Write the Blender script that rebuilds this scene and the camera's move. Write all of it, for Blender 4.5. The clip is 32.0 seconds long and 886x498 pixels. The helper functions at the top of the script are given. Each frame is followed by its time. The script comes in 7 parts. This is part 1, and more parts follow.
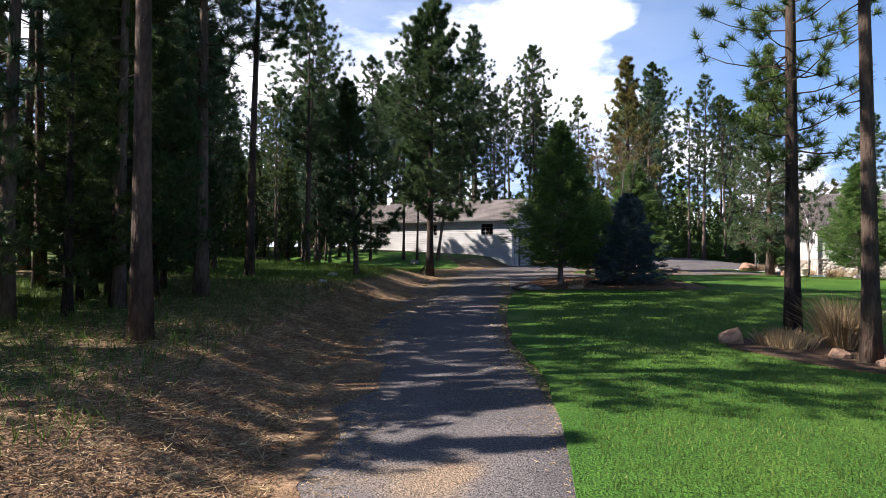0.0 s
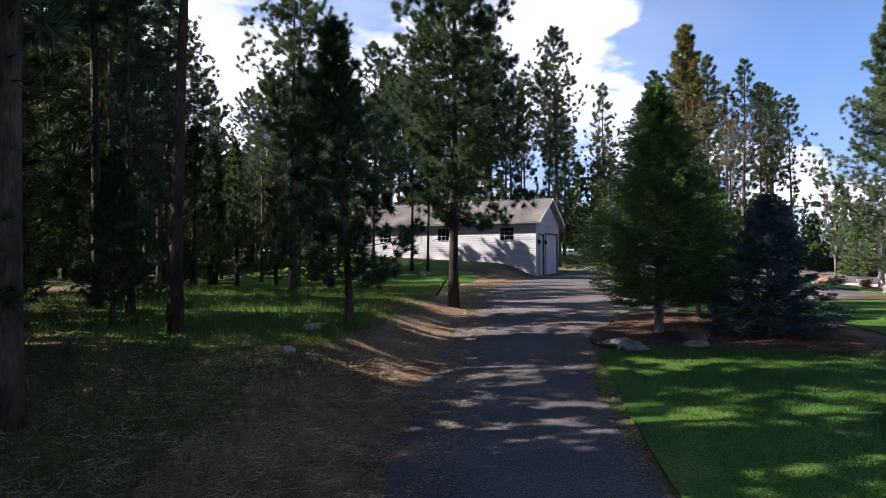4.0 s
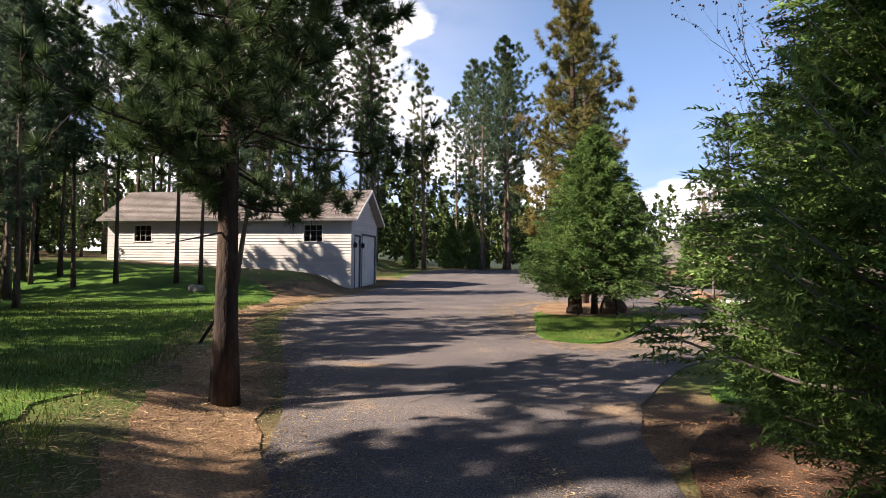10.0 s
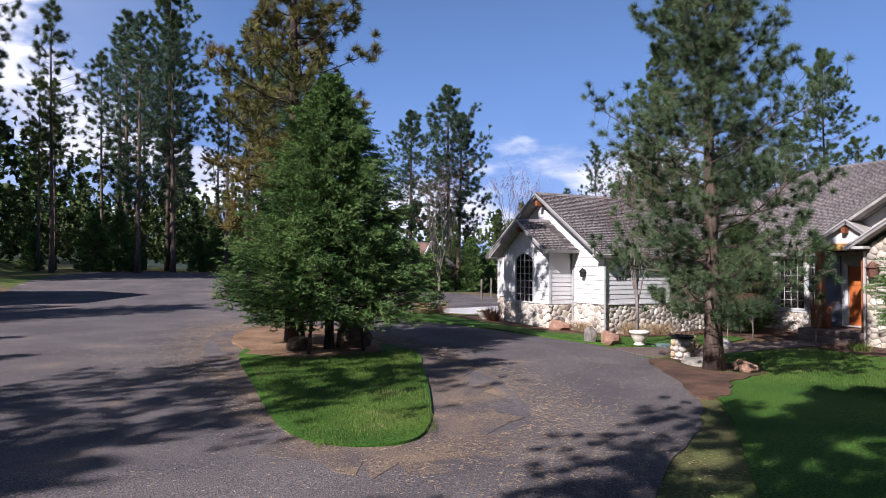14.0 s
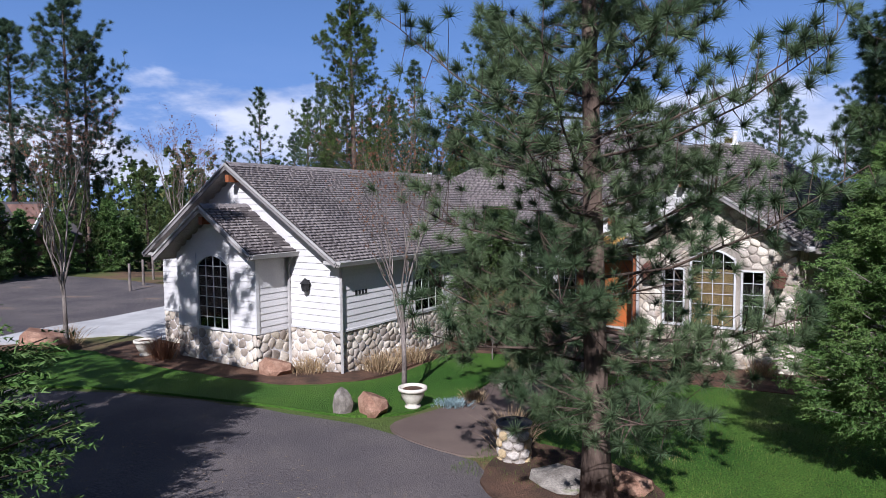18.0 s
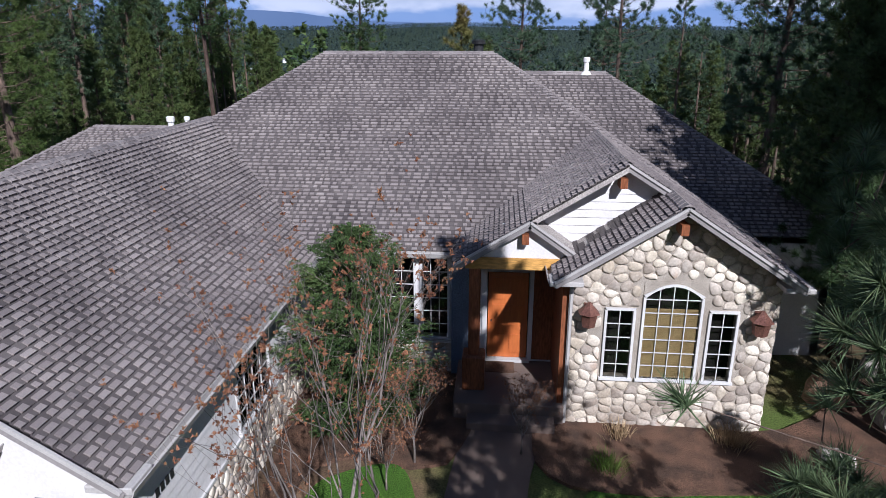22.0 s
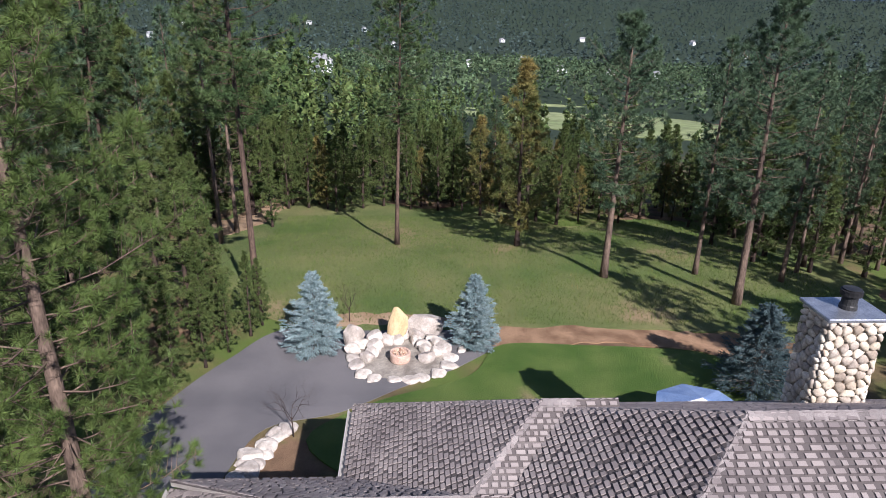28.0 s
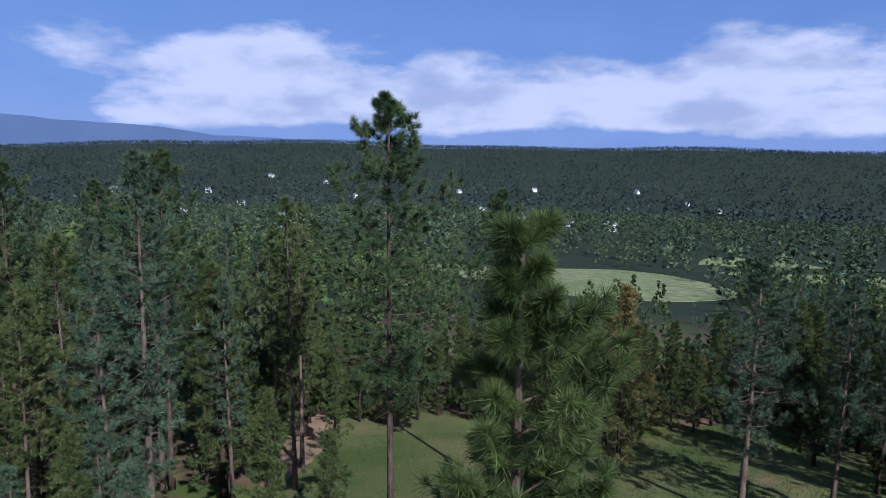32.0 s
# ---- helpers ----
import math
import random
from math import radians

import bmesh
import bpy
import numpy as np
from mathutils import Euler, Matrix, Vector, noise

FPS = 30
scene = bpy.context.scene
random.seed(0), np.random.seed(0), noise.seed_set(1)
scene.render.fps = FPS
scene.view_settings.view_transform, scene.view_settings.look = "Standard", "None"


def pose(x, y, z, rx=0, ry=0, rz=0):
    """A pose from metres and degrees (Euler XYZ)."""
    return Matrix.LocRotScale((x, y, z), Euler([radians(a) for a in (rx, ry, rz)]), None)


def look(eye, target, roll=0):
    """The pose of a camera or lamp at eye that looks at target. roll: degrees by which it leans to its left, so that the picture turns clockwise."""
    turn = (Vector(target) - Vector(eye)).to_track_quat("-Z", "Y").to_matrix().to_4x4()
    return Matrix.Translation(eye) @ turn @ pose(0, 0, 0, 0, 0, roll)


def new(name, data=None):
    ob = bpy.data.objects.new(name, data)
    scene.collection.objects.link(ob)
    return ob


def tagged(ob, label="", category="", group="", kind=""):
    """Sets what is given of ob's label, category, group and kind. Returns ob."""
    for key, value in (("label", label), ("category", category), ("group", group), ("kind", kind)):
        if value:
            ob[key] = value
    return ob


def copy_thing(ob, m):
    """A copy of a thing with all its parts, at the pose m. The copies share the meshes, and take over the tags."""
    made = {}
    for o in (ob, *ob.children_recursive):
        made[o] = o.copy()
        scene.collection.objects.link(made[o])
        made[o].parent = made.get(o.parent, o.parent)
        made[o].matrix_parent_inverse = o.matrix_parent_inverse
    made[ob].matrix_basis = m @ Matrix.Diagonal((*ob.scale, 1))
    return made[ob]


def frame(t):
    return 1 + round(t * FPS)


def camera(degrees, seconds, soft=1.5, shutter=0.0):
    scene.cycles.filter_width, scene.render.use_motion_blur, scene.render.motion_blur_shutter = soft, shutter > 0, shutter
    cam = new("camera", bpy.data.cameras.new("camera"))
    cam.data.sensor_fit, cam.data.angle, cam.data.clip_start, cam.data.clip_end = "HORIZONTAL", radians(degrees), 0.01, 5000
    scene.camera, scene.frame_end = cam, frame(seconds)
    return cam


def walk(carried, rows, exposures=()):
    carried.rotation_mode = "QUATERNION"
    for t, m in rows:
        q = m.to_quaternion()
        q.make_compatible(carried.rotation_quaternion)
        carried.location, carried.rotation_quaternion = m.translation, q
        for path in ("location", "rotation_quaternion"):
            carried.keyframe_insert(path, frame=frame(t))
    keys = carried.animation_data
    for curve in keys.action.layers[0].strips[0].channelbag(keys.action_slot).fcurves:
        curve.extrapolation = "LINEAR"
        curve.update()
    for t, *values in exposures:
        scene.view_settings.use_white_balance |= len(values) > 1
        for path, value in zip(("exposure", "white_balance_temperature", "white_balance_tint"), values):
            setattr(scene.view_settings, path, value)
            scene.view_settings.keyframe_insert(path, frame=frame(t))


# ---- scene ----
cam = camera(68.0, 32.0, soft=0.75)
PATH = [
    (0.0, (0.000, -0.000, 2.600), (-3.221, 9.464, 2.845), 0.20),
    (0.5, (-0.346, 1.050, 2.702), (-3.580, 10.510, 2.948), 0.23),
    (1.0, (-0.635, 2.063, 2.813), (-3.935, 11.499, 3.064), 0.06),
    (1.5, (-0.936, 3.033, 2.939), (-4.240, 12.468, 3.186), 0.11),
    (2.0, (-1.364, 3.977, 3.116), (-4.709, 13.398, 3.357), 0.06),
    (2.5, (-1.839, 4.898, 3.259), (-5.233, 14.301, 3.491), 0.04),
    (4.5, (-3.851, 8.315, 3.649), (-6.968, 17.815, 3.858), -0.23),
    (5.0, (-4.200, 9.269, 3.690), (-7.067, 18.847, 3.896), -0.20),
    (5.5, (-4.543, 10.282, 3.737), (-7.354, 19.877, 3.947), -0.18),
    (6.0, (-4.882, 11.256, 3.781), (-7.592, 20.879, 3.988), -0.24),
    (6.5, (-5.273, 12.269, 3.823), (-7.764, 21.952, 4.032), -0.26),
    (7.0, (-5.662, 13.277, 3.845), (-7.770, 23.050, 4.050), -0.14),
    (7.5, (-6.034, 14.287, 3.882), (-7.723, 24.141, 4.088), -0.06),
    (8.0, (-6.350, 15.279, 3.894), (-7.745, 25.179, 4.109), 0.05),
    (8.5, (-6.602, 16.333, 3.929), (-7.747, 26.264, 4.149), -0.03),
    (9.0, (-6.819, 17.396, 3.963), (-7.690, 27.356, 4.188), 0.06),
    (9.5, (-6.963, 18.492, 4.040), (-7.574, 28.471, 4.274), 0.23),
    (10.0, (-7.167, 19.565, 4.082), (-7.400, 29.559, 4.336), 0.47),
    (10.5, (-7.353, 20.656, 4.152), (-7.193, 30.650, 4.439), 0.93),
    (11.0, (-7.536, 21.717, 4.153), (-6.865, 31.690, 4.448), 0.66),
    (11.5, (-7.340, 22.870, 4.097), (-6.170, 32.796, 4.426), 0.49),
    (12.0, (-7.333, 23.931, 4.200), (-5.564, 33.768, 4.513), 0.34),
    (12.5, (-7.389, 25.011, 4.302), (-4.948, 34.704, 4.595), 0.31),
    (13.0, (-7.417, 26.050, 4.378), (-4.289, 35.545, 4.646), 0.29),
    (13.5, (-7.368, 27.072, 4.458), (-3.494, 36.288, 4.704), 0.22),
    (14.0, (-7.225, 28.130, 4.521), (-2.628, 37.008, 4.750), 0.26),
    (14.5, (-6.915, 29.149, 4.563), (-1.610, 37.623, 4.800), 0.13),
    (15.0, (-6.491, 30.112, 4.649), (-0.496, 38.112, 4.886), 0.07),
    (15.5, (-6.007, 31.011, 4.785), (0.539, 38.567, 5.011), 0.08),
    (17.5, (-3.995, 34.656, 5.931), (4.078, 40.546, 5.552), -0.51),
    (18.0, (-3.416, 35.611, 6.249), (4.976, 41.009, 5.591), -0.53),
    (18.5, (-2.787, 36.621, 6.588), (5.806, 41.658, 5.694), -0.46),
    (19.0, (-2.080, 37.633, 6.932), (6.792, 42.108, 5.808), -0.13),
    (19.5, (-1.396, 38.665, 7.272), (7.740, 42.494, 5.904), 0.20),
    (20.0, (-0.615, 39.521, 7.677), (8.701, 42.757, 6.024), 0.24),
    (20.5, (0.270, 40.248, 8.138), (9.668, 43.035, 6.160), 0.43),
    (21.0, (1.113, 40.894, 8.663), (10.584, 43.098, 6.329), 0.15),
    (21.5, (1.991, 41.655, 9.136), (11.493, 43.216, 6.439), -0.04),
    (22.0, (2.944, 42.455, 9.598), (12.419, 43.277, 6.505), -0.01),
    (22.5, (3.894, 43.229, 9.968), (13.291, 43.485, 6.560), 0.07),
    (23.0, (4.883, 43.992, 10.333), (14.188, 44.187, 6.675), 0.21),
    (23.5, (5.877, 44.752, 10.723), (15.091, 44.923, 6.839), 0.26),
    (24.0, (6.922, 45.544, 11.152), (16.089, 45.700, 7.159), 0.35),
    (24.5, (7.998, 46.463, 11.560), (17.139, 46.545, 7.506), -0.07),
    (25.0, (9.101, 47.289, 12.047), (18.259, 47.263, 8.031), 0.15),
    (25.5, (10.045, 48.088, 12.602), (19.208, 48.018, 8.597), -0.38),
    (27.5, (13.405, 52.097, 14.857), (22.668, 51.788, 11.104), 0.97),
    (28.0, (14.136, 53.331, 15.440), (23.464, 52.836, 11.869), 1.17),
    (28.5, (14.765, 54.487, 15.996), (24.161, 53.763, 12.652), 1.14),
    (29.0, (15.327, 55.621, 16.606), (24.800, 54.580, 13.574), 1.09),
    (29.5, (15.911, 56.754, 17.213), (25.459, 55.568, 14.484), 1.06),
    (30.0, (16.507, 57.844, 17.787), (26.134, 56.630, 15.372), 1.05),
    (30.5, (17.170, 58.905, 18.378), (26.856, 57.671, 16.220), 1.03),
    (31.0, (17.748, 59.977, 18.960), (27.489, 58.756, 17.055), 1.11),
    (31.5, (18.299, 61.096, 19.562), (28.081, 59.863, 17.893), 1.06),
    (32.0, (18.868, 62.235, 20.179), (28.692, 61.087, 18.710), 0.88),
]
walk(cam, [(t, look(eye, target, roll)) for t, eye, target, roll in PATH], [(0, 1.36, 6250, 13), (5, 1.26, 6050, 18), (10, 1.52, 7150, 16), (12, 1.10, 6650, 21), (14, 0.74, 5850, 20), (16, 0.56, 5620, 20), (20, 0.42, 5480, 17), (25, 0.44, 5550, 18), (28, 0.96, 5900, 20), (30, 0.78, 5640, 22), (32, 0.30, 5300, 22)])

# ---- world and sun ----
SUN_WAY = Vector((0.75, 0.30, -0.59)).normalized()
world = bpy.data.worlds.new("sky")
scene.world = world
world.use_nodes = True


def build_sky():
    nt = world.node_tree
    n, l = nt.nodes, nt.links
    n.clear()
    out, bg, sky = n.new("ShaderNodeOutputWorld"), n.new("ShaderNodeBackground"), n.new("ShaderNodeTexSky")
    sky.sky_type, sky.sun_disc = "NISHITA", False
    sky.sun_elevation = math.asin(-SUN_WAY.z)
    sky.sun_rotation = math.atan2(-SUN_WAY.x, -SUN_WAY.y)
    sky.air_density, sky.dust_density, sky.ozone_density = 1.0, 0.1, 3.0
    tc = n.new("ShaderNodeTexCoord")
    sep = n.new("ShaderNodeSeparateXYZ")
    l.new(tc.outputs["Generated"], sep.inputs[0])
    # clouds: noise over the direction, flattened near the horizon
    flat = n.new("ShaderNodeMapping")
    flat.inputs["Scale"].default_value = (1.0, 1.0, 2.6)
    l.new(tc.outputs["Generated"], flat.inputs[0])
    ns = n.new("ShaderNodeTexNoise")
    ns.inputs["Scale"].default_value, ns.inputs["Detail"].default_value, ns.inputs["Roughness"].default_value = 3.2, 9.0, 0.56
    l.new(flat.outputs[0], ns.inputs["Vector"])

    def math_node(op, a, b=None, c=None):
        m = n.new("ShaderNodeMath")
        m.operation = op
        for k, v in enumerate((a, b, c)):
            if v is None:
                continue
            if isinstance(v, (int, float)):
                m.inputs[k].default_value = v
            else:
                l.new(v, m.inputs[k])
        return m.outputs[0]

    def smooth(v, a, b, lo=0.0, hi=1.0):
        r = n.new("ShaderNodeMapRange")
        r.interpolation_type = "SMOOTHSTEP"
        r.inputs["From Min"].default_value, r.inputs["From Max"].default_value = a, b
        r.inputs["To Min"].default_value, r.inputs["To Max"].default_value = lo, hi
        l.new(v, r.inputs["Value"])
        return r.outputs[0]

    low = math_node("MULTIPLY", smooth(sep.outputs[2], 0.0, 0.05), smooth(sep.outputs[2], 0.12, 0.24, 1.0, 0.0))
    dot = n.new("ShaderNodeVectorMath")
    dot.operation = "DOT_PRODUCT"
    l.new(tc.outputs["Generated"], dot.inputs[0])
    dot.inputs[1].default_value = Vector((-0.62, 0.76, 0.22)).normalized()
    bank = smooth(dot.outputs["Value"], 0.66, 0.92)
    cover = math_node("MAXIMUM", math_node("MULTIPLY", low, 1.12), math_node("MULTIPLY", bank, 1.25))
    thick = math_node("ADD", ns.outputs["Fac"], math_node("MULTIPLY_ADD", cover, 0.26, -0.20))
    veil = smooth(sep.outputs[2], 0.02, 0.30, 0.12, 0.0)
    fac = math_node("MAXIMUM", smooth(thick, 0.50, 0.65), math_node("MULTIPLY_ADD", bank, 0.22, veil))
    fac = math_node("MULTIPLY", fac, smooth(sep.outputs[0], 0.45, 0.9, 1.0, 0.72))
    shade = n.new("ShaderNodeTexNoise")
    shade.inputs["Scale"].default_value, shade.inputs["Detail"].default_value = 7.0, 6.0
    l.new(flat.outputs[0], shade.inputs["Vector"])
    white = n.new("ShaderNodeMix")
    white.data_type = "RGBA"
    white.inputs["A"].default_value, white.inputs["B"].default_value = (8.0, 8.7, 10.2, 1), (13.2, 13.2, 13.6, 1)
    l.new(smooth(shade.outputs["Fac"], 0.35, 0.6), white.inputs["Factor"])
    mix = n.new("ShaderNodeMix")
    mix.data_type = "RGBA"
    l.new(fac, mix.inputs["Factor"])
    haze = n.new("ShaderNodeMix")
    haze.data_type = "RGBA"
    haze.inputs["B"].default_value = (2.4, 4.6, 9.6, 1)
    l.new(smooth(sep.outputs[2], 0.0, 0.62, 0.85, 0.0), haze.inputs["Factor"])
    l.new(sky.outputs[0], haze.inputs["A"])
    l.new(haze.outputs["Result"], mix.inputs["A"])
    l.new(white.outputs["Result"], mix.inputs["B"])
    l.new(mix.outputs["Result"], bg.inputs["Color"])
    bg.inputs["Strength"].default_value = 0.05
    l.new(bg.outputs[0], out.inputs["Surface"])


build_sky()
sun = new("sun", bpy.data.lights.new("sun", "SUN"))
sun.data.energy, sun.data.angle, sun.data.color = 5.0, radians(0.53), (1.0, 0.94, 0.84)
sun.matrix_world = look((0, 0, 60), Vector((0, 0, 60)) + SUN_WAY)


# ---- materials ----
def mat(name, c1, c2, scale=3.0, rough=0.8, bump=0.3, fine=40.0, metal=0.0, vary=0.0, island=0.0, fine_mix=0.35, c3=None, stretch=(1, 1, 1), through_light=0.0, dist=0.02, spec=None):
    m = bpy.data.materials.new(name)
    m.use_nodes = True
    nt = m.node_tree
    n, l = nt.nodes, nt.links
    bsdf = n["Principled BSDF"]
    tc = n.new("ShaderNodeTexCoord")
    mp = n.new("ShaderNodeMapping")
    mp.inputs["Scale"].default_value = stretch
    l.new(tc.outputs["Object"], mp.inputs[0])
    big, small = n.new("ShaderNodeTexNoise"), n.new("ShaderNodeTexNoise")
    big.inputs["Scale"].default_value, big.inputs["Detail"].default_value = scale, 4.0
    small.inputs["Scale"].default_value, small.inputs["Detail"].default_value = fine, 5.0
    l.new(mp.outputs[0], big.inputs["Vector"])
    l.new(mp.outputs[0], small.inputs["Vector"])
    ramp = n.new("ShaderNodeValToRGB")
    ramp.color_ramp.elements[0].position, ramp.color_ramp.elements[1].position = 0.36, 0.64
    ramp.color_ramp.elements[0].color, ramp.color_ramp.elements[1].color = (*c1, 1), (*c2, 1)
    if c3:
        e = ramp.color_ramp.elements.new(0.74)
        e.color = (*c3, 1)
    l.new(big.outputs["Fac"], ramp.inputs[0])
    hsv = n.new("ShaderNodeHueSaturation")
    l.new(ramp.outputs[0], hsv.inputs["Color"])
    mr = n.new("ShaderNodeMapRange")
    mr.inputs["From Min"].default_value, mr.inputs["From Max"].default_value = 0.3, 0.7
    mr.inputs["To Min"].default_value, mr.inputs["To Max"].default_value = 1 - fine_mix, 1 + fine_mix
    l.new(small.outputs["Fac"], mr.inputs["Value"])
    value = mr.outputs[0]
    if vary or island:
        src = n.new("ShaderNodeObjectInfo").outputs["Random"] if vary else n.new("ShaderNodeNewGeometry").outputs["Random Per Island"]
        k = vary or island
        vr = n.new("ShaderNodeMapRange")
        vr.inputs["To Min"].default_value, vr.inputs["To Max"].default_value = 1 - k, 1 + k
        l.new(src, vr.inputs["Value"])
        mul = n.new("ShaderNodeMath")
        mul.operation = "MULTIPLY"
        l.new(value, mul.inputs[0])
        l.new(vr.outputs[0], mul.inputs[1])
        value = mul.outputs[0]
        hr = n.new("ShaderNodeMapRange")
        hr.inputs["To Min"].default_value, hr.inputs["To Max"].default_value = 0.5 - 0.03 * k, 0.5 + 0.03 * k
        l.new(src, hr.inputs["Value"])
        l.new(hr.outputs[0], hsv.inputs["Hue"])
    l.new(value, hsv.inputs["Value"])
    l.new(hsv.outputs[0], bsdf.inputs["Base Color"])
    bsdf.inputs["Roughness"].default_value, bsdf.inputs["Metallic"].default_value = rough, metal
    bsdf.inputs["Specular IOR Level"].default_value = (0.5 if rough < 0.5 else 0.18) if spec is None else spec
    if bump:
        bp = n.new("ShaderNodeBump")
        bp.inputs["Strength"].default_value, bp.inputs["Distance"].default_value = bump, dist
        l.new(small.outputs["Fac"], bp.inputs["Height"])
        l.new(bp.outputs[0], bsdf.inputs["Normal"])
    if through_light:
        tr, mx = n.new("ShaderNodeBsdfTranslucent"), n.new("ShaderNodeMixShader")
        mx.inputs[0].default_value = through_light
        l.new(hsv.outputs[0], tr.inputs["Color"])
        l.new(bsdf.outputs[0], mx.inputs[1])
        l.new(tr.outputs[0], mx.inputs[2])
        l.new(mx.outputs[0], n["Material Output"].inputs["Surface"])
    return m


M = {}
M["soil"] = mat("forest_floor", (0.075, 0.05, 0.032), (0.20, 0.125, 0.075), 0.55, 0.95, 0.6, 26, c3=(0.10, 0.115, 0.04), dist=0.05)
M["wild"] = mat("meadow_grass", (0.085, 0.125, 0.035), (0.165, 0.168, 0.066), 0.16, 0.9, 0.7, 22, c3=(0.27, 0.195, 0.115), fine_mix=0.65, dist=0.12)
M["lawn"] = mat("lawn", (0.040, 0.108, 0.012), (0.085, 0.165, 0.022), 0.42, 0.85, 0.9, 38, c3=(0.165, 0.205, 0.05), fine_mix=0.65, dist=0.06)
M["lawn_b"] = mat("patchy_lawn", (0.055, 0.105, 0.018), (0.105, 0.150, 0.036), 0.40, 0.85, 0.9, 40, c3=(0.21, 0.185, 0.085), fine_mix=0.55, dist=0.06)
M["gravel"] = mat("gravel_drive", (0.100, 0.088, 0.090), (0.152, 0.130, 0.124), 0.5, 0.9, 0.9, 52, fine_mix=0.8, c3=(0.25, 0.178, 0.122), dist=0.025)
M["field"] = mat("valley_field", (0.15, 0.19, 0.075), (0.21, 0.24, 0.11), 0.02, 0.9, 0, 0.3)
M["path"] = mat("brown_path", (0.13, 0.095, 0.08), (0.18, 0.135, 0.11), 0.8, 0.9, 0.4, 90)
M["asphalt"] = mat("asphalt", (0.115, 0.11, 0.115), (0.15, 0.142, 0.145), 0.4, 0.9, 0.35, 140)
M["litter"] = mat("needle_litter", (0.16, 0.095, 0.055), (0.30, 0.19, 0.115), 0.9, 0.95, 0.8, 34, fine_mix=0.5, dist=0.04)
M["bare"] = mat("bare_earth", (0.24, 0.16, 0.095), (0.33, 0.235, 0.15), 0.6, 0.95, 0.6, 30, fine_mix=0.3, dist=0.04)
M["verge"] = mat("needle_strewn_gravel", (0.11, 0.092, 0.088), (0.19, 0.14, 0.105), 1.4, 0.95, 0.8, 48, fine_mix=0.7, c3=(0.25, 0.175, 0.11), dist=0.03)
M["mulch"] = mat("bark_mulch", (0.07, 0.045, 0.032), (0.15, 0.085, 0.055), 2.0, 0.95, 0.8, 45, fine_mix=0.5, dist=0.04)
M["concrete"] = mat("pale_concrete", (0.42, 0.41, 0.40), (0.52, 0.51, 0.49), 1.2, 0.85, 0.2, 60, fine_mix=0.15)
M["bark"] = mat("pine_bark", (0.026, 0.019, 0.017), (0.075, 0.051, 0.040), 3.0, 0.95, 1.0, 18, stretch=(1, 1, 0.3), dist=0.04)
M["bark_mid"] = mat("reddish_pine_bark", (0.048, 0.033, 0.027), (0.118, 0.080, 0.060), 3.0, 0.95, 1.0, 18, stretch=(1, 1, 0.3), dist=0.04)
M["bark_red"] = mat("red_pine_bark", (0.16, 0.085, 0.055), (0.28, 0.155, 0.10), 3.0, 0.95, 1.0, 18, stretch=(1, 1, 0.3), dist=0.04)
M["bark_brown"] = mat("brown_pine_bark", (0.07, 0.05, 0.04), (0.16, 0.115, 0.088), 3.0, 0.95, 1.0, 18, stretch=(1, 1, 0.3), dist=0.04)
M["bark_grey"] = mat("grey_bark", (0.12, 0.10, 0.088), (0.25, 0.215, 0.19), 4.0, 0.9, 0.5, 40, stretch=(1, 1, 0.4))
M["needle"] = mat("pine_needles", (0.042, 0.074, 0.028), (0.090, 0.132, 0.050), 0.7, 0.55, 0, 8, island=0.4, through_light=0.2)
M["needle_b"] = mat("bluish_pine_needles", (0.046, 0.082, 0.046), (0.100, 0.146, 0.080), 0.7, 0.55, 0, 8, island=0.4, through_light=0.22)
M["needle_n"] = mat("grey_green_pine_needles", (0.064, 0.102, 0.048), (0.140, 0.185, 0.088), 0.7, 0.5, 0, 8, island=0.4, through_light=0.25)
M["needle_y"] = mat("light_pine_needles", (0.062, 0.098, 0.026), (0.12, 0.165, 0.048), 0.7, 0.5, 0, 8, island=0.35, through_light=0.3)
M["needle_w"] = mat("warm_pine_needles", (0.050, 0.078, 0.022), (0.108, 0.135, 0.044), 0.5, 0.55, 0, 8, island=0.45, c3=(0.15, 0.115, 0.05), through_light=0.22)
M["needle_rust"] = mat("rusty_pine_needles", (0.10, 0.115, 0.035), (0.19, 0.15, 0.05), 0.40, 0.6, 0, 8, island=0.4, c3=(0.28, 0.13, 0.045), through_light=0.22)
M["fir_light"] = mat("light_fir_needles", (0.075, 0.140, 0.036), (0.165, 0.250, 0.070), 1.2, 0.6, 0, 8, island=0.4, through_light=0.28)
M["fir"] = mat("fir_needles", (0.058, 0.112, 0.030), (0.130, 0.205, 0.058), 1.2, 0.6, 0, 8, island=0.4, through_light=0.2)
M["fir_dark"] = mat("dark_fir_needles", (0.042, 0.072, 0.024), (0.085, 0.125, 0.040), 1.2, 0.6, 0, 8, island=0.4, c3=(0.12, 0.095, 0.04), through_light=0.2)
M["fir_blue"] = mat("blue_spruce_needles", (0.15, 0.22, 0.23), (0.27, 0.35, 0.36), 2.0, 0.6, 0, 8, island=0.3, through_light=0.15)
M["fir_navy"] = mat("dark_blue_spruce_needles", (0.05, 0.085, 0.09), (0.10, 0.14, 0.15), 2.0, 0.6, 0, 8, island=0.3, through_light=0.15)
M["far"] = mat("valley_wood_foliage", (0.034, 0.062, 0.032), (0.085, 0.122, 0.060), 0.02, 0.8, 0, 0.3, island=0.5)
# distance haze and crown shade are put into this darker, bluer green
M["distant"] = mat("distant_foliage_haze", (0.018, 0.033, 0.030), (0.042, 0.062, 0.054), 0.006, 0.8, 0, 0.1, island=0.5)
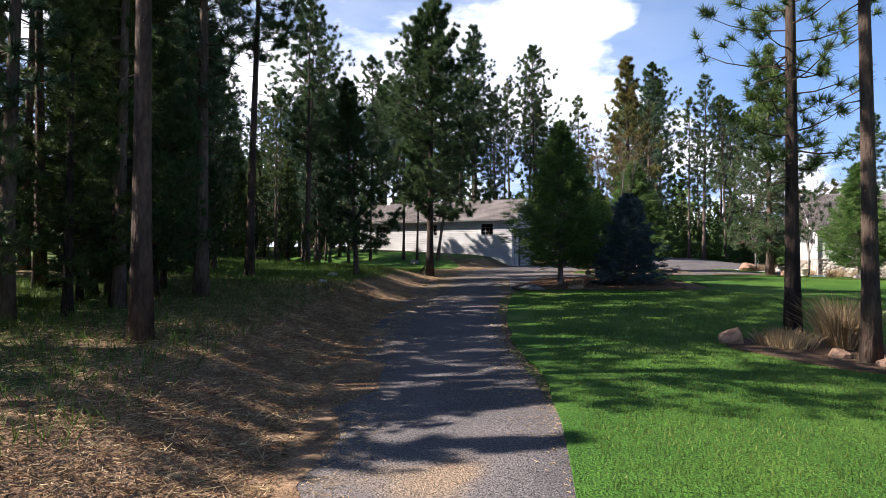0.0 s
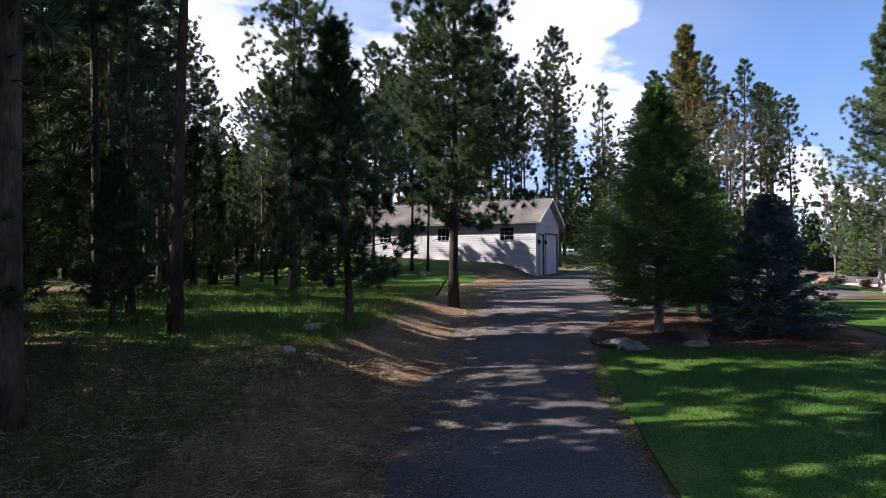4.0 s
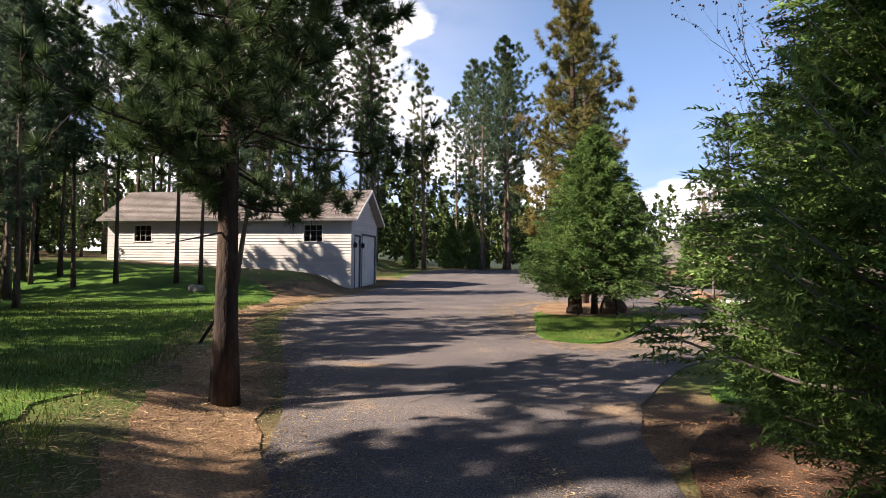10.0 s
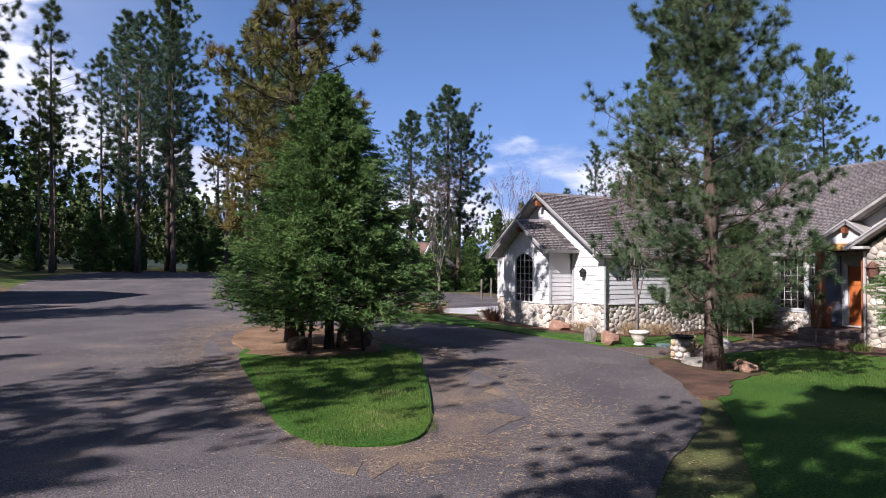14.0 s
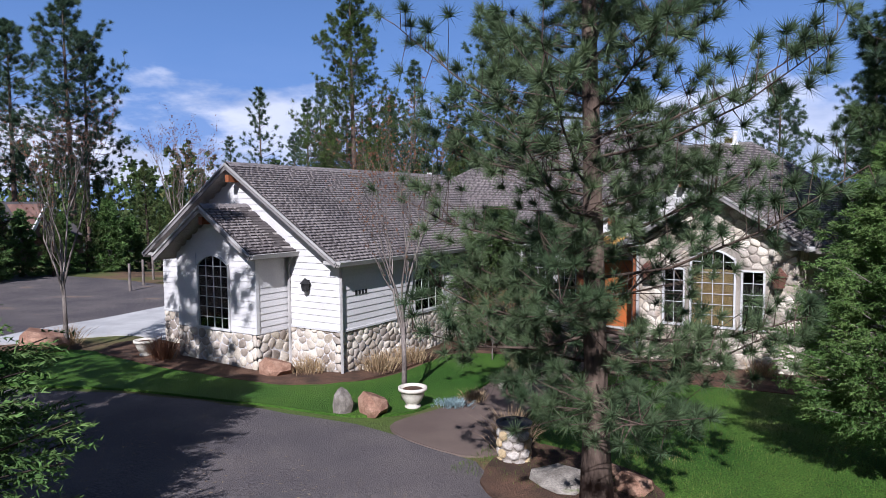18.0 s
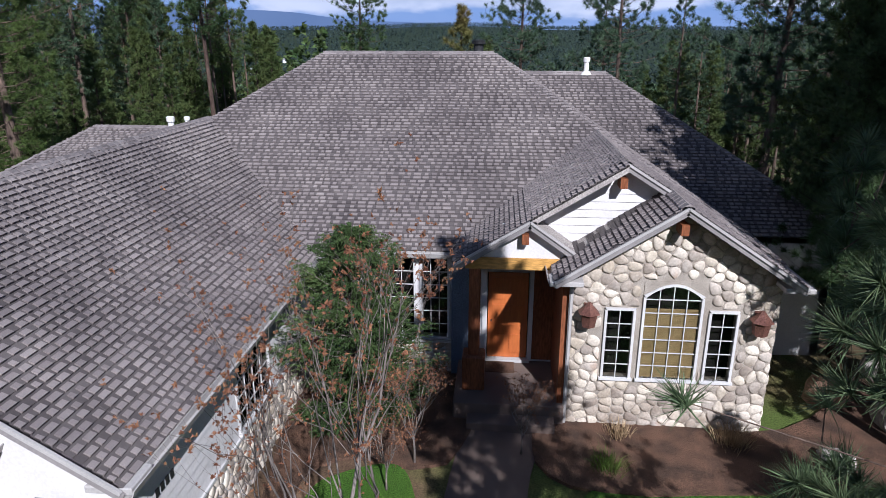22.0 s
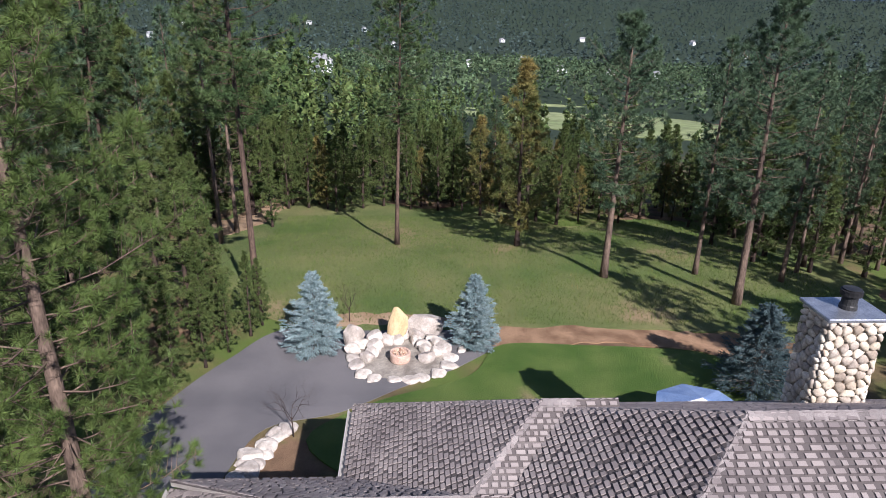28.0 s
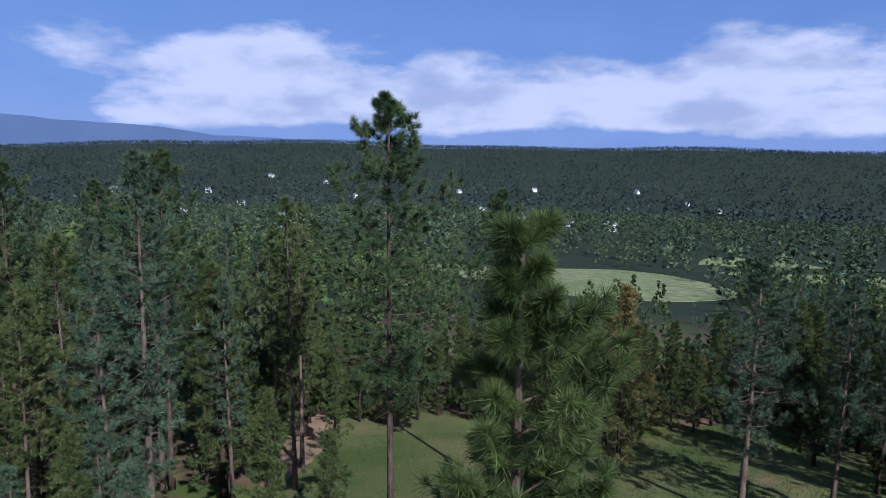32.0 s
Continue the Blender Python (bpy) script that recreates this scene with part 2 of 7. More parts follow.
M["mid"] = mat("wood_foliage", (0.040, 0.070, 0.022), (0.105, 0.140, 0.044), 0.22, 0.7, 0, 2.0, island=0.45, c3=(0.15, 0.115, 0.05), through_light=0.15)
M["straw"] = mat("dry_grass", (0.27, 0.185, 0.105), (0.46, 0.34, 0.20), 3.0, 0.9, 0, 20, island=0.25, through_light=0.2)
M["grass"] = mat("grass_blades", (0.07, 0.12, 0.02), (0.13, 0.17, 0.04), 0.7, 0.8, 0, 20, island=0.35, c3=(0.25, 0.21, 0.09), through_light=0.3)
M["bud"] = mat("reddish_buds", (0.20, 0.085, 0.05), (0.30, 0.15, 0.08), 3.0, 0.7, 0, 20, island=0.3, through_light=0.3)


# ---- small tools ----
def link(name, verts, faces, material, parent=None, label="", smooth=False):
    me = bpy.data.meshes.new(name)
    me.from_pydata([tuple(v) for v in verts], [], [tuple(f) for f in faces])
    me.materials.append(material)
    if smooth:
        me.shade_smooth()
    ob = new(name, me)
    if parent:
        ob.parent = parent
    if label:
        ob["label"] = label
    return ob


def tri_mesh(name, verts, tris, material, smooth=False):
    me = bpy.data.meshes.new(name)
    verts, tris = np.asarray(verts, np.float32), np.asarray(tris, np.int32)
    me.vertices.add(len(verts))
    me.vertices.foreach_set("co", verts.ravel())
    me.loops.add(tris.size)
    me.loops.foreach_set("vertex_index", tris.ravel())
    me.polygons.add(len(tris))
    me.polygons.foreach_set("loop_start", np.arange(0, tris.size, 3, dtype=np.int32))
    me.update(calc_edges=True)
    me.materials.append(material)
    if smooth:
        me.shade_smooth()
    return me


def part(name, bm, material, parent=None, label="", smooth=False):
    me = bpy.data.meshes.new(name)
    bm.to_mesh(me)
    bm.free()
    me.materials.append(material)
    if smooth:
        me.shade_smooth()
    ob = new(name, me)
    if parent:
        ob.parent = parent
    if label:
        ob["label"] = label
    return ob


def empty(name, x=0.0, y=0.0, z=0.0, rz=0.0):
    ob = new(name)
    ob.matrix_world = pose(x, y, z, 0, 0, rz)
    return ob


def box_bm(lo, hi, bevel=0.0, bm=None):
    own = bmesh.new()
    bmesh.ops.create_cube(own, size=1)
    for v in own.verts:
        v.co = Vector([lo[k] + (v.co[k] + 0.5) * (hi[k] - lo[k]) for k in range(3)])
    if bevel:
        bmesh.ops.bevel(own, geom=own.edges[:], offset=bevel, segments=1, affect="EDGES")
    return own


def box(name, lo, hi, material, parent=None, label="", bevel=0.0):
    return part(name, box_bm(lo, hi, bevel), material, parent, label)


def tube(points, radii, sides=6, cap=True):
    """Verts and faces of a bent tube through the points."""
    pts = [Vector(p) for p in points]
    verts, faces = [], []
    for k, p in enumerate(pts):
        way = (pts[min(k + 1, len(pts) - 1)] - pts[max(k - 1, 0)]).normalized()
        side = way.cross(Vector((0.31, 0.17, 0.93))).normalized() if abs(way.z) < 0.9 else way.cross(Vector((1, 0.1, 0))).normalized()
        other = way.cross(side)
        for s in range(sides):
            a = 2 * math.pi * s / sides
            verts.append(p + (side * math.cos(a) + other * math.sin(a)) * radii[k])
    for k in range(len(pts) - 1):
        for s in range(sides):
            a, b = k * sides + s, k * sides + (s + 1) % sides
            faces.append((a, b, b + sides, a + sides))
    if cap:
        faces.append(tuple(range(sides))[::-1])
        faces.append(tuple((len(pts) - 1) * sides + s for s in range(sides)))
    return verts, faces


def joined(pieces):
    verts, faces = [], []
    for v, f in pieces:
        o = len(verts)
        verts += list(v)
        faces += [tuple(i + o for i in q) for q in f]
    return verts, faces


def lathe(profile, sides=20):
    """Verts and faces of a turned body, from rows of radius and height."""
    verts, faces = [], []
    for r, z in profile:
        for s in range(sides):
            a = 2 * math.pi * s / sides
            verts.append((r * math.cos(a), r * math.sin(a), z))
    for k in range(len(profile) - 1):
        for s in range(sides):
            a, b = k * sides + s, k * sides + (s + 1) % sides
            faces.append((a, b, b + sides, a + sides))
    faces.append(tuple(range(sides))[::-1])
    faces.append(tuple((len(profile) - 1) * sides + s for s in range(sides)))
    return verts, faces


def ease(v, a, b):
    t = min(1.0, max(0.0, (v - a) / (b - a)))
    return t * t * (3 - 2 * t)

# ---- ground ----
ROAD_Y = [-6, 0, 4.5, 8, 11, 15, 22, 30, 42, 52]
ROAD_X = [-1.9, -2.2, -2.8, -4.2, -5.2, -6.4, -8.0, -9.9, -13.2, -14.0]


def road_left(y):
    return float(np.interp(y, ROAD_Y, ROAD_X))


def ground_z(x, y):
    z = 0.45 + 1.65 * ease(y, -4, 33) + 0.012 * max(0.0, min(y, 60) - 33)
    if y < -4:
        z += 0.03 * (y + 4)
    u = road_left(min(max(y, -6), 52)) - x
    calm = 1 - ease(y, 24, 34) * (1 - ease(y, 50, 58))
    z += (0.62 * ease(u, 0.2, 2.6) + 0.045 * min(14.0, max(0.0, u - 2.0))) * calm
    z += 0.45 * ease(y, 50, 60) * ease(-x, 13.6, 18.5)
    z -= 0.25 * ease(x, -1.0, 5.0) * (1 - ease(y, 26, 36))
    z -= 0.35 * ease(x, 2.0, 11.0) * ease(y, 28, 40)
    z -= 1.65 * ease(x, 19, 39)
    if x > 36:
        z -= 0.055 * min(x - 36, 30)
    if x > 55:
        d = x - 55
        z -= 0.11 * d if d < 250 else 27.5 + 30 * ease(d, 250, 900)
    z += 1.35 * ease(y, 58, 95) * ease(-x, -30, 5)
    far = math.hypot(x - 20, y - 50)
    z += 3.0 * ease(far, 120, 300) * ease(-x + 40, 0, 120)
    if far > 900:
        a = math.atan2(y - 50, x - 20)
        z += (112 - 70 * max(-0.8, min(0.8, a)) + 9 * math.sin(a * 9) + 5 * math.sin(a * 23)) * ease(far, 1300, 3700)
    z += 0.05 * noise.noise(Vector((x * 0.23, y * 0.23, 0))) + 0.25 * noise.noise(Vector((x * 0.045, y * 0.045, 3.1))) * ease(far, 25, 60)
    return z


def spacing(lo, hi, step, reach, grow=1.16):
    mid = list(np.arange(lo, hi + step / 2, step))
    out, s = [], step
    v = hi
    while v < reach:
        s *= grow
        v += s
        out.append(v)
    back, s, v = [], step, lo
    while v > -reach:
        s *= grow
        v -= s
        back.append(v)
    return back[::-1] + mid + out


def build_ground():
    xs, ys = spacing(-26, 64, 0.5, 4600), spacing(-4, 80, 0.5, 4600)
    verts = [(x, y, ground_z(x, y)) for y in ys for x in xs]
    w = len(xs)
    faces = [(j * w + i, j * w + i + 1, (j + 1) * w + i + 1, (j + 1) * w + i) for j in range(len(ys) - 1) for i in range(w - 1)]
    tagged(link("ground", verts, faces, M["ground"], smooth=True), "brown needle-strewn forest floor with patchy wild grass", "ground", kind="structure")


def outline(points, steps=6):
    """A closed smooth line through the points."""
    pts, out = [Vector(p) for p in points], []
    for k in range(len(pts)):
        a, b, c, d = (pts[(k + j) % len(pts)] for j in (-1, 0, 1, 2))
        for s in range(steps):
            t = s / steps
            out.append(0.5 * (2 * b + (c - a) * t + (2 * a - 5 * b + 4 * c - d) * t * t + (3 * b - a - 3 * c + d) * t ** 3))
    return out


def inside(x, y, loop):
    hit = False
    for (ax, ay), (bx, by) in zip(loop, loop[1:] + loop[:1]):
        if (ay > y) != (by > y) and x < (bx - ax) * (y - ay) / (by - ay) + ax:
            hit = not hit
    return hit


def patch(name, points, lift, material, label, category, cell=0.6, jag=0.0, steps=6):
    """A sheet of ground cover inside a smooth outline, lying on the ground with a small edge."""
    rng = random.Random(len(points) * 7 + int(lift * 1000))
    loop = [(p.x + rng.uniform(-jag, jag), p.y + rng.uniform(-jag, jag)) for p in outline(points, steps)]
    n = len(loop)
    xs, ys = [p[0] for p in loop], [p[1] for p in loop]
    pts = [Vector(p) for p in loop]
    y = min(ys) + cell / 2
    while y < max(ys):
        x = min(xs) + cell / 2
        while x < max(xs):
            if inside(x, y, loop):
                pts.append(Vector((x, y)))
            x += cell
        y += cell
    vs, _, fs, *_ = geometry.delaunay_2d_cdt(pts, [(k, (k + 1) % n) for k in range(n)], [], 1, 1e-4)
    keep = []
    for f in fs:
        cx, cy = sum(vs[i].x for i in f) / len(f), sum(vs[i].y for i in f) / len(f)
        if inside(cx, cy, loop):
            keep.append(tuple(f))
    verts = [(v.x, v.y, ground_z(v.x, v.y) + lift) for v in vs]
    count = {}
    for f in keep:
        for a, b in zip(f, f[1:] + f[:1]):
            count[(a, b)] = 1
    rim = [(a, b) for a, b in count if (b, a) not in count]
    low = {}
    for a, b in rim:
        for i in (a, b):
            if i not in low:
                low[i] = len(verts)
                verts.append((verts[i][0], verts[i][1], verts[i][2] - lift - 0.12))
    keep += [(b, a, low[a], low[b]) for a, b in rim]
    return tagged(link(name, verts, keep, material, smooth=False), label, category, kind="structure")


from mathutils import geometry

def ground_mix():
    """Forest floor with wild grass where noise lets it grow."""
    m = M["soil"].copy()
    m.name = "ground_cover"
    nt = m.node_tree
    n, l = nt.nodes, nt.links
    tc, ns, mx, ramp = n.new("ShaderNodeTexCoord"), n.new("ShaderNodeTexNoise"), n.new("ShaderNodeMix"), n.new("ShaderNodeValToRGB")
    ns.inputs["Scale"].default_value, ns.inputs["Detail"].default_value = 0.16, 7.0
    ramp.color_ramp.elements[0].position, ramp.color_ramp.elements[1].position = 0.42, 0.58
    l.new(tc.outputs["Object"], ns.inputs["Vector"])
    l.new(ns.outputs["Fac"], ramp.inputs[0])
    hsv = n["Hue/Saturation/Value"]
    mx.data_type = "RGBA"
    mx.inputs["B"].default_value = (0.085, 0.12, 0.028, 1)
    l.new(ramp.outputs[0], mx.inputs["Factor"])
    src = hsv.inputs["Color"].links[0].from_socket
    l.new(src, mx.inputs["A"])
    # shade of the closed woods, painted into the floor colour far from the house
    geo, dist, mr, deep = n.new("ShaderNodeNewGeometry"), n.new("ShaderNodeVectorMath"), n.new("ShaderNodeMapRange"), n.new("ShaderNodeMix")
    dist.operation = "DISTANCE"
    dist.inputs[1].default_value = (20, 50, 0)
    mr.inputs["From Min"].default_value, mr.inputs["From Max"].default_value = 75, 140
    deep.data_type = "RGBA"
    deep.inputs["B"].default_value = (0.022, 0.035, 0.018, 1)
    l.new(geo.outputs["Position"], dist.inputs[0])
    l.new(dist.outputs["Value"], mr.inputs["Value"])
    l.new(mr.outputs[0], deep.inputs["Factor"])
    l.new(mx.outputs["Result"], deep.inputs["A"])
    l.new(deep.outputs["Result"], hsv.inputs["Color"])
    return m


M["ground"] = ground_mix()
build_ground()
patch("road_1", [(-1.6, -9), (1.6, -9), (1.0, 0), (-0.4, 5.6), (-1.6, 8.7), (-2.7, 11.6), (-3.9, 15.8), (-4.7, 19.4), (-5.0, 24.3), (-4.7, 28.5), (-2.5, 32.8), (0.6, 35.0), (2.5, 36.7), (4.2, 38.8), (5.6, 40.9), (6.0, 43.2), (5.5, 46.3), (4.7, 48.9), (3.0, 52.2), (4.0, 57), (9, 59), (16, 61), (18, 70), (14, 84), (2, 90), (-8, 89), (-11.5, 80), (-12.2, 68), (-13.0, 59), (-14.0, 50), (-13.2, 42), (-11.6, 36), (-10.0, 30.5), (-9.0, 25), (-8.2, 20.5), (-7.4, 16), (-5.9, 12), (-4.2, 8), (-3.0, 5), (-2.0, 0)], 0.02, M["gravel"], "grey gravel driveway with scattered dry needles", "driveway", jag=0.06)
patch("lawn_1", [(-0.2, 3), (-1.5, 8.8), (-2.6, 11.7), (-3.7, 15.8), (-4.4, 19.4), (-4.6, 21.6), (-2.5, 22.6), (0.3, 22.2), (1.4, 25), (0.4, 28.4), (-3.2, 29.6), (-1.4, 32.4), (1.2, 34.9), (2.9, 36.6), (5.2, 38.6), (8.4, 41.2), (12, 41.3), (14.2, 38.5), (14.6, 33), (18, 24), (16, 8), (8, -2), (1.4, -4)], 0.05, M["lawn"], "bright green mown lawn in dappled shade", "lawn", jag=0.03)
patch("lawn_2", [(-4.1, 45.2), (-4.7, 40.5), (-4.95, 37.6), (-4.6, 36.4), (-3.7, 36.0), (-3.0, 36.7), (-2.0, 38.7), (-0.9, 41.3), (-0.1, 43.6), (-0.8, 46.6), (-2.4, 47.2)], 0.07, M["lawn"], "rounded island of mown green lawn in the drive", "lawn", cell=0.35)
patch("lawn_3", [(3.2, 52.4), (4.9, 49.0), (5.8, 46.2), (6.3, 44.2), (7.2, 43.4), (8.6, 43.3), (10.2, 43.25), (12.2, 43.7), (13.3, 44.2), (13.0, 45.2), (12.2, 45.7), (9.5, 45.6), (8.2, 46.2), (7.2, 48.0), (6.6, 51), (6.8, 54.2), (5.4, 55.6), (3.8, 55)], 0.05, M["lawn"], "curved strip of lawn round the house front", "lawn", cell=0.4)
patch("lawn_4", [(38.6, 50.8), (41.6, 49.0), (41.6, 45), (41.0, 40), (39, 37.6), (33, 36.0), (28.5, 37.5), (28.5, 50), (33, 56.8), (36.2, 54.9)], 0.05, M["lawn_b"], "mown green back lawn beside the patio", "lawn")
patch("lawn_5", [(44.5, 60.5), (43.4, 51.5), (43.6, 40), (42, 33), (47, 26), (56, 24), (68, 25), (70, 33), (68, 41), (78, 46), (74, 52), (84, 63), (78, 69), (66, 69), (54, 66)], 0.03, M["wild"], "sloping meadow of thin yellow-green grass", "meadow", cell=1.0, jag=0.3)
patch("lawn_6", [(-9.6, 19.5), (-11.6, 24), (-12.2, 29), (-14.5, 36), (-16, 44), (-16.5, 52), (-22, 58.5), (-32, 60), (-36, 52), (-32, 40), (-26, 30), (-19, 22), (-13, 16.5)], 0.03, M["lawn"], "shaded rough lawn under the pines", "lawn", cell=0.5, jag=0.3)
patch("field_1", [(172, -10), (190, 18), (235, 34), (300, 30), (326, 0), (322, -30), (280, -56), (220, -54), (185, -38)], 0.25, M["field"], "pale green open field in the valley", "field", cell=14)
patch("field_2", [(232, -125), (250, -98), (300, -92), (348, -120), (345, -160), (300, -170), (250, -160)], 0.25, M["field"], "green open field in the valley", "field", cell=14)
patch("pavement_1", [(28.5, 62.5), (33, 63.5), (37.2, 62.6), (40.2, 61.4), (43.3, 59.6), (44.0, 55.5), (43.6, 51.2), (42.2, 49.0), (39.6, 51.0), (37.7, 53.6), (35.6, 56.0), (34.4, 58.6), (31.4, 59.3), (28, 59.6)], 0.02, M["asphalt"], "smooth dark grey asphalt yard", "pavement", cell=0.5)
patch("pavement_2", [(6.3, 43.1), (8.6, 43.0), (11.8, 43.3), (15.6, 42.9), (16.6, 42.6), (16.6, 41.4), (15.6, 41.2), (12.8, 41.8), (10.2, 41.7), (7.8, 41.2), (6.4, 40.7), (5.7, 41.3)], 0.035, M["path"], "brown exposed-aggregate front walk", "path", cell=0.4)
patch("pavement_3", [(5.2, 57.4), (9, 56.0), (9.3, 53.2), (16, 54.2), (16, 60), (10, 59.8)], 0.045, M["concrete"], "pale concrete apron by the house garage", "pavement", cell=0.8)
patch("litter_1", [(-1.6, -5.0), (-2.3, 3.0), (-4.0, 8.2), (-5.6, 12.2), (-6.9, 16.2), (-7.9, 20.5), (-9.0, 25), (-10.4, 30.4), (-12.2, 36), (-14, 42), (-14.6, 50), (-13.6, 57.5), (-15.6, 58.5), (-16.2, 50), (-15.2, 43), (-13.6, 37), (-11.8, 30), (-10.4, 25), (-9.6, 20), (-9.2, 16), (-7.8, 12), (-6.6, 8), (-5.8, 3), (-5.2, -5.0)], 0.025, M["litter"], "drift of fallen orange pine needles along the drive", "needle litter", cell=0.5, jag=0.35)
patch("litter_2", [(-5.1, 22.4), (-4.9, 26), (-3.4, 28.6), (-1.2, 28.2), (0.4, 25.2), (0.2, 22.6), (-2.6, 22.3)], 0.07, M["mulch"], "reddish bark mulch bed under the fir", "mulch bed", cell=0.4, jag=0.08)
patch("litter_3", [(-3.95, 45.2), (-3.5, 43.9), (-2.4, 43.3), (-1.0, 43.7), (-0.3, 45.2), (-0.4, 48), (-0.9, 50.6), (-2.6, 50.8), (-3.8, 48)], 0.08, M["litter"], "needle bed under the island spruce", "mulch bed", cell=0.4, jag=0.16)
patch("litter_4", [(13.5, 43.3), (13.4, 45.4), (12.2, 45.9), (9.4, 45.8), (7.6, 46.5), (6.9, 48.6), (6.8, 53.8), (9.1, 54.2), (9.1, 46.75), (17, 46.8), (17, 43)], 0.06, M["mulch"], "dark mulch bed along the house wall", "mulch bed", cell=0.4, jag=0.06)
patch("litter_11", [(6.4, 40.7), (4.9, 40.3), (4.2, 39.4), (3.2, 37.8), (2.3, 36.55), (3.0, 36.4), (4.1, 37.3), (5.2, 37.7), (6.3, 38.1), (6.9, 39.2), (7.0, 40.4)], 0.068, M["mulch"], "reddish mulch round the foot of the pine", "mulch bed", cell=0.3, jag=0.04)
patch("litter_5", [(13.0, 41.0), (15.2, 41.2), (15.2, 36.5), (18, 33), (15, 32), (13.3, 36)], 0.07, M["mulch"], "dry planting bed below the stone gable", "mulch bed", cell=0.4, jag=0.06)
patch("litter_7", [(59, 68.2), (63, 70.2), (68.5, 69), (74, 68), (80, 67), (88, 64), (87, 61.6), (79, 64.2), (72, 65.2), (66.5, 65.8), (62, 67)], 0.06, M["bare"], "bare tan earth track beside the meadow", "dirt track", cell=0.6, jag=0.25)
patch("litter_8", [(-4.4, 46), (-5.0, 43), (-5.2, 38), (-5.0, 35.9), (-3.9, 35.0), (-2.4, 35.6), (-1.2, 38.0), (-0.2, 40.6), (0.5, 43.4), (0.4, 47), (-0.6, 51.2), (-2.9, 51.4)], 0.028, M["verge"], "brown needle-strewn verge round the drive island", "verge", cell=0.5, jag=0.4)
patch("litter_9", [(42.0, 50.3), (43.4, 49.6), (43.8, 45), (43.3, 40.5), (42.6, 37.6), (40.2, 35.6), (37.4, 35.4), (38.6, 36.8), (40.6, 38.6), (41.6, 41.5), (41.8, 45), (41.7, 49.0)], 0.045, M["litter"], "strip of reddish-brown needles between lawn and meadow", "needle litter", cell=0.4, jag=0.2)
patch("litter_10", [(43.3, 50.2), (44.8, 51.4), (45.3, 54.6), (45.0, 57.8), (43.6, 58.6), (43.9, 55.5), (43.7, 52.0)], 0.045, M["bare"], "bare brown earth behind the fire circle", "bare earth", cell=0.4, jag=0.2)
patch("litter_6", [(1.0, 12.6), (1.8, 13.9), (3.6, 14.3), (5.2, 13.2), (4.6, 11.4), (2.6, 11.4)], 0.08, M["mulch"], "mulched bed round two pines in the lawn", "mulch bed", cell=0.3, jag=0.05)

# ---- trees ----
def unit(v):
    return v / np.maximum(np.linalg.norm(v, axis=-1, keepdims=True), 1e-9)


def blades(centres, ways, count, length, width, spread, rng):
    """Thin needle triangles that fan out round each way; returns verts and triangles."""
    c = np.repeat(centres, count, axis=0)
    d = unit(np.repeat(unit(ways), count, axis=0) + spread * rng.normal(size=(len(c), 3)))
    side = unit(np.cross(d, rng.normal(size=(len(c), 3))))
    ln = length * rng.uniform(0.65, 1.15, (len(c), 1))
    w = width * rng.uniform(0.7, 1.2, (len(c), 1))
    v = np.stack([c - side * w, c + side * w, c + d * ln], 1).reshape(-1, 3)
    return v, np.arange(len(v)).reshape(-1, 3)


def thing_from(name, trunk, limbs, crown_mesh, bark, label, category="tree"):
    ob = tagged(empty(name), label, category)
    link("trunk", *joined([trunk, limbs]), bark, ob, smooth=True)
    if crown_mesh:
        new("crown", crown_mesh).parent = ob
    return ob


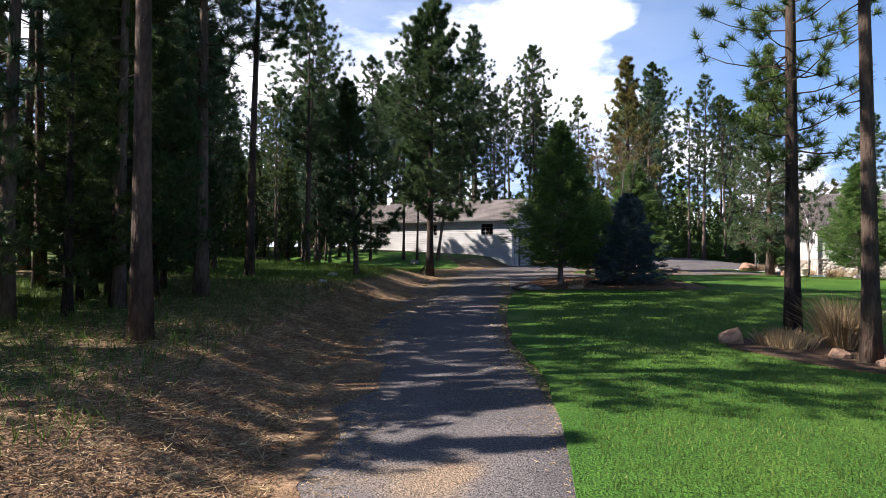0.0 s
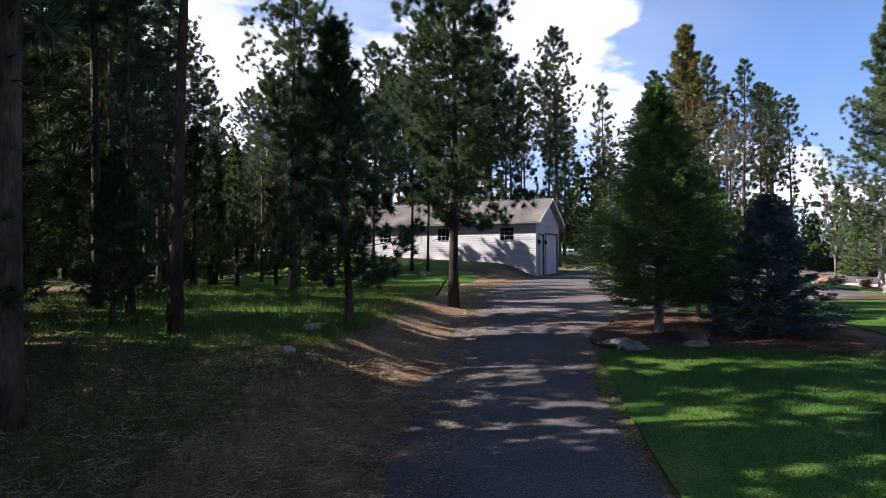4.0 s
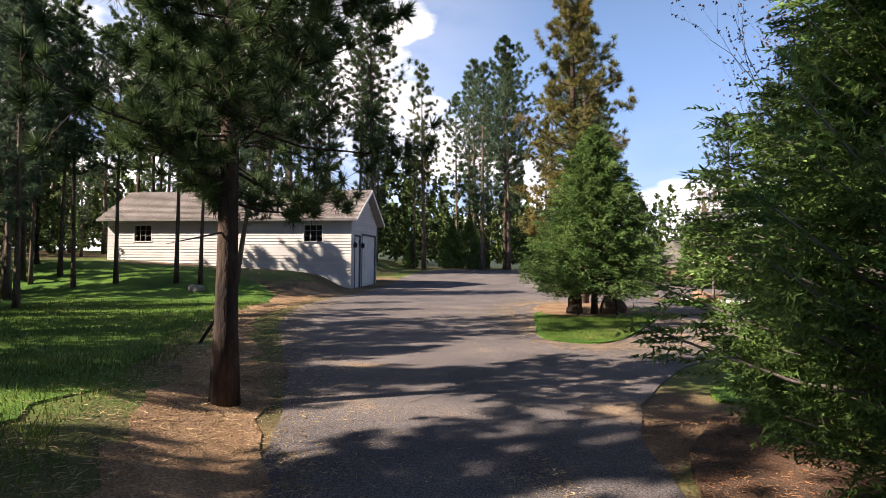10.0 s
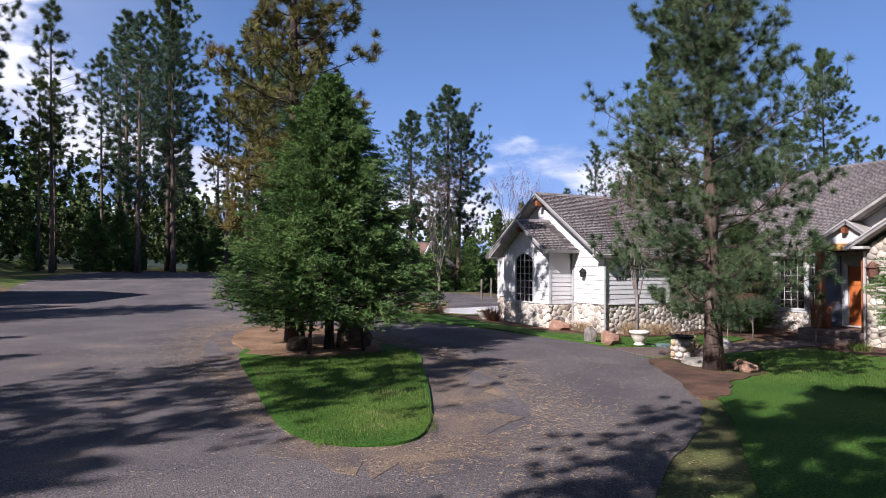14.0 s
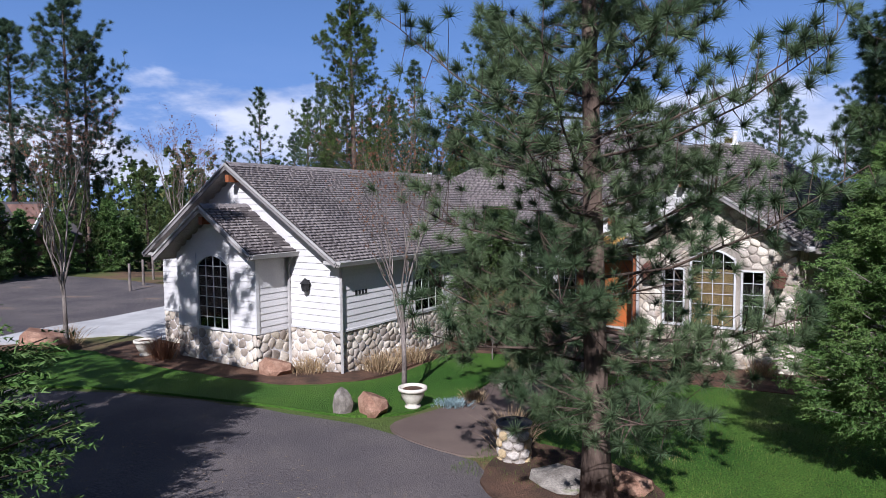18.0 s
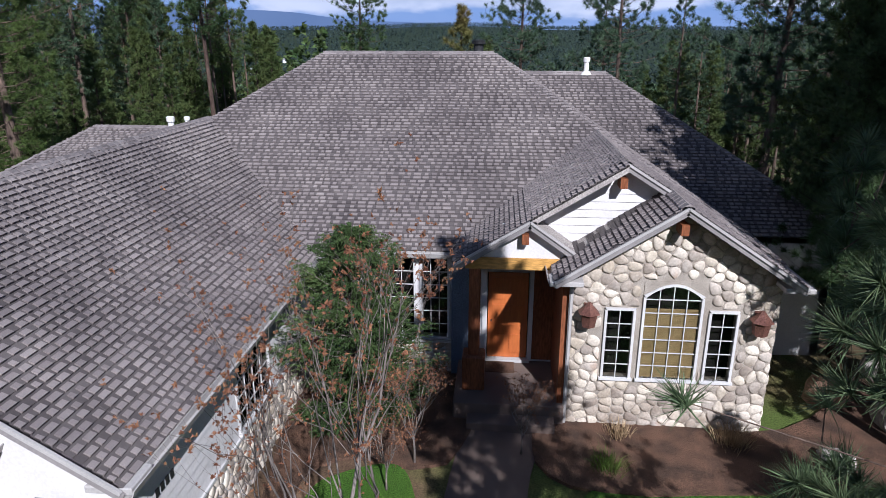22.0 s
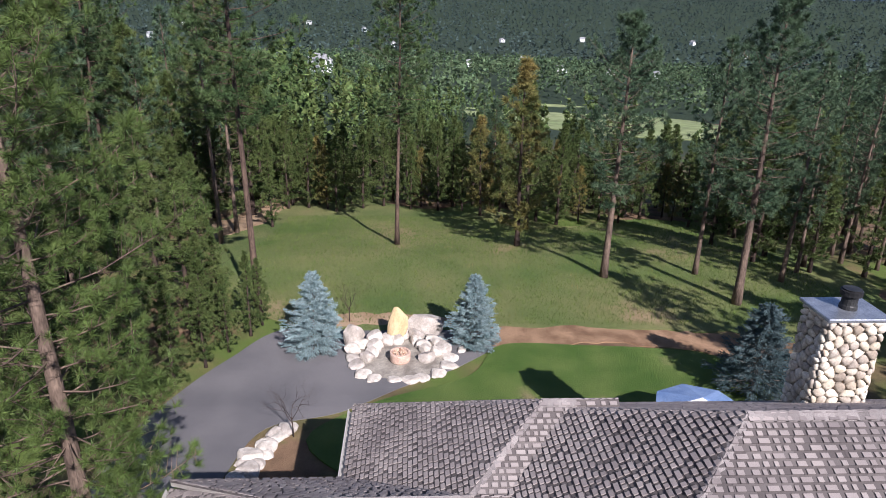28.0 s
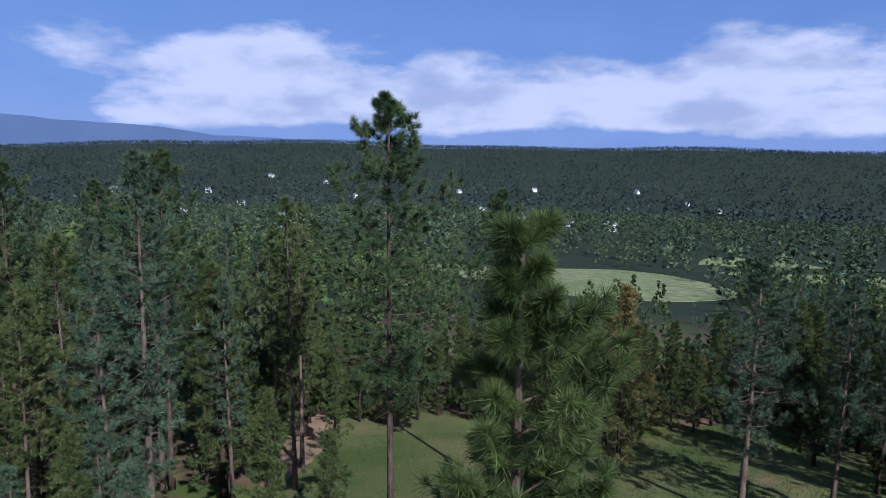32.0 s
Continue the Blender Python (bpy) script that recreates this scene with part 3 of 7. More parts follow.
def pine(name, seed, height, base, spread, tufts, count, length, width, bark, leaf, label, radius=None, droop=0.25, bend=0.25, top_round=0.55, stubs=10, ball=0.75, low=0.45, gather=3, dense=7.5, inner=0.6):
    """A ponderosa: bare lower trunk with stubs, upturned limbs, round needle tufts gathered at the ends of twigs."""
    rng = np.random.default_rng(seed)
    r0 = radius or 0.016 * height
    hs = np.linspace(0, 1, 13)
    bx, by = rng.normal(size=2) * bend
    axis = [(bx * math.sin(2.3 * h) * h, by * math.sin(1.9 * h + 0.4) * h, h * height) for h in hs]
    flare = [r0 * (1.35 if h == 0 else 1.08 if h < 0.1 else 1) * (1 - 0.93 * h) + 0.01 for h in hs]
    trunk = tube(axis, flare, 10)

    def on_axis(h):
        return Vector([float(np.interp(h, hs, [a[k] for a in axis])) for k in range(3)])

    limbs, centres, ways = [], [], []
    n_limbs = max(16, int(height * (1 - base) * dense))
    per = max(2, round(tufts / gather / n_limbs))
    for k in range(n_limbs):
        f = (k + rng.uniform(0, 0.9)) / n_limbs
        h = base + (1 - base) * f
        shape = min(1.0, low + 1.6 * f) * (1 - max(0.0, f - top_round) / (1 - top_round) * 0.93)
        reach = spread * shape * rng.uniform(0.38, 1.12)
        a = k * 2.39996 + rng.normal() * 0.35
        out = Vector((math.cos(a), math.sin(a), 0))
        p0 = on_axis(h)
        rise = -droop + 0.75 * f + rng.normal() * 0.12
        pts = [p0 + out * reach * s + Vector((0, 0, reach * (rise * s + 0.35 * s * s))) for s in (0, 0.35, 0.7, 1.0)]
        rr = 0.008 + 0.10 * r0 * (1 - 0.55 * f)
        limbs.append(tube(pts, [rr, rr * 0.8, rr * 0.55, rr * 0.25], 4, False))
        side = Vector((-out.y, out.x, 0))
        for j in range(per):
            s = 1.0 if j == 0 else rng.uniform(0.08, 1.0) ** inner
            on = pts[0].lerp(pts[3], s)
            on.z = float(np.interp(s, (0, 0.35, 0.7, 1), [p.z for p in pts]))
            lat = rng.normal() * reach * 0.30 * (1.2 - s)
            tip = on + side * lat + out * abs(lat) * 0.3 + Vector((0, 0, abs(lat) * 0.3 + rng.normal() * 0.09 * reach + 0.05))
            limbs.append(tube([on, tip], [rr * 0.35, rr * 0.15], 3, False))
            way = (out * 0.6 + side * float(np.sign(lat)) * 0.5 + Vector((0, 0, 0.6))).normalized()
            for g in range(gather):
                centres.append(tip + way * length * 0.35 * (g - 0.5 * gather) / gather)
                ways.append(way)
    for k in range(stubs):
        h = rng.uniform(0.18, base + 0.15)
        a = rng.uniform(0, 6.28)
        ln = rng.uniform(0.05, 0.45) * spread
        p0 = on_axis(h)
        tip = p0 + Vector((math.cos(a) * ln, math.sin(a) * ln, -0.2 * ln))
        limbs.append(tube([p0, tip], [0.012 + 0.06 * r0, 0.004], 3, False))
    v, t = blades(np.array(centres), np.array(ways), count, length, width, ball, rng)
    crown = tri_mesh(name + "_crown", v, t, leaf)
    return thing_from(name, trunk, joined(limbs), crown, bark, label)


def spruce(name, seed, height, radius, base, per_m, twigs, count, length, width, bark, leaf, label, droop=0.25, uneven=0.18, skirt=0.72, belly=4.0, taper=0.82, spray=0.22):
    """A dense conifer: drooping whorled boughs with flat sprays of short needles."""
    rng = np.random.default_rng(seed)
    trunk = tube([(0, 0, height * f) for f in (0, 0.06, 0.3, 0.6, 1)], [0.024 * height, 0.018 * height, 0.014 * height, 0.009 * height, 0.004], 8)
    limbs, centres, ways = [], [], []
    n = int(height * (1 - base) * per_m)
    for k in range(n):
        f = (k + rng.uniform(0, 1)) / n
        z = height * (base + (1 - base) * f)
        reach = radius * (1 - f) ** taper * (1 + uneven * rng.normal()) * min(1.0, skirt + f * belly) + 0.08
        a = k * 2.39996 + rng.normal() * 0.3
        out, side = Vector((math.cos(a), math.sin(a), 0)), Vector((-math.sin(a), math.cos(a), 0))
        tilt = -droop + 0.55 * f + rng.normal() * 0.06
        pts = [Vector((0, 0, z)) + out * reach * s + Vector((0, 0, reach * (tilt * s + 0.22 * s * s))) for s in (0, 0.5, 1.0)]
        rr = 0.006 + 0.010 * reach
        limbs.append(tube(pts, [rr, rr * 0.6, rr * 0.25], 3, False))
        for j in range(max(3, int(twigs * (0.35 + 0.65 * reach / radius)))):
            s = rng.uniform(0.12, 1.0) ** 0.7
            on = pts[0].lerp(pts[2], s)
            on.z = float(np.interp(s, (0, 0.5, 1), [p.z for p in pts]))
            lat = rng.uniform(-1, 1) * reach * 0.42 * (1.12 - s)
            tip = on + side * lat + out * abs(lat) * 0.35 + Vector((0, 0, -abs(lat) * 0.12 + rng.normal() * 0.035 * reach))
            way = (out * 0.8 + side * (0.8 if lat > 0 else -0.8) * min(1, abs(lat) * 3) + Vector((0, 0, rng.normal() * 0.12 - 0.04))).normalized()
            ln = spray * rng.uniform(0.6, 1.2)
            for g in range(6):
                centres.append(tip + way * ln * (g / 5 - 0.5))
                ways.append(way)
    for g in range(6):
        centres.append(Vector((0, 0, height - 0.3 + 0.07 * g)))
        ways.append(Vector((0, 0, 1)))
    v, t = blades(np.array(centres), np.array(ways), max(2, round(count / 6)), length, width, 0.62, rng)
    return thing_from(name, trunk, joined(limbs), tri_mesh(name + "_crown", v, t, leaf), bark, label)


def bare_tree(name, seed, height, spread, stems, bark, label, buds=None, n_buds=0):
    """A leafless young tree: forked limbs and fine twigs, with buds where asked."""
    rng = np.random.default_rng(seed)
    pieces, tips = [], []

    def grow(p, way, ln, r, depth):
        q = p + way * ln * 0.5 + Vector(rng.normal(size=3) * ln * 0.04)
        e = p + way * ln + Vector(rng.normal(size=3) * ln * 0.05)
        pieces.append(tube([p, q, e], [r, r * 0.8, r * 0.55], 5 if depth < 2 else 3, False))
        if depth >= 5:
            tips.append(e)
            return
        for j in range(3 if depth < 2 else 2):
            w = (way + Vector(rng.normal(size=3)) * 0.42 * spread + Vector((0, 0, 0.18))).normalized()
            at = p.lerp(e, rng.uniform(0.5, 1.0)) if j else e
            grow(at, w, ln * rng.uniform(0.55, 0.8), r * 0.5, depth + 1)
            tips.append(at)

    r0 = 0.0085 * height
    trunk = tube([(0, 0, 0), (0.02, 0, height * 0.15), (0, 0.02, height * 0.34)], [r0 * 1.3, r0, r0 * 0.85], 8)
    for s in range(stems):
        a = s * 6.283 / stems + rng.normal() * 0.3
        grow(Vector((0, 0, height * (0.2 + 0.14 * s / stems))), Vector((0.42 * spread * math.cos(a), 0.42 * spread * math.sin(a), 1)).normalized(), height * 0.27, r0 * 0.6, 0)
    crown = None
    if buds:
        c = np.array([tips[k] for k in rng.integers(0, len(tips), n_buds)]) + rng.normal(size=(n_buds, 3)) * 0.012
        v, t = blades(c, rng.normal(size=c.shape), 4, 0.034, 0.010, 0.6, rng)
        crown = tri_mesh(name + "_buds", v, t, buds)
    return thing_from(name, trunk, joined(pieces), crown, bark, label)

# ---- trees that stand singly ----
def stand(ob, x, y, rz=0.0, scale=1.0, sink=0.05):
    ob.matrix_world = pose(x, y, ground_z(x, y) - sink, 0, 0, rz) @ Matrix.Diagonal((scale, scale, scale, 1))
    return ob


def again(ob, x, y, rz=0.0, scale=1.0, label="", sink=0.05):
    c = copy_thing(ob, pose(x, y, ground_z(x, y) - sink, 0, 0, rz))
    c.scale = (scale, scale, scale)
    if label:
        c["label"] = label
    return c


near_pine = stand(pine("pine_tree", 11, 12.3, 0.10, 2.9, 6900, 62, 0.20, 0.0044, M["bark_brown"], M["needle_n"], "tall ponderosa pine with long blue-green needles by the front walk", radius=0.18, bend=0.2, top_round=0.3, ball=0.9, gather=2, low=0.72, inner=0.85, dense=8), 5.2, 38.65)
stand(pine("pine_tree", 41, 17.6, 0.14, 4.4, 7000, 34, 0.24, 0.0060, M["bark_brown"], M["needle_y"], "tall ponderosa pine behind the house with long light needles", radius=0.21, bend=0.2, top_round=0.22, ball=0.9, gather=2), 26.0, 60.5)
drive_pine = stand(pine("pine_tree", 12, 13.4, 0.22, 3.25, 6600, 36, 0.25, 0.0090, M["bark"], M["needle"], "dark ponderosa pine with a bare trunk beside the drive", radius=0.16, low=0.75, bend=0.2, top_round=0.3, ball=0.9, inner=0.75), -10.48, 28.9)
tall_pine = stand(pine("pine_tree", 13, 19.0, 0.44, 3.0, 2300, 26, 0.30, 0.0115, M["bark_mid"], M["needle"], "tall ponderosa pine in the meadow", radius=0.15, stubs=26, ball=0.9, bend=0.12), 58.6, 54.3)
tall_pine_b = stand(pine("pine_tree", 14, 15.5, 0.32, 3.0, 2400, 24, 0.32, 0.0122, M["bark_brown"], M["needle_b"], "broad ponderosa pine on the meadow slope", radius=0.21, stubs=22, ball=0.9, low=0.6), 51.3, 41.3)
young_pine = stand(pine("pine_tree", 15, 6.6, 0.13, 2.1, 3600, 26, 0.19, 0.0075, M["bark_brown"], M["needle"], "young bushy pine at the edge of the drive", radius=0.085, stubs=14, ball=0.95, low=0.8, top_round=0.12, dense=14), -10.16, 20.55)
rusty_pine = stand(pine("pine_tree", 16, 14.6, 0.16, 2.7, 3900, 17, 0.30, 0.015, M["bark"], M["needle_rust"], "old pine with rust-brown and olive needles in the drive island", radius=0.22, top_round=0.35, ball=0.95, low=0.7), -2.4, 46.5)
slim_pine = stand(pine("forest_pine", 17, 17.0, 0.28, 2.1, 960, 17, 0.36, 0.019, M["bark_brown"], M["needle_b"], "slim pine at the forest edge", radius=0.17, stubs=30, ball=0.95, dense=6), -16.0, 90.0)
bare_pine = stand(pine("forest_pine", 18, 16.0, 0.46, 2.0, 660, 17, 0.36, 0.019, M["bark_brown"], M["needle_w"], "thin forest pine with a long bare trunk", radius=0.13, stubs=46, ball=0.95, dense=6), -12.0, 92.0)
dark_pine = stand(pine("bushy_pine", 19, 12.0, 0.10, 2.4, 1350, 17, 0.34, 0.019, M["bark"], M["needle_w"], "dense dark pine at the meadow edge", radius=0.17, top_round=0.25, ball=0.95, low=0.6), 66.2, 43.6)
rust_young = stand(pine("bushy_pine", 20, 9.0, 0.12, 1.9, 720, 17, 0.34, 0.019, M["bark"], M["needle_rust"], "rust-tinged young pine at the wood's edge", radius=0.12, top_round=0.25, ball=0.95, low=0.6), 71.0, 47.0)

island_spruce = stand(spruce("spruce_tree", 21, 7.2, 2.75, 0.12, 72, 46, 18, 0.095, 0.0145, M["bark"], M["fir"], "full green spruce in the middle of the drive island", droop=0.12, uneven=0.13, skirt=0.88, belly=2.0, taper=0.95, spray=0.30), -2.0, 44.6)
drive_fir = stand(spruce("fir_tree", 22, 6.1, 2.0, 0.13, 70, 54, 18, 0.070, 0.0105, M["bark_grey"], M["fir_light"], "green bushy fir in a mulched bed by the drive", droop=0.05, uneven=0.17, skirt=0.62, belly=2.6, taper=0.98, spray=0.24), -3.7, 24.3)
again(drive_fir, -2.7, 27.4, 80, 0.62, "smaller fir behind the large one by the drive")
navy_spruce = stand(spruce("spruce_tree", 23, 3.3, 1.25, 0.04, 62, 46, 18, 0.055, 0.0110, M["bark_grey"], M["fir_navy"], "dark blue spruce beside the driveway fir", droop=0.12, uneven=0.22, skirt=0.85, spray=0.18), -1.3, 24.2)
blue_spruce = stand(spruce("spruce_tree", 24, 3.9, 1.25, 0.03, 56, 44, 18, 0.065, 0.0135, M["bark_grey"], M["fir_blue"], "pale blue spruce by the stone fire circle", droop=0.15, uneven=0.2, skirt=0.9, spray=0.2), 41.1, 57.7)
again(blue_spruce, 41.8, 50.3, 120, 0.92)
again(navy_spruce, 37.1, 39.0, 50, 1.25, "dark blue spruce on the back lawn")
side_fir = again(drive_fir, 8.5, 35.1, 200, 0.90, "large green fir on the front lawn")
front_spruce = stand(spruce("spruce_tree", 25, 4.25, 1.4, 0.04, 60, 44, 18, 0.065, 0.0115, M["bark_grey"], M["fir_dark"], "loose green spruce in front of the tall windows", uneven=0.32, taper=0.65, skirt=0.6, belly=1.6, droop=-0.1, spray=0.24), 14.5, 45.2)
low_fir = stand(spruce("fir_tree", 26, 5.0, 1.5, 0.05, 26, 12, 7, 0.30, 0.04, M["bark_grey"], M["fir"], "small green fir at the wood's edge"), -8.0, 91.0)

urn_maple = stand(bare_tree("maple_tree", 31, 6.3, 0.62, 5, M["bark_grey"], "leafless young maple with reddish buds by the stone urn", M["bud"], 1900), 8.0, 44.0)
again(urn_maple, 6.4, 54.8, 70, 1.1, "leafless tree with reddish twigs by a boulder")
bare_small = stand(bare_tree("apple_tree", 32, 2.6, 1.2, 4, M["bark"], "small leafless tree at the end of the stone edging"), 33.9, 57.5)
again(bare_small, 44.2, 56.4, 40, 1.1, "thin leafless sapling behind the fire circle")
again(urn_maple, -2.2, 28.4, 10, 1.0, "thin leafless tree with swelling buds by the drive")
again(urn_maple, 12.8, 58.0, 200, 1.2, "leafless tree at the edge of the court")

stand(pine("pine_tree", 51, 15.5, 0.22, 2.5, 1500, 24, 0.24, 0.008, M["bark"], M["needle_y"], "lean pine with sparse sunlit boughs in the lawn", radius=0.13, bend=0.2, top_round=0.3, ball=1.0, stubs=18), 2.3, 14.2, 40)
for x, y, rz, s in ((-7.0, 7.4, 0, 0.9), (3.1, 12.2, 160, 0.85)):
    again(tall_pine, x, y, rz, s, "tall pine with a dark bare trunk beside the drive")
for x, y, rz, s in ((-25.2, 53.8, 10, 0.72), (-22.2, 54.3, 150, 0.76), (-20.9, 54.3, 70, 0.68), (-30.4, 54.1, 30, 0.8), (-28.8, 54.8, 90, 0.78)):
    again(tall_pine, x, y, rz, s, "thin pine standing before the detached garage")
leaning = again(tall_pine_b, -19.1, 54.6, 0, 0.70, "dark pine leaning before the detached garage")
leaning.rotation_euler[1] = radians(8)
for x, y, s in ((59.7, 74.6, 1.12), (59.5, 83.5, 1.08), (60.4, 72.6, 0.8), (77.7, 85, 1.1), (79.4, 83.6, 1.05), (70, 80, 1.0), (66, 78, 0.95)):
    again(tall_pine, x, y, x * 31, s, "tall forest pine with a long bare trunk")
again(tall_pine, 45.3, 61.2, 210, 1.17, "very tall pine with a long straight pale trunk")
again(slim_pine, -1.2, 50.6, 80, 0.82, "green pine behind the rusty one in the drive island")
again(tall_pine_b, -29.0, 50.8, 100, 1.0, "tall pine standing at the far end of the rough lawn")
again(rust_young, 58.6, 45.6, 40, 1.45, "dark pine with rust-brown needles on the meadow")
again(tall_pine_b, 46.8, 35.0, 150, 1.05, "tall leaning pine on the back slope")


def clear_view_wedge(x, y):
    """A wedge fitted to the camera's view at 7 s, kept clear up to the tree belt."""
    dx, dy = x + 5.7, y - 13.0
    return dy > 0 and -dx * 0.66 < dy * 0.79 and -dx > dy * 0.30 and math.hypot(dx, dy) < 29


# the wood on the west side of the drive
rng = random.Random(5)
WEST = [(-10.1, 10.1), (-10.2, 12.6), (-14.7, 12.2), (-10.4, 8.0), (-17.4, 21.0), (-18.0, 22.8), (-19.1, 22.1), (-15.0, 19.2), (-16.8, 15.5), (-19.5, 17.0), (-13.0, 9.0), (-22.0, 20.0), (-24.0, 26.0), (-21.5, 12.0), (-12.5, 4.6), (-17.0, 6.0), (-26.0, 15.0)]
for k, (x, y) in enumerate(WEST):
    if clear_view_wedge(x, y):
        continue
    again((bare_pine, slim_pine, tall_pine, slim_pine)[k % 4], x, y, rng.uniform(0, 360), rng.uniform(0.66, 0.9) if y < 13.5 else rng.uniform(0.42, 0.58))
for k in range(44):
    x, y = rng.uniform(-30, -11), rng.uniform(3.5, 34)
    if x > road_left(y) - 5.0 or clear_view_wedge(x, y):
        continue
    again((young_pine, dark_pine, young_pine)[k % 3], x, y, rng.uniform(0, 360), rng.uniform(0.4, 0.7), "young pine in the undergrowth")
# tall pines added in the wood for their shade on the front lawn
for x, y, s in ((-15.6, 14.4, 0.9), (-13.2, 9.8, 0.9), (-19.5, 15.6, 1.0)):
    again(tall_pine, x, y, x * 29, s, "tall bare-trunked pine set in the wood to shade the lawn")
# pines added west of the drive, mostly out of view, to shade it
for x, y, s in ((-10.6, 2.6, 0.6), (-19.3, 17.2, 1.15), (-21.2, 20.6, 1.15), (-14.2, 14.8, 0.9), (-12.2, 12.0, 0.8), (-16.5, 16.6, 0.9)):
    again(dark_pine, x, y, x * 29, s, "pine set in the west belt to shade the drive")
# ten more pines added so that the drive lies in shade
belt = []
while len(belt) < 10:
    x, y = rng.uniform(-23, -9.5), rng.uniform(3.6, 17.5)
    if x < road_left(y) - (3.2 if y < 11 else 6.5) and not clear_view_wedge(x, y) and all(math.hypot(x - a, y - b) > 1.5 for a, b in belt) and math.hypot(x + 12.7, y - 18.0) > 2:
        belt.append((x, y))
for k, (x, y) in enumerate(belt):
    again((dark_pine, slim_pine, dark_pine)[k % 3], x, y, rng.uniform(0, 360), rng.uniform(0.5, 0.8), "pine set in the west belt to shade the drive")
for k in range(12):
    y = 5.0 + k * 0.8
    x = road_left(y) - rng.uniform(5.0, 9.5)
    if not clear_view_wedge(x, y):
        again((young_pine, dark_pine)[k % 2], x, y, rng.uniform(0, 360), (0.85, 0.5)[k % 2] * rng.uniform(0.8, 1.15), "bushy young pine in the shade beside the drive")
for k in range(34):
    x, y = rng.uniform(-46, -31), rng.uniform(26, 60)
    again((dark_pine, slim_pine, dark_pine)[k % 3], x, y, rng.uniform(0, 360), rng.uniform(0.6, 0.85), "dense pine in the belt behind the rough lawn")
again(tall_pine, -12.7, 18.0, 80, 0.85, "tall pine with a dark bare trunk beside the drive")
# the last eight are added to throw shade on the court and island
for x, y, s in ((-16.4, 19.6, 0.8), (-18.8, 22.2, 0.9), (-27.5, 28.6, 0.8), (-29.5, 31.0, 0.78), (-31.5, 34.0, 0.8), (-27.0, 33.6, 0.78), (-29.0, 36.5, 0.78), (-25.0, 31.0, 0.74), (-19.6, 33.2, 0.86), (-21.2, 36.0, 0.84)):
    again(tall_pine, x, y, x * 47, s, "tall pine beyond the rough lawn, set for its shade")
# dense crowns added at the wood's edge to shade the gravel court
for x, y, s in ((-24.5, 25, 1.0), (-26.5, 25, 1.0), (-25.0, 28.4, 0.95)):
    again(drive_pine, x, y, x * 47, s, "dense pine set in the wood to shade the court")
for x, y, s in ((-30, 31.5, 0.75), (-32.5, 34.5, 0.8), (-28.0, 33.0, 0.7), (-30.5, 38.5, 0.75), (-27.5, 44.0, 0.7), (-31.5, 42.5, 0.8), (-33.5, 38.0, 0.8)):
    again(dark_pine, x, y, x * 47, s, "dense pine beyond the rough lawn")
for x, y, s in ((-33, 54.6, 0.8), (-35.5, 55.4, 0.85), (-31.8, 56.0, 0.75), (-38, 56, 0.8), (-27, 53.0, 0.7)):
    again(tall_pine, x, y, x * 41, s, "tall pine beside the detached garage")
for x, y, s in ((-28.0, 49.5, 0.85), (-31.0, 47.5, 0.9), (-34.0, 52.5, 0.95), (-29.5, 53.4, 0.75), (-36.5, 49.0, 0.9)):
    again((slim_pine, bare_pine)[int(-x) % 2], x, y, x * 33, s, "thin tall pine beyond the rough lawn, set for its shade")
for x, y, s in ((-26.0, 34.4, 0.7), (-28.5, 37.5, 0.7), (-24, 41, 0.7), (-24.5, 45, 0.7), (-31, 33, 0.75), (-29, 42, 0.75)):
    again((dark_pine, slim_pine)[int(y) % 2], x, y, x * 33, s, "tall pine at the edge of the gravel court")
for k in range(26):
    x, y = rng.uniform(-44, -34), rng.uniform(14, 75)
    again((slim_pine, dark_pine, dark_pine, tall_pine_b)[k % 4], x, y, rng.uniform(0, 360), rng.uniform(0.5, 0.72))
again(tall_pine_b, -30.5, 51.2, 30, 1.0, "tall pine at the end of the detached garage")
# the wood north of the court, behind the detached garage
for k in range(48):
    x = rng.uniform(-46, 13)
    y = (88 if x > -14 else 76) + rng.random() ** 1.4 * 22
    again((slim_pine, bare_pine, tall_pine, slim_pine, bare_pine)[k % 5], x, y, rng.uniform(0, 360), rng.uniform(1.15, 1.6))
for k in range(14):
    x = rng.uniform(-20, 16)
    again(low_fir, x, (89 if x > -14 else 78) + rng.random() * 7, rng.uniform(0, 360), rng.uniform(0.5, 1.1))
for x, y, s in ((33.5, 105, 1.75), (36.5, 108, 1.6), (25.6, 100, 1.35), (31, 100, 0.62), (24, 110, 0.75), (38, 108, 0.8), (42, 100, 0.9), (36, 92, 0.62), (33, 83, 0.5), (50, 90, 0.8), (41, 84, 0.8)):
    again(tall_pine_b if s > 1.2 else (dark_pine, slim_pine, dark_pine)[int(x) % 3], x, y, x * 40, s)
for k in range(20):
    x = 12.5 + 1.4 * k
    again((low_fir, dark_pine)[k % 2], x, 75.5 + 0.22 * (x - 12) + rng.uniform(-1.0, 1.6), rng.uniform(0, 360), (0.9, 0.42)[k % 2] * rng.uniform(0.8, 1.15), "dense evergreen in the hedge beyond the court")
# round the back meadow
for k in range(36):
    a, d = rng.uniform(-0.75, 1.05), 1 + rng.random() ** 1.3 * 0.55
    x, y = 42 + d * 31 * math.cos(a), 47 + d * 27 * math.sin(a)
    if 44 < x < 76 and 27 < y < 62:
        continue
    again((dark_pine, slim_pine, dark_pine, tall_pine_b, rust_young)[k % 5], x, y, rng.uniform(0, 360), rng.uniform(0.5, 0.74))
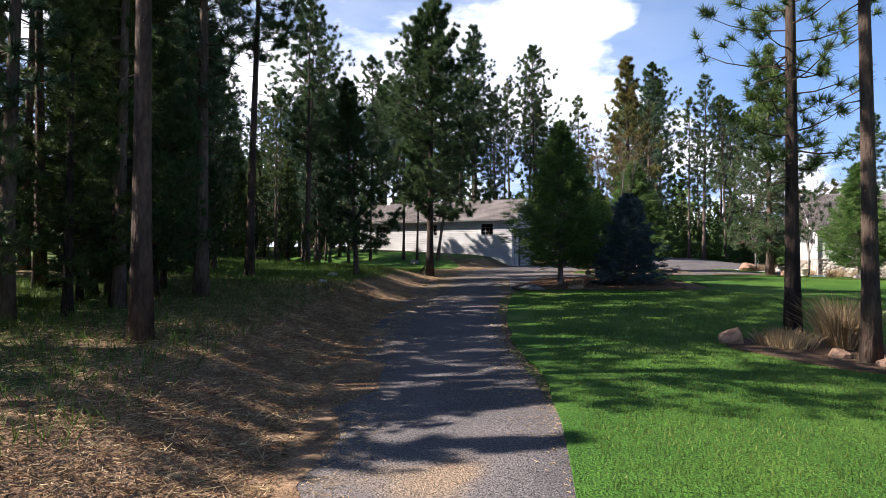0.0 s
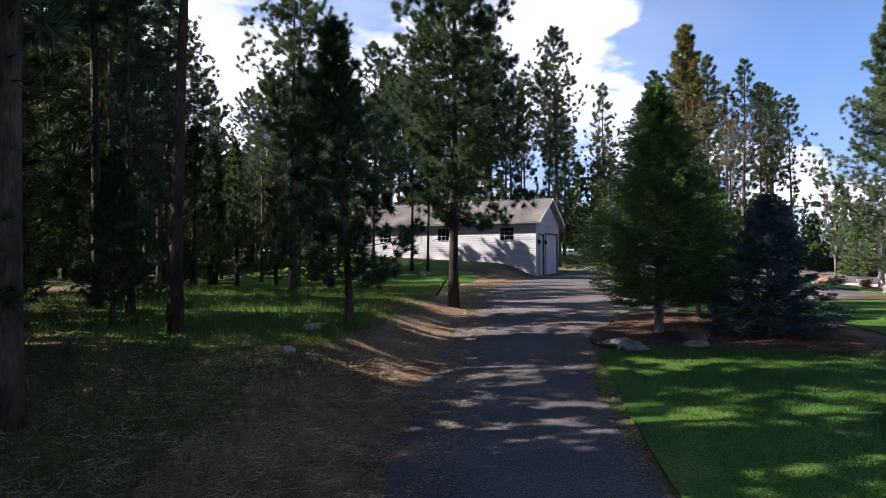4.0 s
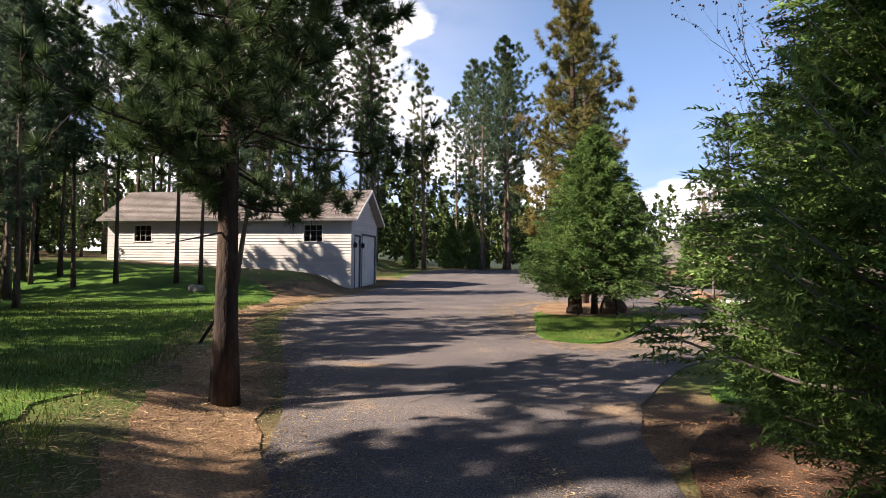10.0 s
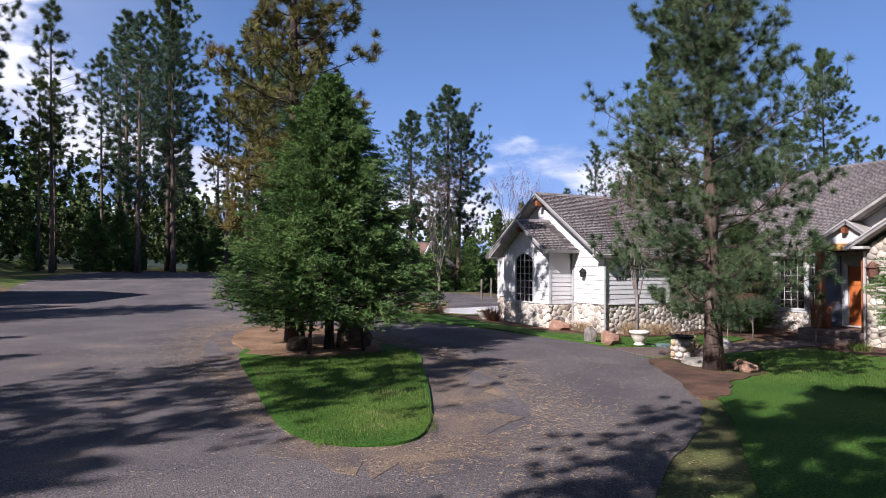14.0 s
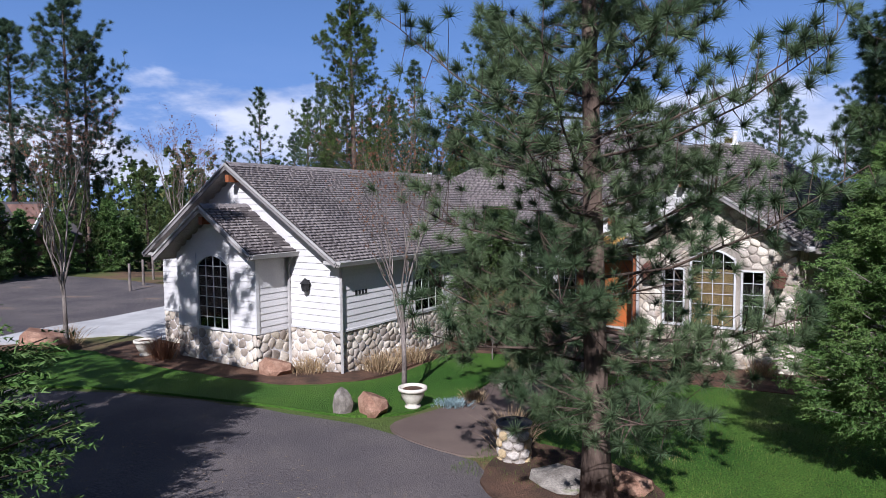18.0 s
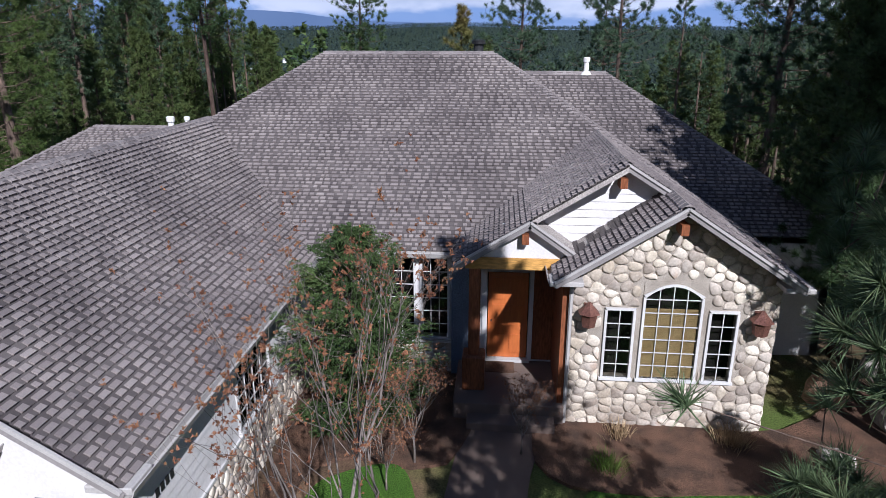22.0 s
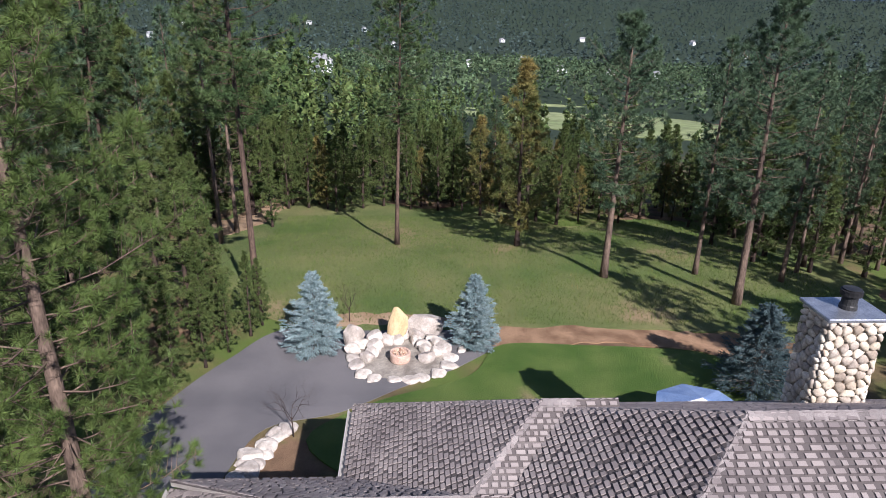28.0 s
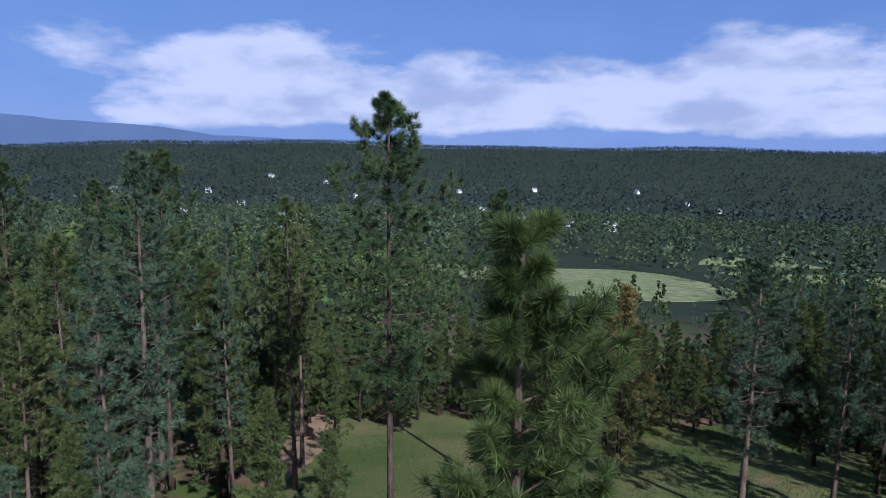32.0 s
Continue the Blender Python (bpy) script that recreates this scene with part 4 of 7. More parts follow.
for k in range(80):
    x, y = rng.uniform(50, 84), rng.uniform(12, 36)
    if y > 36.5 - (x - 50) * 0.5:
        continue
    again((dark_pine, slim_pine, dark_pine)[k % 3], x, y, rng.uniform(0, 360), rng.uniform(0.65, 0.95))
for k in range(60):
    x, y = rng.uniform(44, 80), rng.uniform(66, 96)
    again((dark_pine, slim_pine, bare_pine, dark_pine)[k % 4], x, y, rng.uniform(0, 360), rng.uniform(0.8, 1.25))
def meadow_edge(y):
    return float(np.interp(y, (22, 26, 32, 40, 47, 54, 59, 63, 68), (60, 64, 68, 66.5, 71.5, 72.5, 70, 73, 72)))


hedge = []
while len(hedge) < 120:
    y = rng.uniform(22, 68)
    x = meadow_edge(y) + 1.0 + rng.random() ** 1.5 * 14
    if all(math.hypot(x - a, y - b) > 1.5 for a, b in hedge):
        hedge.append((x, y))
for k, (x, y) in enumerate(hedge):
    again((dark_pine, rust_young, dark_pine, dark_pine, dark_pine)[k % 5], x, y, rng.uniform(0, 360), rng.uniform(0.5, 0.74))
for k in range(30):
    x, y = rng.uniform(30, 46), rng.uniform(66, 88)
    again((dark_pine, slim_pine, dark_pine)[k % 3], x, y, rng.uniform(0, 360), rng.uniform(0.5, 0.8))
for x, y, s in ((40.9, 61.6, 0.32), (42.6, 61.0, 0.36), (39.4, 62.2, 0.36), (37.6, 62.9, 0.4), (43.8, 60.7, 0.3), (41.6, 62.9, 0.45), (43.4, 62.6, 0.42)):
    again(dark_pine, x, y, x * 90, s, "low bushy pine at the edge of the asphalt yard")
for x, y, s in ((48.5, 74.5, 0.8), (50.0, 72.6, 0.7), (46.8, 76.5, 0.9), (60.5, 81.0, 0.9), (62.5, 79.0, 0.8)):
    again(low_fir, x, y, x * 77, s, "bright green young fir among the pines")
for x, y, s in ((34, 65.5, 0.8), (38, 64.5, 0.75), (42, 63.5, 0.8), (31, 67, 0.9), (36, 68, 0.8), (45, 63.8, 0.7)):
    again(dark_pine, x, y, x * 50, s, "thick green pine beside the asphalt yard")
for x, y, s in ((14.3, 34.4, 1.0), (16.6, 33.9, 0.95), (18.6, 34.0, 0.9)):
    again(drive_pine, x, y, x * 61, s * 0.82, "dense dark pine close to the house wall")
for x, y, z in ((12.3, 32.6, 0.95), (13.8, 33.4, 0.9), (14.0, 30.5, 1.0), (17.0, 31.0, 1.1), (20.5, 30.5, 1.15), (11.0, 28.0, 0.95), (23.5, 30.8, 1.05), (26.5, 31.0, 1.1), (15.5, 27.0, 1.1), (30.0, 32.0, 1.0)):
    again((tall_pine_b, slim_pine, dark_pine)[int(x) % 3], x, y, x * 70, z, "tall dark pine close to the house wall")
for k in range(34):
    x, y = rng.uniform(17, 44), rng.uniform(10, 29)
    again((dark_pine, slim_pine, tall_pine_b)[k % 3], x, y, rng.uniform(0, 360), rng.uniform(0.6, 1.0))


# ---- woods beyond: one object each ----
def wood(name, seed, places, tris, leaf, label):
    rng = np.random.default_rng(seed)
    c, w, ln, wd = [], [], [], []
    n = len(places)
    p = np.array([(x, y, ground_z(x, y), h) for x, y, h in places])
    tufts = max(5, tris // 7)
    pick = rng.integers(0, tufts, (n, tris))
    rows = np.arange(n)[:, None]
    f = np.clip(rng.uniform(0.14, 1.0, (n, tufts))[rows, pick] + rng.normal(size=(n, tris)) * 0.018, 0.08, 1.0)
    rad = 0.17 * p[:, 3:4] * (1.05 - f) ** 0.8 * np.clip(rng.uniform(0.3, 1.1, (n, tufts))[rows, pick] + rng.normal(size=(n, tris)) * 0.07, 0.05, 1.2)
    a = rng.uniform(0, 2 * np.pi, (n, tufts))[rows, pick] + rng.normal(size=(n, tris)) * 0.16
    c = np.stack([p[:, 0:1] + rad * np.cos(a), p[:, 1:2] + rad * np.sin(a), p[:, 2:3] + f * p[:, 3:4]], -1).reshape(-1, 3)
    out = np.stack([np.cos(a), np.sin(a), 0 * a + 0.35], -1).reshape(-1, 3)
    d = unit(out + 0.5 * rng.normal(size=out.shape))
    size = np.repeat(p[:, 3], tris)[:, None]
    side = unit(np.cross(d, rng.normal(size=d.shape)))
    k = (14.0 / tris) ** 0.5
    v = np.stack([c - side * size * 0.085 * k, c + side * size * 0.085 * k, c + d * size * 0.18 * k, ], 1).reshape(-1, 3)
    me = tri_mesh(name, v, np.arange(len(v)).reshape(-1, 3), leaf)
    return tagged(new(name, me), label, "woodland", kind="stuff")


def scatter(seed, n, test, lo, hi):
    rng, out = random.Random(seed), []
    while len(out) < n:
        a, d = rng.uniform(-math.pi, math.pi), rng.random() ** 0.5
        x, y = test(a, d)
        if x is not None:
            tall = 1 + 0.6 * ease(math.atan2(y - 62, x - 19), -0.12, 0.08) if lo == 6 else 1
            out.append((x, y, rng.uniform(lo, hi) * tall))
    return out


def ring(r0, r1, keep):
    def f(a, d):
        r = (r0 * r0 + (r1 * r1 - r0 * r0) * d * d) ** 0.5
        x, y = 20 + r * math.cos(a), 50 + r * math.sin(a)
        return (x, y) if keep(a, r, x, y) else (None, None)
    return f


def clearing(x, y):
    return (((x - 250) / 78) ** 2 + ((y + 12) / 48) ** 2 < 1) or (((x - 290) / 60) ** 2 + ((y + 130) / 42) ** 2 < 1)


wood("woodland_west", 7, [(random.Random(k).uniform(-75, -40), random.Random(k + 999).uniform(-20, 100), 8 + (k % 6)) for k in range(300)], 380, M["mid"], "dense pine wood west of the drive")
def low_growth(seed, n, x0, x1, y0, y1, lo, hi):
    r = random.Random(seed)
    return [(r.uniform(x0, x1), r.uniform(y0, y1), r.uniform(lo, hi)) for _ in range(n)]


wood("undergrowth_west", 31, low_growth(31, 260, -62, -33, 60, 100, 2.6, 5.5), 130, M["mid"], "low evergreen undergrowth behind the detached garage")
wood("undergrowth_north", 32, low_growth(32, 340, -48, 14, 94, 122, 4.0, 9.0), 170, M["mid"], "dense evergreen understorey of the northern wood")
wood("woodland_near", 1, scatter(2, 2600, ring(66, 190, lambda a, r, x, y: not clearing(x, y) and not (abs(math.atan2(y - 58, x - 15) + 0.36) < 0.15 and r > 95) and not (x < 20 and y < 40 and r < 70) and not (-15 < x < 30 and 60 < y < 92)), 6, 11), 200, M["mid"], "mixed dense conifer wood on the slope")
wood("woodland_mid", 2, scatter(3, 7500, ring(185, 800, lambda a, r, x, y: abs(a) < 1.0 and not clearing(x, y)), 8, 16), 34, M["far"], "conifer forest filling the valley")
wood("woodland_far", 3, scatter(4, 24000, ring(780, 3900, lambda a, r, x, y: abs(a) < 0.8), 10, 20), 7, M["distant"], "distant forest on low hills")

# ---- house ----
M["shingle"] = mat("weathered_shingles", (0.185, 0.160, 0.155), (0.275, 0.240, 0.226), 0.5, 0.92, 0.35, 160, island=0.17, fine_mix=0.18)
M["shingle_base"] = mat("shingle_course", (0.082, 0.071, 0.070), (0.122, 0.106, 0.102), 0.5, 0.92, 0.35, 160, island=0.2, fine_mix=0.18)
M["shingle_one"] = mat("single_shingles", (0.185, 0.160, 0.155), (0.275, 0.240, 0.226), 0.5, 0.92, 0.35, 160, vary=0.17, fine_mix=0.18)
M["cap"] = mat("ridge_shingles", (0.155, 0.138, 0.134), (0.23, 0.205, 0.195), 0.8, 0.92, 0.3, 120, island=0.28)
M["siding"] = mat("white_siding", (0.55, 0.53, 0.52), (0.64, 0.62, 0.605), 0.7, 0.6, 0.12, 24, fine_mix=0.06, vary=0.03)
M["stone"] = mat("river_stone", (0.33, 0.275, 0.215), (0.58, 0.52, 0.44), 1.6, 0.85, 0.4, 22, island=0.36, c3=(0.46, 0.34, 0.25), fine_mix=0.18)
M["stone_one"] = mat("single_river_stone", (0.33, 0.275, 0.215), (0.58, 0.52, 0.44), 1.6, 0.85, 0.4, 22, vary=0.36, c3=(0.46, 0.34, 0.25), fine_mix=0.18)
M["mortar"] = mat("mortar", (0.27, 0.235, 0.195), (0.36, 0.32, 0.27), 3, 0.95, 0.5, 60)
M["siding_warm"] = mat("greyish_white_siding", (0.44, 0.415, 0.405), (0.53, 0.50, 0.485), 0.7, 0.6, 0.12, 24, fine_mix=0.08, vary=0.06)
M["trim"] = mat("white_trim", (0.52, 0.51, 0.50), (0.60, 0.59, 0.575), 1.2, 0.5, 0.05, 40, fine_mix=0.05)
M["gutter"] = mat("painted_gutter", (0.34, 0.325, 0.31), (0.43, 0.41, 0.39), 1.2, 0.5, 0.05, 40, fine_mix=0.1)
M["rake"] = mat("grey_rake_paint", (0.20, 0.185, 0.18), (0.27, 0.25, 0.24), 1.2, 0.6, 0.1, 30, fine_mix=0.12)
M["timber"] = mat("stained_timber", (0.16, 0.055, 0.025), (0.25, 0.09, 0.04), 2, 0.5, 0.2, 30, stretch=(1, 1, 0.2))
M["beam"] = mat("golden_timber", (0.42, 0.22, 0.06), (0.55, 0.31, 0.09), 2, 0.5, 0.2, 30, stretch=(1, 0.2, 1))
M["door"] = mat("orange_wood_door", (0.38, 0.10, 0.025), (0.50, 0.15, 0.04), 1.5, 0.4, 0.1, 20, stretch=(1, 1, 0.2), fine_mix=0.12)
# near black stands in for the darkness of unlit rooms
M["dark"] = mat("unlit_room_black", (0.02, 0.02, 0.02), (0.035, 0.032, 0.03), 2, 0.9, 0, 10)
M["blind"] = mat("tan_blind", (0.40, 0.29, 0.14), (0.50, 0.37, 0.19), 3, 0.8, 0.1, 30, fine_mix=0.1)
M["navy"] = mat("navy_paint", (0.035, 0.04, 0.065), (0.05, 0.055, 0.085), 2, 0.5, 0.1, 20)
M["copper"] = mat("copper_lantern", (0.17, 0.075, 0.055), (0.26, 0.125, 0.095), 4, 0.45, 0.1, 30, metal=0.6)
M["black"] = mat("black_metal", (0.015, 0.015, 0.016), (0.03, 0.03, 0.03), 4, 0.5, 0.1, 30)
M["metal"] = mat("grey_sheet_metal", (0.25, 0.27, 0.31), (0.36, 0.38, 0.42), 3, 0.4, 0.05, 30, metal=0.7)
M["pvc"] = mat("white_pipe", (0.66, 0.65, 0.62), (0.74, 0.73, 0.70), 3, 0.5, 0.05, 30, fine_mix=0.08)
M["siding_shade"] = mat("siding_shade_blue", (0.13, 0.16, 0.21), (0.17, 0.20, 0.25), 1.5, 0.6, 0.1, 30)
M["soffit"] = mat("soffit_boards", (0.30, 0.27, 0.25), (0.38, 0.35, 0.32), 2, 0.7, 0.1, 30)


def glass_material():
    m = bpy.data.materials.new("window_glass")
    m.use_nodes = True
    n, l = m.node_tree.nodes, m.node_tree.links
    n.clear()
    out, gl, tr, mx, fr = n.new("ShaderNodeOutputMaterial"), n.new("ShaderNodeBsdfGlossy"), n.new("ShaderNodeBsdfTransparent"), n.new("ShaderNodeMixShader"), n.new("ShaderNodeFresnel")
    gl.inputs["Roughness"].default_value = 0.02
    fr.inputs["IOR"].default_value = 1.5
    tr.inputs["Color"].default_value = (0.9, 0.9, 0.88, 1)
    l.new(fr.outputs[0], mx.inputs[0])
    l.new(tr.outputs[0], mx.inputs[1])
    l.new(gl.outputs[0], mx.inputs[2])
    l.new(mx.outputs[0], out.inputs["Surface"])
    return m


M["glass"] = glass_material()
P = 0.65
HOUSE = tagged(empty("house", 0, 0, 0), "large one-storey house with grey shingle roof, white siding and river stone", "house")
ROOFS = []


def slope(x0, y0, z0, sx, sy):
    return lambda x, y: z0 + sx * (x - x0) + sy * (y - y0)


def hip_volume(xr, y0, y1, zr, runf, runb, runr, runl, pf, pr, pl, pb):
    """A hipped roof with its ridge along y; runs to the front (-x), back, right (-y) and left (+y) eaves."""
    xf, xb, yr, yl = xr - runf, xr + runb, y0 - runr, y1 + runl
    ROOFS.append(([(xf, yl), (xf, yr), (xr, y0), (xr, y1)], slope(xr, y0, zr, pf, 0), (-1, 0), pf))
    ROOFS.append(([(xb, yr), (xb, yl), (xr, y1), (xr, y0)], slope(xr, y0, zr, -pb, 0), (1, 0), pb))
    if runr:
        ROOFS.append(([(xf, yr), (xb, yr), (xr, y0)], slope(xr, y0, zr, 0, pr), (0, -1), pr))
    if runl:
        ROOFS.append(([(xb, yl), (xf, yl), (xr, y1)], slope(xr, y1, zr, 0, -pl), (0, 1), pl))


def gable_volume(yr, zr, x0, x1, runr, runl, p):
    if runr:
        ROOFS.append(([(x0, yr - runr), (x1, yr - runr), (x1, yr), (x0, yr)], slope(x0, yr, zr, 0, p), (0, -1), p))
    if runl:
        ROOFS.append(([(x1, yr + runl), (x0, yr + runl), (x0, yr), (x1, yr)], slope(x0, yr, zr, 0, -p), (0, 1), p))


hip_volume(23.07, 42.71, 47.76, 9.12, 6.3, 6.3, 6.3, 6.3, P, P, P, P)            # main
hip_volume(25.6, 49.0, 50.6, 7.7, 4.25, 3.6, 0.0, 4.25, 0.62, 0.62, 0.60, 0.70)  # rear left
hip_volume(23.9, 51.0, 55.9, 6.74, 3.8, 2.5, 0.0, 2.85, 0.51, 0.6, 0.65, 0.65)   # left wing
hip_volume(24.0, 39.3, 42.5, 8.52, 5.4, 5.4, 5.4, 0.0, P, P, P, P)               # right wing
gable_volume(50.4, 7.47, 8.62, 21.5, 3.95, 3.95, P)                              # garage wing
gable_volume(50.1, 6.32, 7.5, 9.06, 1.85, 2.05, 0.66)                            # bay on the garage wing
gable_volume(39.05, 6.68, 14.7, 18.2, 2.3, 2.3, P)                               # stone gable
gable_volume(40.0, 7.27, 15.92, 20.4, 3.3, 1.82, 0.62)                           # entry gable
gable_volume(40.0, 7.27, 15.5, 20.4, 0.0, 3.35, 0.62)                            # its side towards the porch
gable_volume(41.82, 6.14, 15.5, 16.25, 0.95, 0.0, 0.70)                          # short return over the porch


def clip(poly, keep):
    """The part of a plan polygon where keep(u, v) is not negative."""
    out = []
    for a, b in zip(poly, poly[1:] + poly[:1]):
        ka, kb = keep(a), keep(b)
        if ka >= 0:
            out.append(a)
        if (ka >= 0) != (kb >= 0):
            t = ka / (ka - kb)
            out.append((a[0] + (b[0] - a[0]) * t, a[1] + (b[1] - a[1]) * t))
    return out


def in_convex(x, y, poly):
    return all((bx - ax) * (y - ay) - (by - ay) * (x - ax) >= -1e-6 for (ax, ay), (bx, by) in zip(poly, poly[1:] + poly[:1]))


def covered(x, y, z, me, roofs):
    """Whether another roof plane lies well above this place."""
    return any(k != me and in_convex(x, y, poly) and fz(x, y) > z + 0.10 for k, (poly, fz, *_) in enumerate(roofs))


def shingle_roof(roofs, parent, to_world, single=None, course=0.125, seed=3, bed_m=None, tab_m=None):
    """Laminated shingles on roof planes: stepped courses, with proud tabs of uneven width on them."""
    rng = random.Random(seed)
    base_v, base_f, tab_v, tab_f = [], [], [], []
    tabs = {}
    made = 0

    def prism(poly, plane, lift_low, lift_top, v0, v1, vs, fs, thick):
        o, uv_to, up = plane
        n = len(poly)
        for u, v in poly:
            f = (v - v0) / (v1 - v0)
            vs.append(uv_to(u, v, lift_low + (lift_top - lift_low) * f))
        for u, v in poly:
            vs.append(uv_to(u, v, -thick))
        b = len(vs) - 2 * n
        fs.append(tuple(range(b, b + n)))
        for k in range(n):
            fs.append((b + (k + 1) % n, b + k, b + n + k, b + n + (k + 1) % n))

    for me, (poly, fz, down, p) in enumerate(roofs):
        ex, ey = poly[0]
        along = Vector((-down[1], down[0]))
        n3 = Vector((down[0] * p, down[1] * p, 1)).normalized()
        k = math.sqrt(1 + p * p)

        def uv_to(u, v, lift, ex=ex, ey=ey, along=along, n3=n3, k=k, down=down, fz=fz):
            x, y = ex + along.x * u - down[0] * v / k, ey + along.y * u - down[1] * v / k
            return Vector((x, y, fz(x, y))) + n3 * lift

        uvp = [((x - ex) * along.x + (y - ey) * along.y, -((x - ex) * down[0] + (y - ey) * down[1]) * k) for x, y in poly]
        area = sum(a[0] * b[1] - b[0] * a[1] for a, b in zip(uvp, uvp[1:] + uvp[:1]))
        if area < 0:
            uvp = uvp[::-1]
        sides = list(zip(uvp, uvp[1:] + uvp[:1]))
        plane = (me, uv_to, n3)
        umin, umax, vmax = min(u for u, _ in uvp), max(u for u, _ in uvp), max(v for _, v in uvp)

        def cut(rect):
            for a, b in sides:
                if len(rect) < 3:
                    return rect
                rect = clip(rect, lambda q, a=a, b=b: (b[0] - a[0]) * (q[1] - a[1]) - (b[1] - a[1]) * (q[0] - a[0]))
            return rect

        row = 0
        while row * course < vmax:
            v0 = row * course
            v1 = v0 + course
            u = umin - rng.uniform(0, 0.9)
            while u < umax:
                w = rng.uniform(0.7, 1.1)
                r = cut([(u, v0), (u + w - 0.004, v0), (u + w - 0.004, v1 + 0.02), (u, v1 + 0.02)])
                u += w
                if len(r) < 3:
                    continue
                c = uv_to(sum(q[0] for q in r) / len(r), v0 + course / 2, 0)
                ends = [uv_to(q[0], q[1], 0) for q in r]
                if covered(c.x, c.y, c.z, me, roofs) and all(covered(e.x, e.y, e.z, me, roofs) for e in ends):
                    continue
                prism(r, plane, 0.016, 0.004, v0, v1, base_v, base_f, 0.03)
            u = umin - rng.uniform(0, 0.3)
            while u < umax:
                w, gap = rng.choice((0.07, 0.09, 0.12, 0.15, 0.18)), rng.choice((0.05, 0.07, 0.09, 0.13))
                u0 = u
                u += w + gap
                r = cut([(u0, v0 - 0.006), (u0 + w, v0 - 0.006), (u0 + w, v0 + 0.64 * course), (u0, v0 + 0.64 * course)])
                if len(r) < 3:
                    continue
                c = uv_to(u0 + w / 2, v0 + course / 2, 0)
                if covered(c.x, c.y, c.z, me, roofs):
                    continue
                if single and made < 300 and len(r) == 4 and single(me, c):
                    tabs.setdefault(w, []).append((uv_to(u0 + w / 2, v0 + 0.32 * course, 0), along, n3, down))
                    made += 1
                    continue
                prism(r, plane, 0.042, 0.016, v0, v1, tab_v, tab_f, 0.0)
            row += 1
    to = to_world
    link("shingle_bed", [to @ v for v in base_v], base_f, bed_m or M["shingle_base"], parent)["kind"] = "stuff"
    link("shingle_field", [to @ v for v in tab_v], tab_f, tab_m or M["shingle"], parent)["kind"] = "stuff"
    bed = None
    for w, places in tabs.items():
        h = 0.64 * course + 0.006
        vs = [(-w / 2, -h / 2, 0.034), (w / 2, -h / 2, 0.034), (w / 2, h / 2, 0.014), (-w / 2, h / 2, 0.014), (-w / 2, -h / 2, 0), (w / 2, -h / 2, 0), (w / 2, h / 2, 0), (-w / 2, h / 2, 0)]
        fs = [(0, 1, 2, 3), (1, 0, 4, 5), (2, 1, 5, 6), (3, 2, 6, 7), (0, 3, 7, 4)]
        mesh = bpy.data.meshes.new("shingle")
        mesh.from_pydata(vs, [], fs)
        mesh.materials.append(M["shingle_one"])
        for c, along, n3, down in places:
            if bed is None:
                bed = True
            ux = Vector((along.x, along.y, 0))
            uy = n3.cross(ux)
            ob = new("shingle", mesh)
            ob.parent = parent
            ob.matrix_world = to @ Matrix(((ux.x, uy.x, n3.x, c.x), (ux.y, uy.y, n3.y, c.y), (ux.z, uy.z, n3.z, c.z), (0, 0, 0, 1)))


def ridge_cap(a, b, side_a, side_b, parent, step=0.2, half=0.16):
    """Overlapping folded cap shingles from a up to b; side_a and side_b point down the two slopes."""
    a, b = Vector(a), Vector(b)
    way, ln = (b - a).normalized(), (b - a).length
    sa, sb = Vector(side_a).normalized() * half, Vector(side_b).normalized() * half
    up = (-(sa + sb)).normalized() if (sa + sb).length > 0.02 else Vector((0, 0, 1))
    vs, fs = [], []
    for k in range(int(ln / step) + 1):
        p, q = a + way * step * k, a + way * min(ln, step * (k + 1.25))
        hi, lo = up * 0.05, up * 0.034
        o = len(vs)
        vs += [p + sa + hi - up * 0.012, p + hi, p + sb + hi - up * 0.012, q + sa + lo - up * 0.012, q + lo, q + sb + lo - up * 0.012, p + sa, p + sb, q + sa, q + sb]
        fs += [(o, o + 1, o + 4, o + 3), (o + 1, o + 2, o + 5, o + 4), (o + 6, o + 7, o + 2, o + 1, o), (o, o + 3, o + 8, o + 6), (o + 2, o + 7, o + 9, o + 5)]
    link("ridge_cap", vs, fs, M["cap"], parent)["kind"] = "stuff"


def hip_caps(xr, y0, y1, zr, runf, runb, runr, runl, pf, pr, pl, pb):
    f, b = (-1, 0, -pf), (1, 0, -pb)
    ridge_cap((xr, y0, zr), (xr, y1, zr), f, b, HOUSE)
    for y, run, p, s in ((y0, runr, pr, -1), (y1, runl, pl, 1)):
        if run:
            side = (0, s, -p)
            ridge_cap((xr - runf, y + s * run, zr - run * p), (xr, y, zr), f, side, HOUSE)
            ridge_cap((xr + runb, y + s * run, zr - run * p), (xr, y, zr), b, side, HOUSE)


ONE = Matrix.Identity(4)
hip_caps(23.07, 42.71, 47.76, 9.12, 6.3, 6.3, 6.3, 6.3, P, P, P, P)
hip_caps(25.6, 49.9, 50.6, 7.7, 4.25, 3.6, 0.0, 4.25, 0.62, 0.62, 0.60, 0.70)
hip_caps(23.9, 52.2, 55.9, 6.74, 3.8, 2.5, 0.0, 2.85, 0.51, 0.6, 0.65, 0.65)
hip_caps(24.0, 39.3, 41.9, 8.52, 5.4, 5.4, 5.4, 0.0, P, P, P, P)
ridge_cap((8.62, 50.4, 7.47), (20.55, 50.4, 7.47), (0, -1, -P), (0, 1, -P), HOUSE)
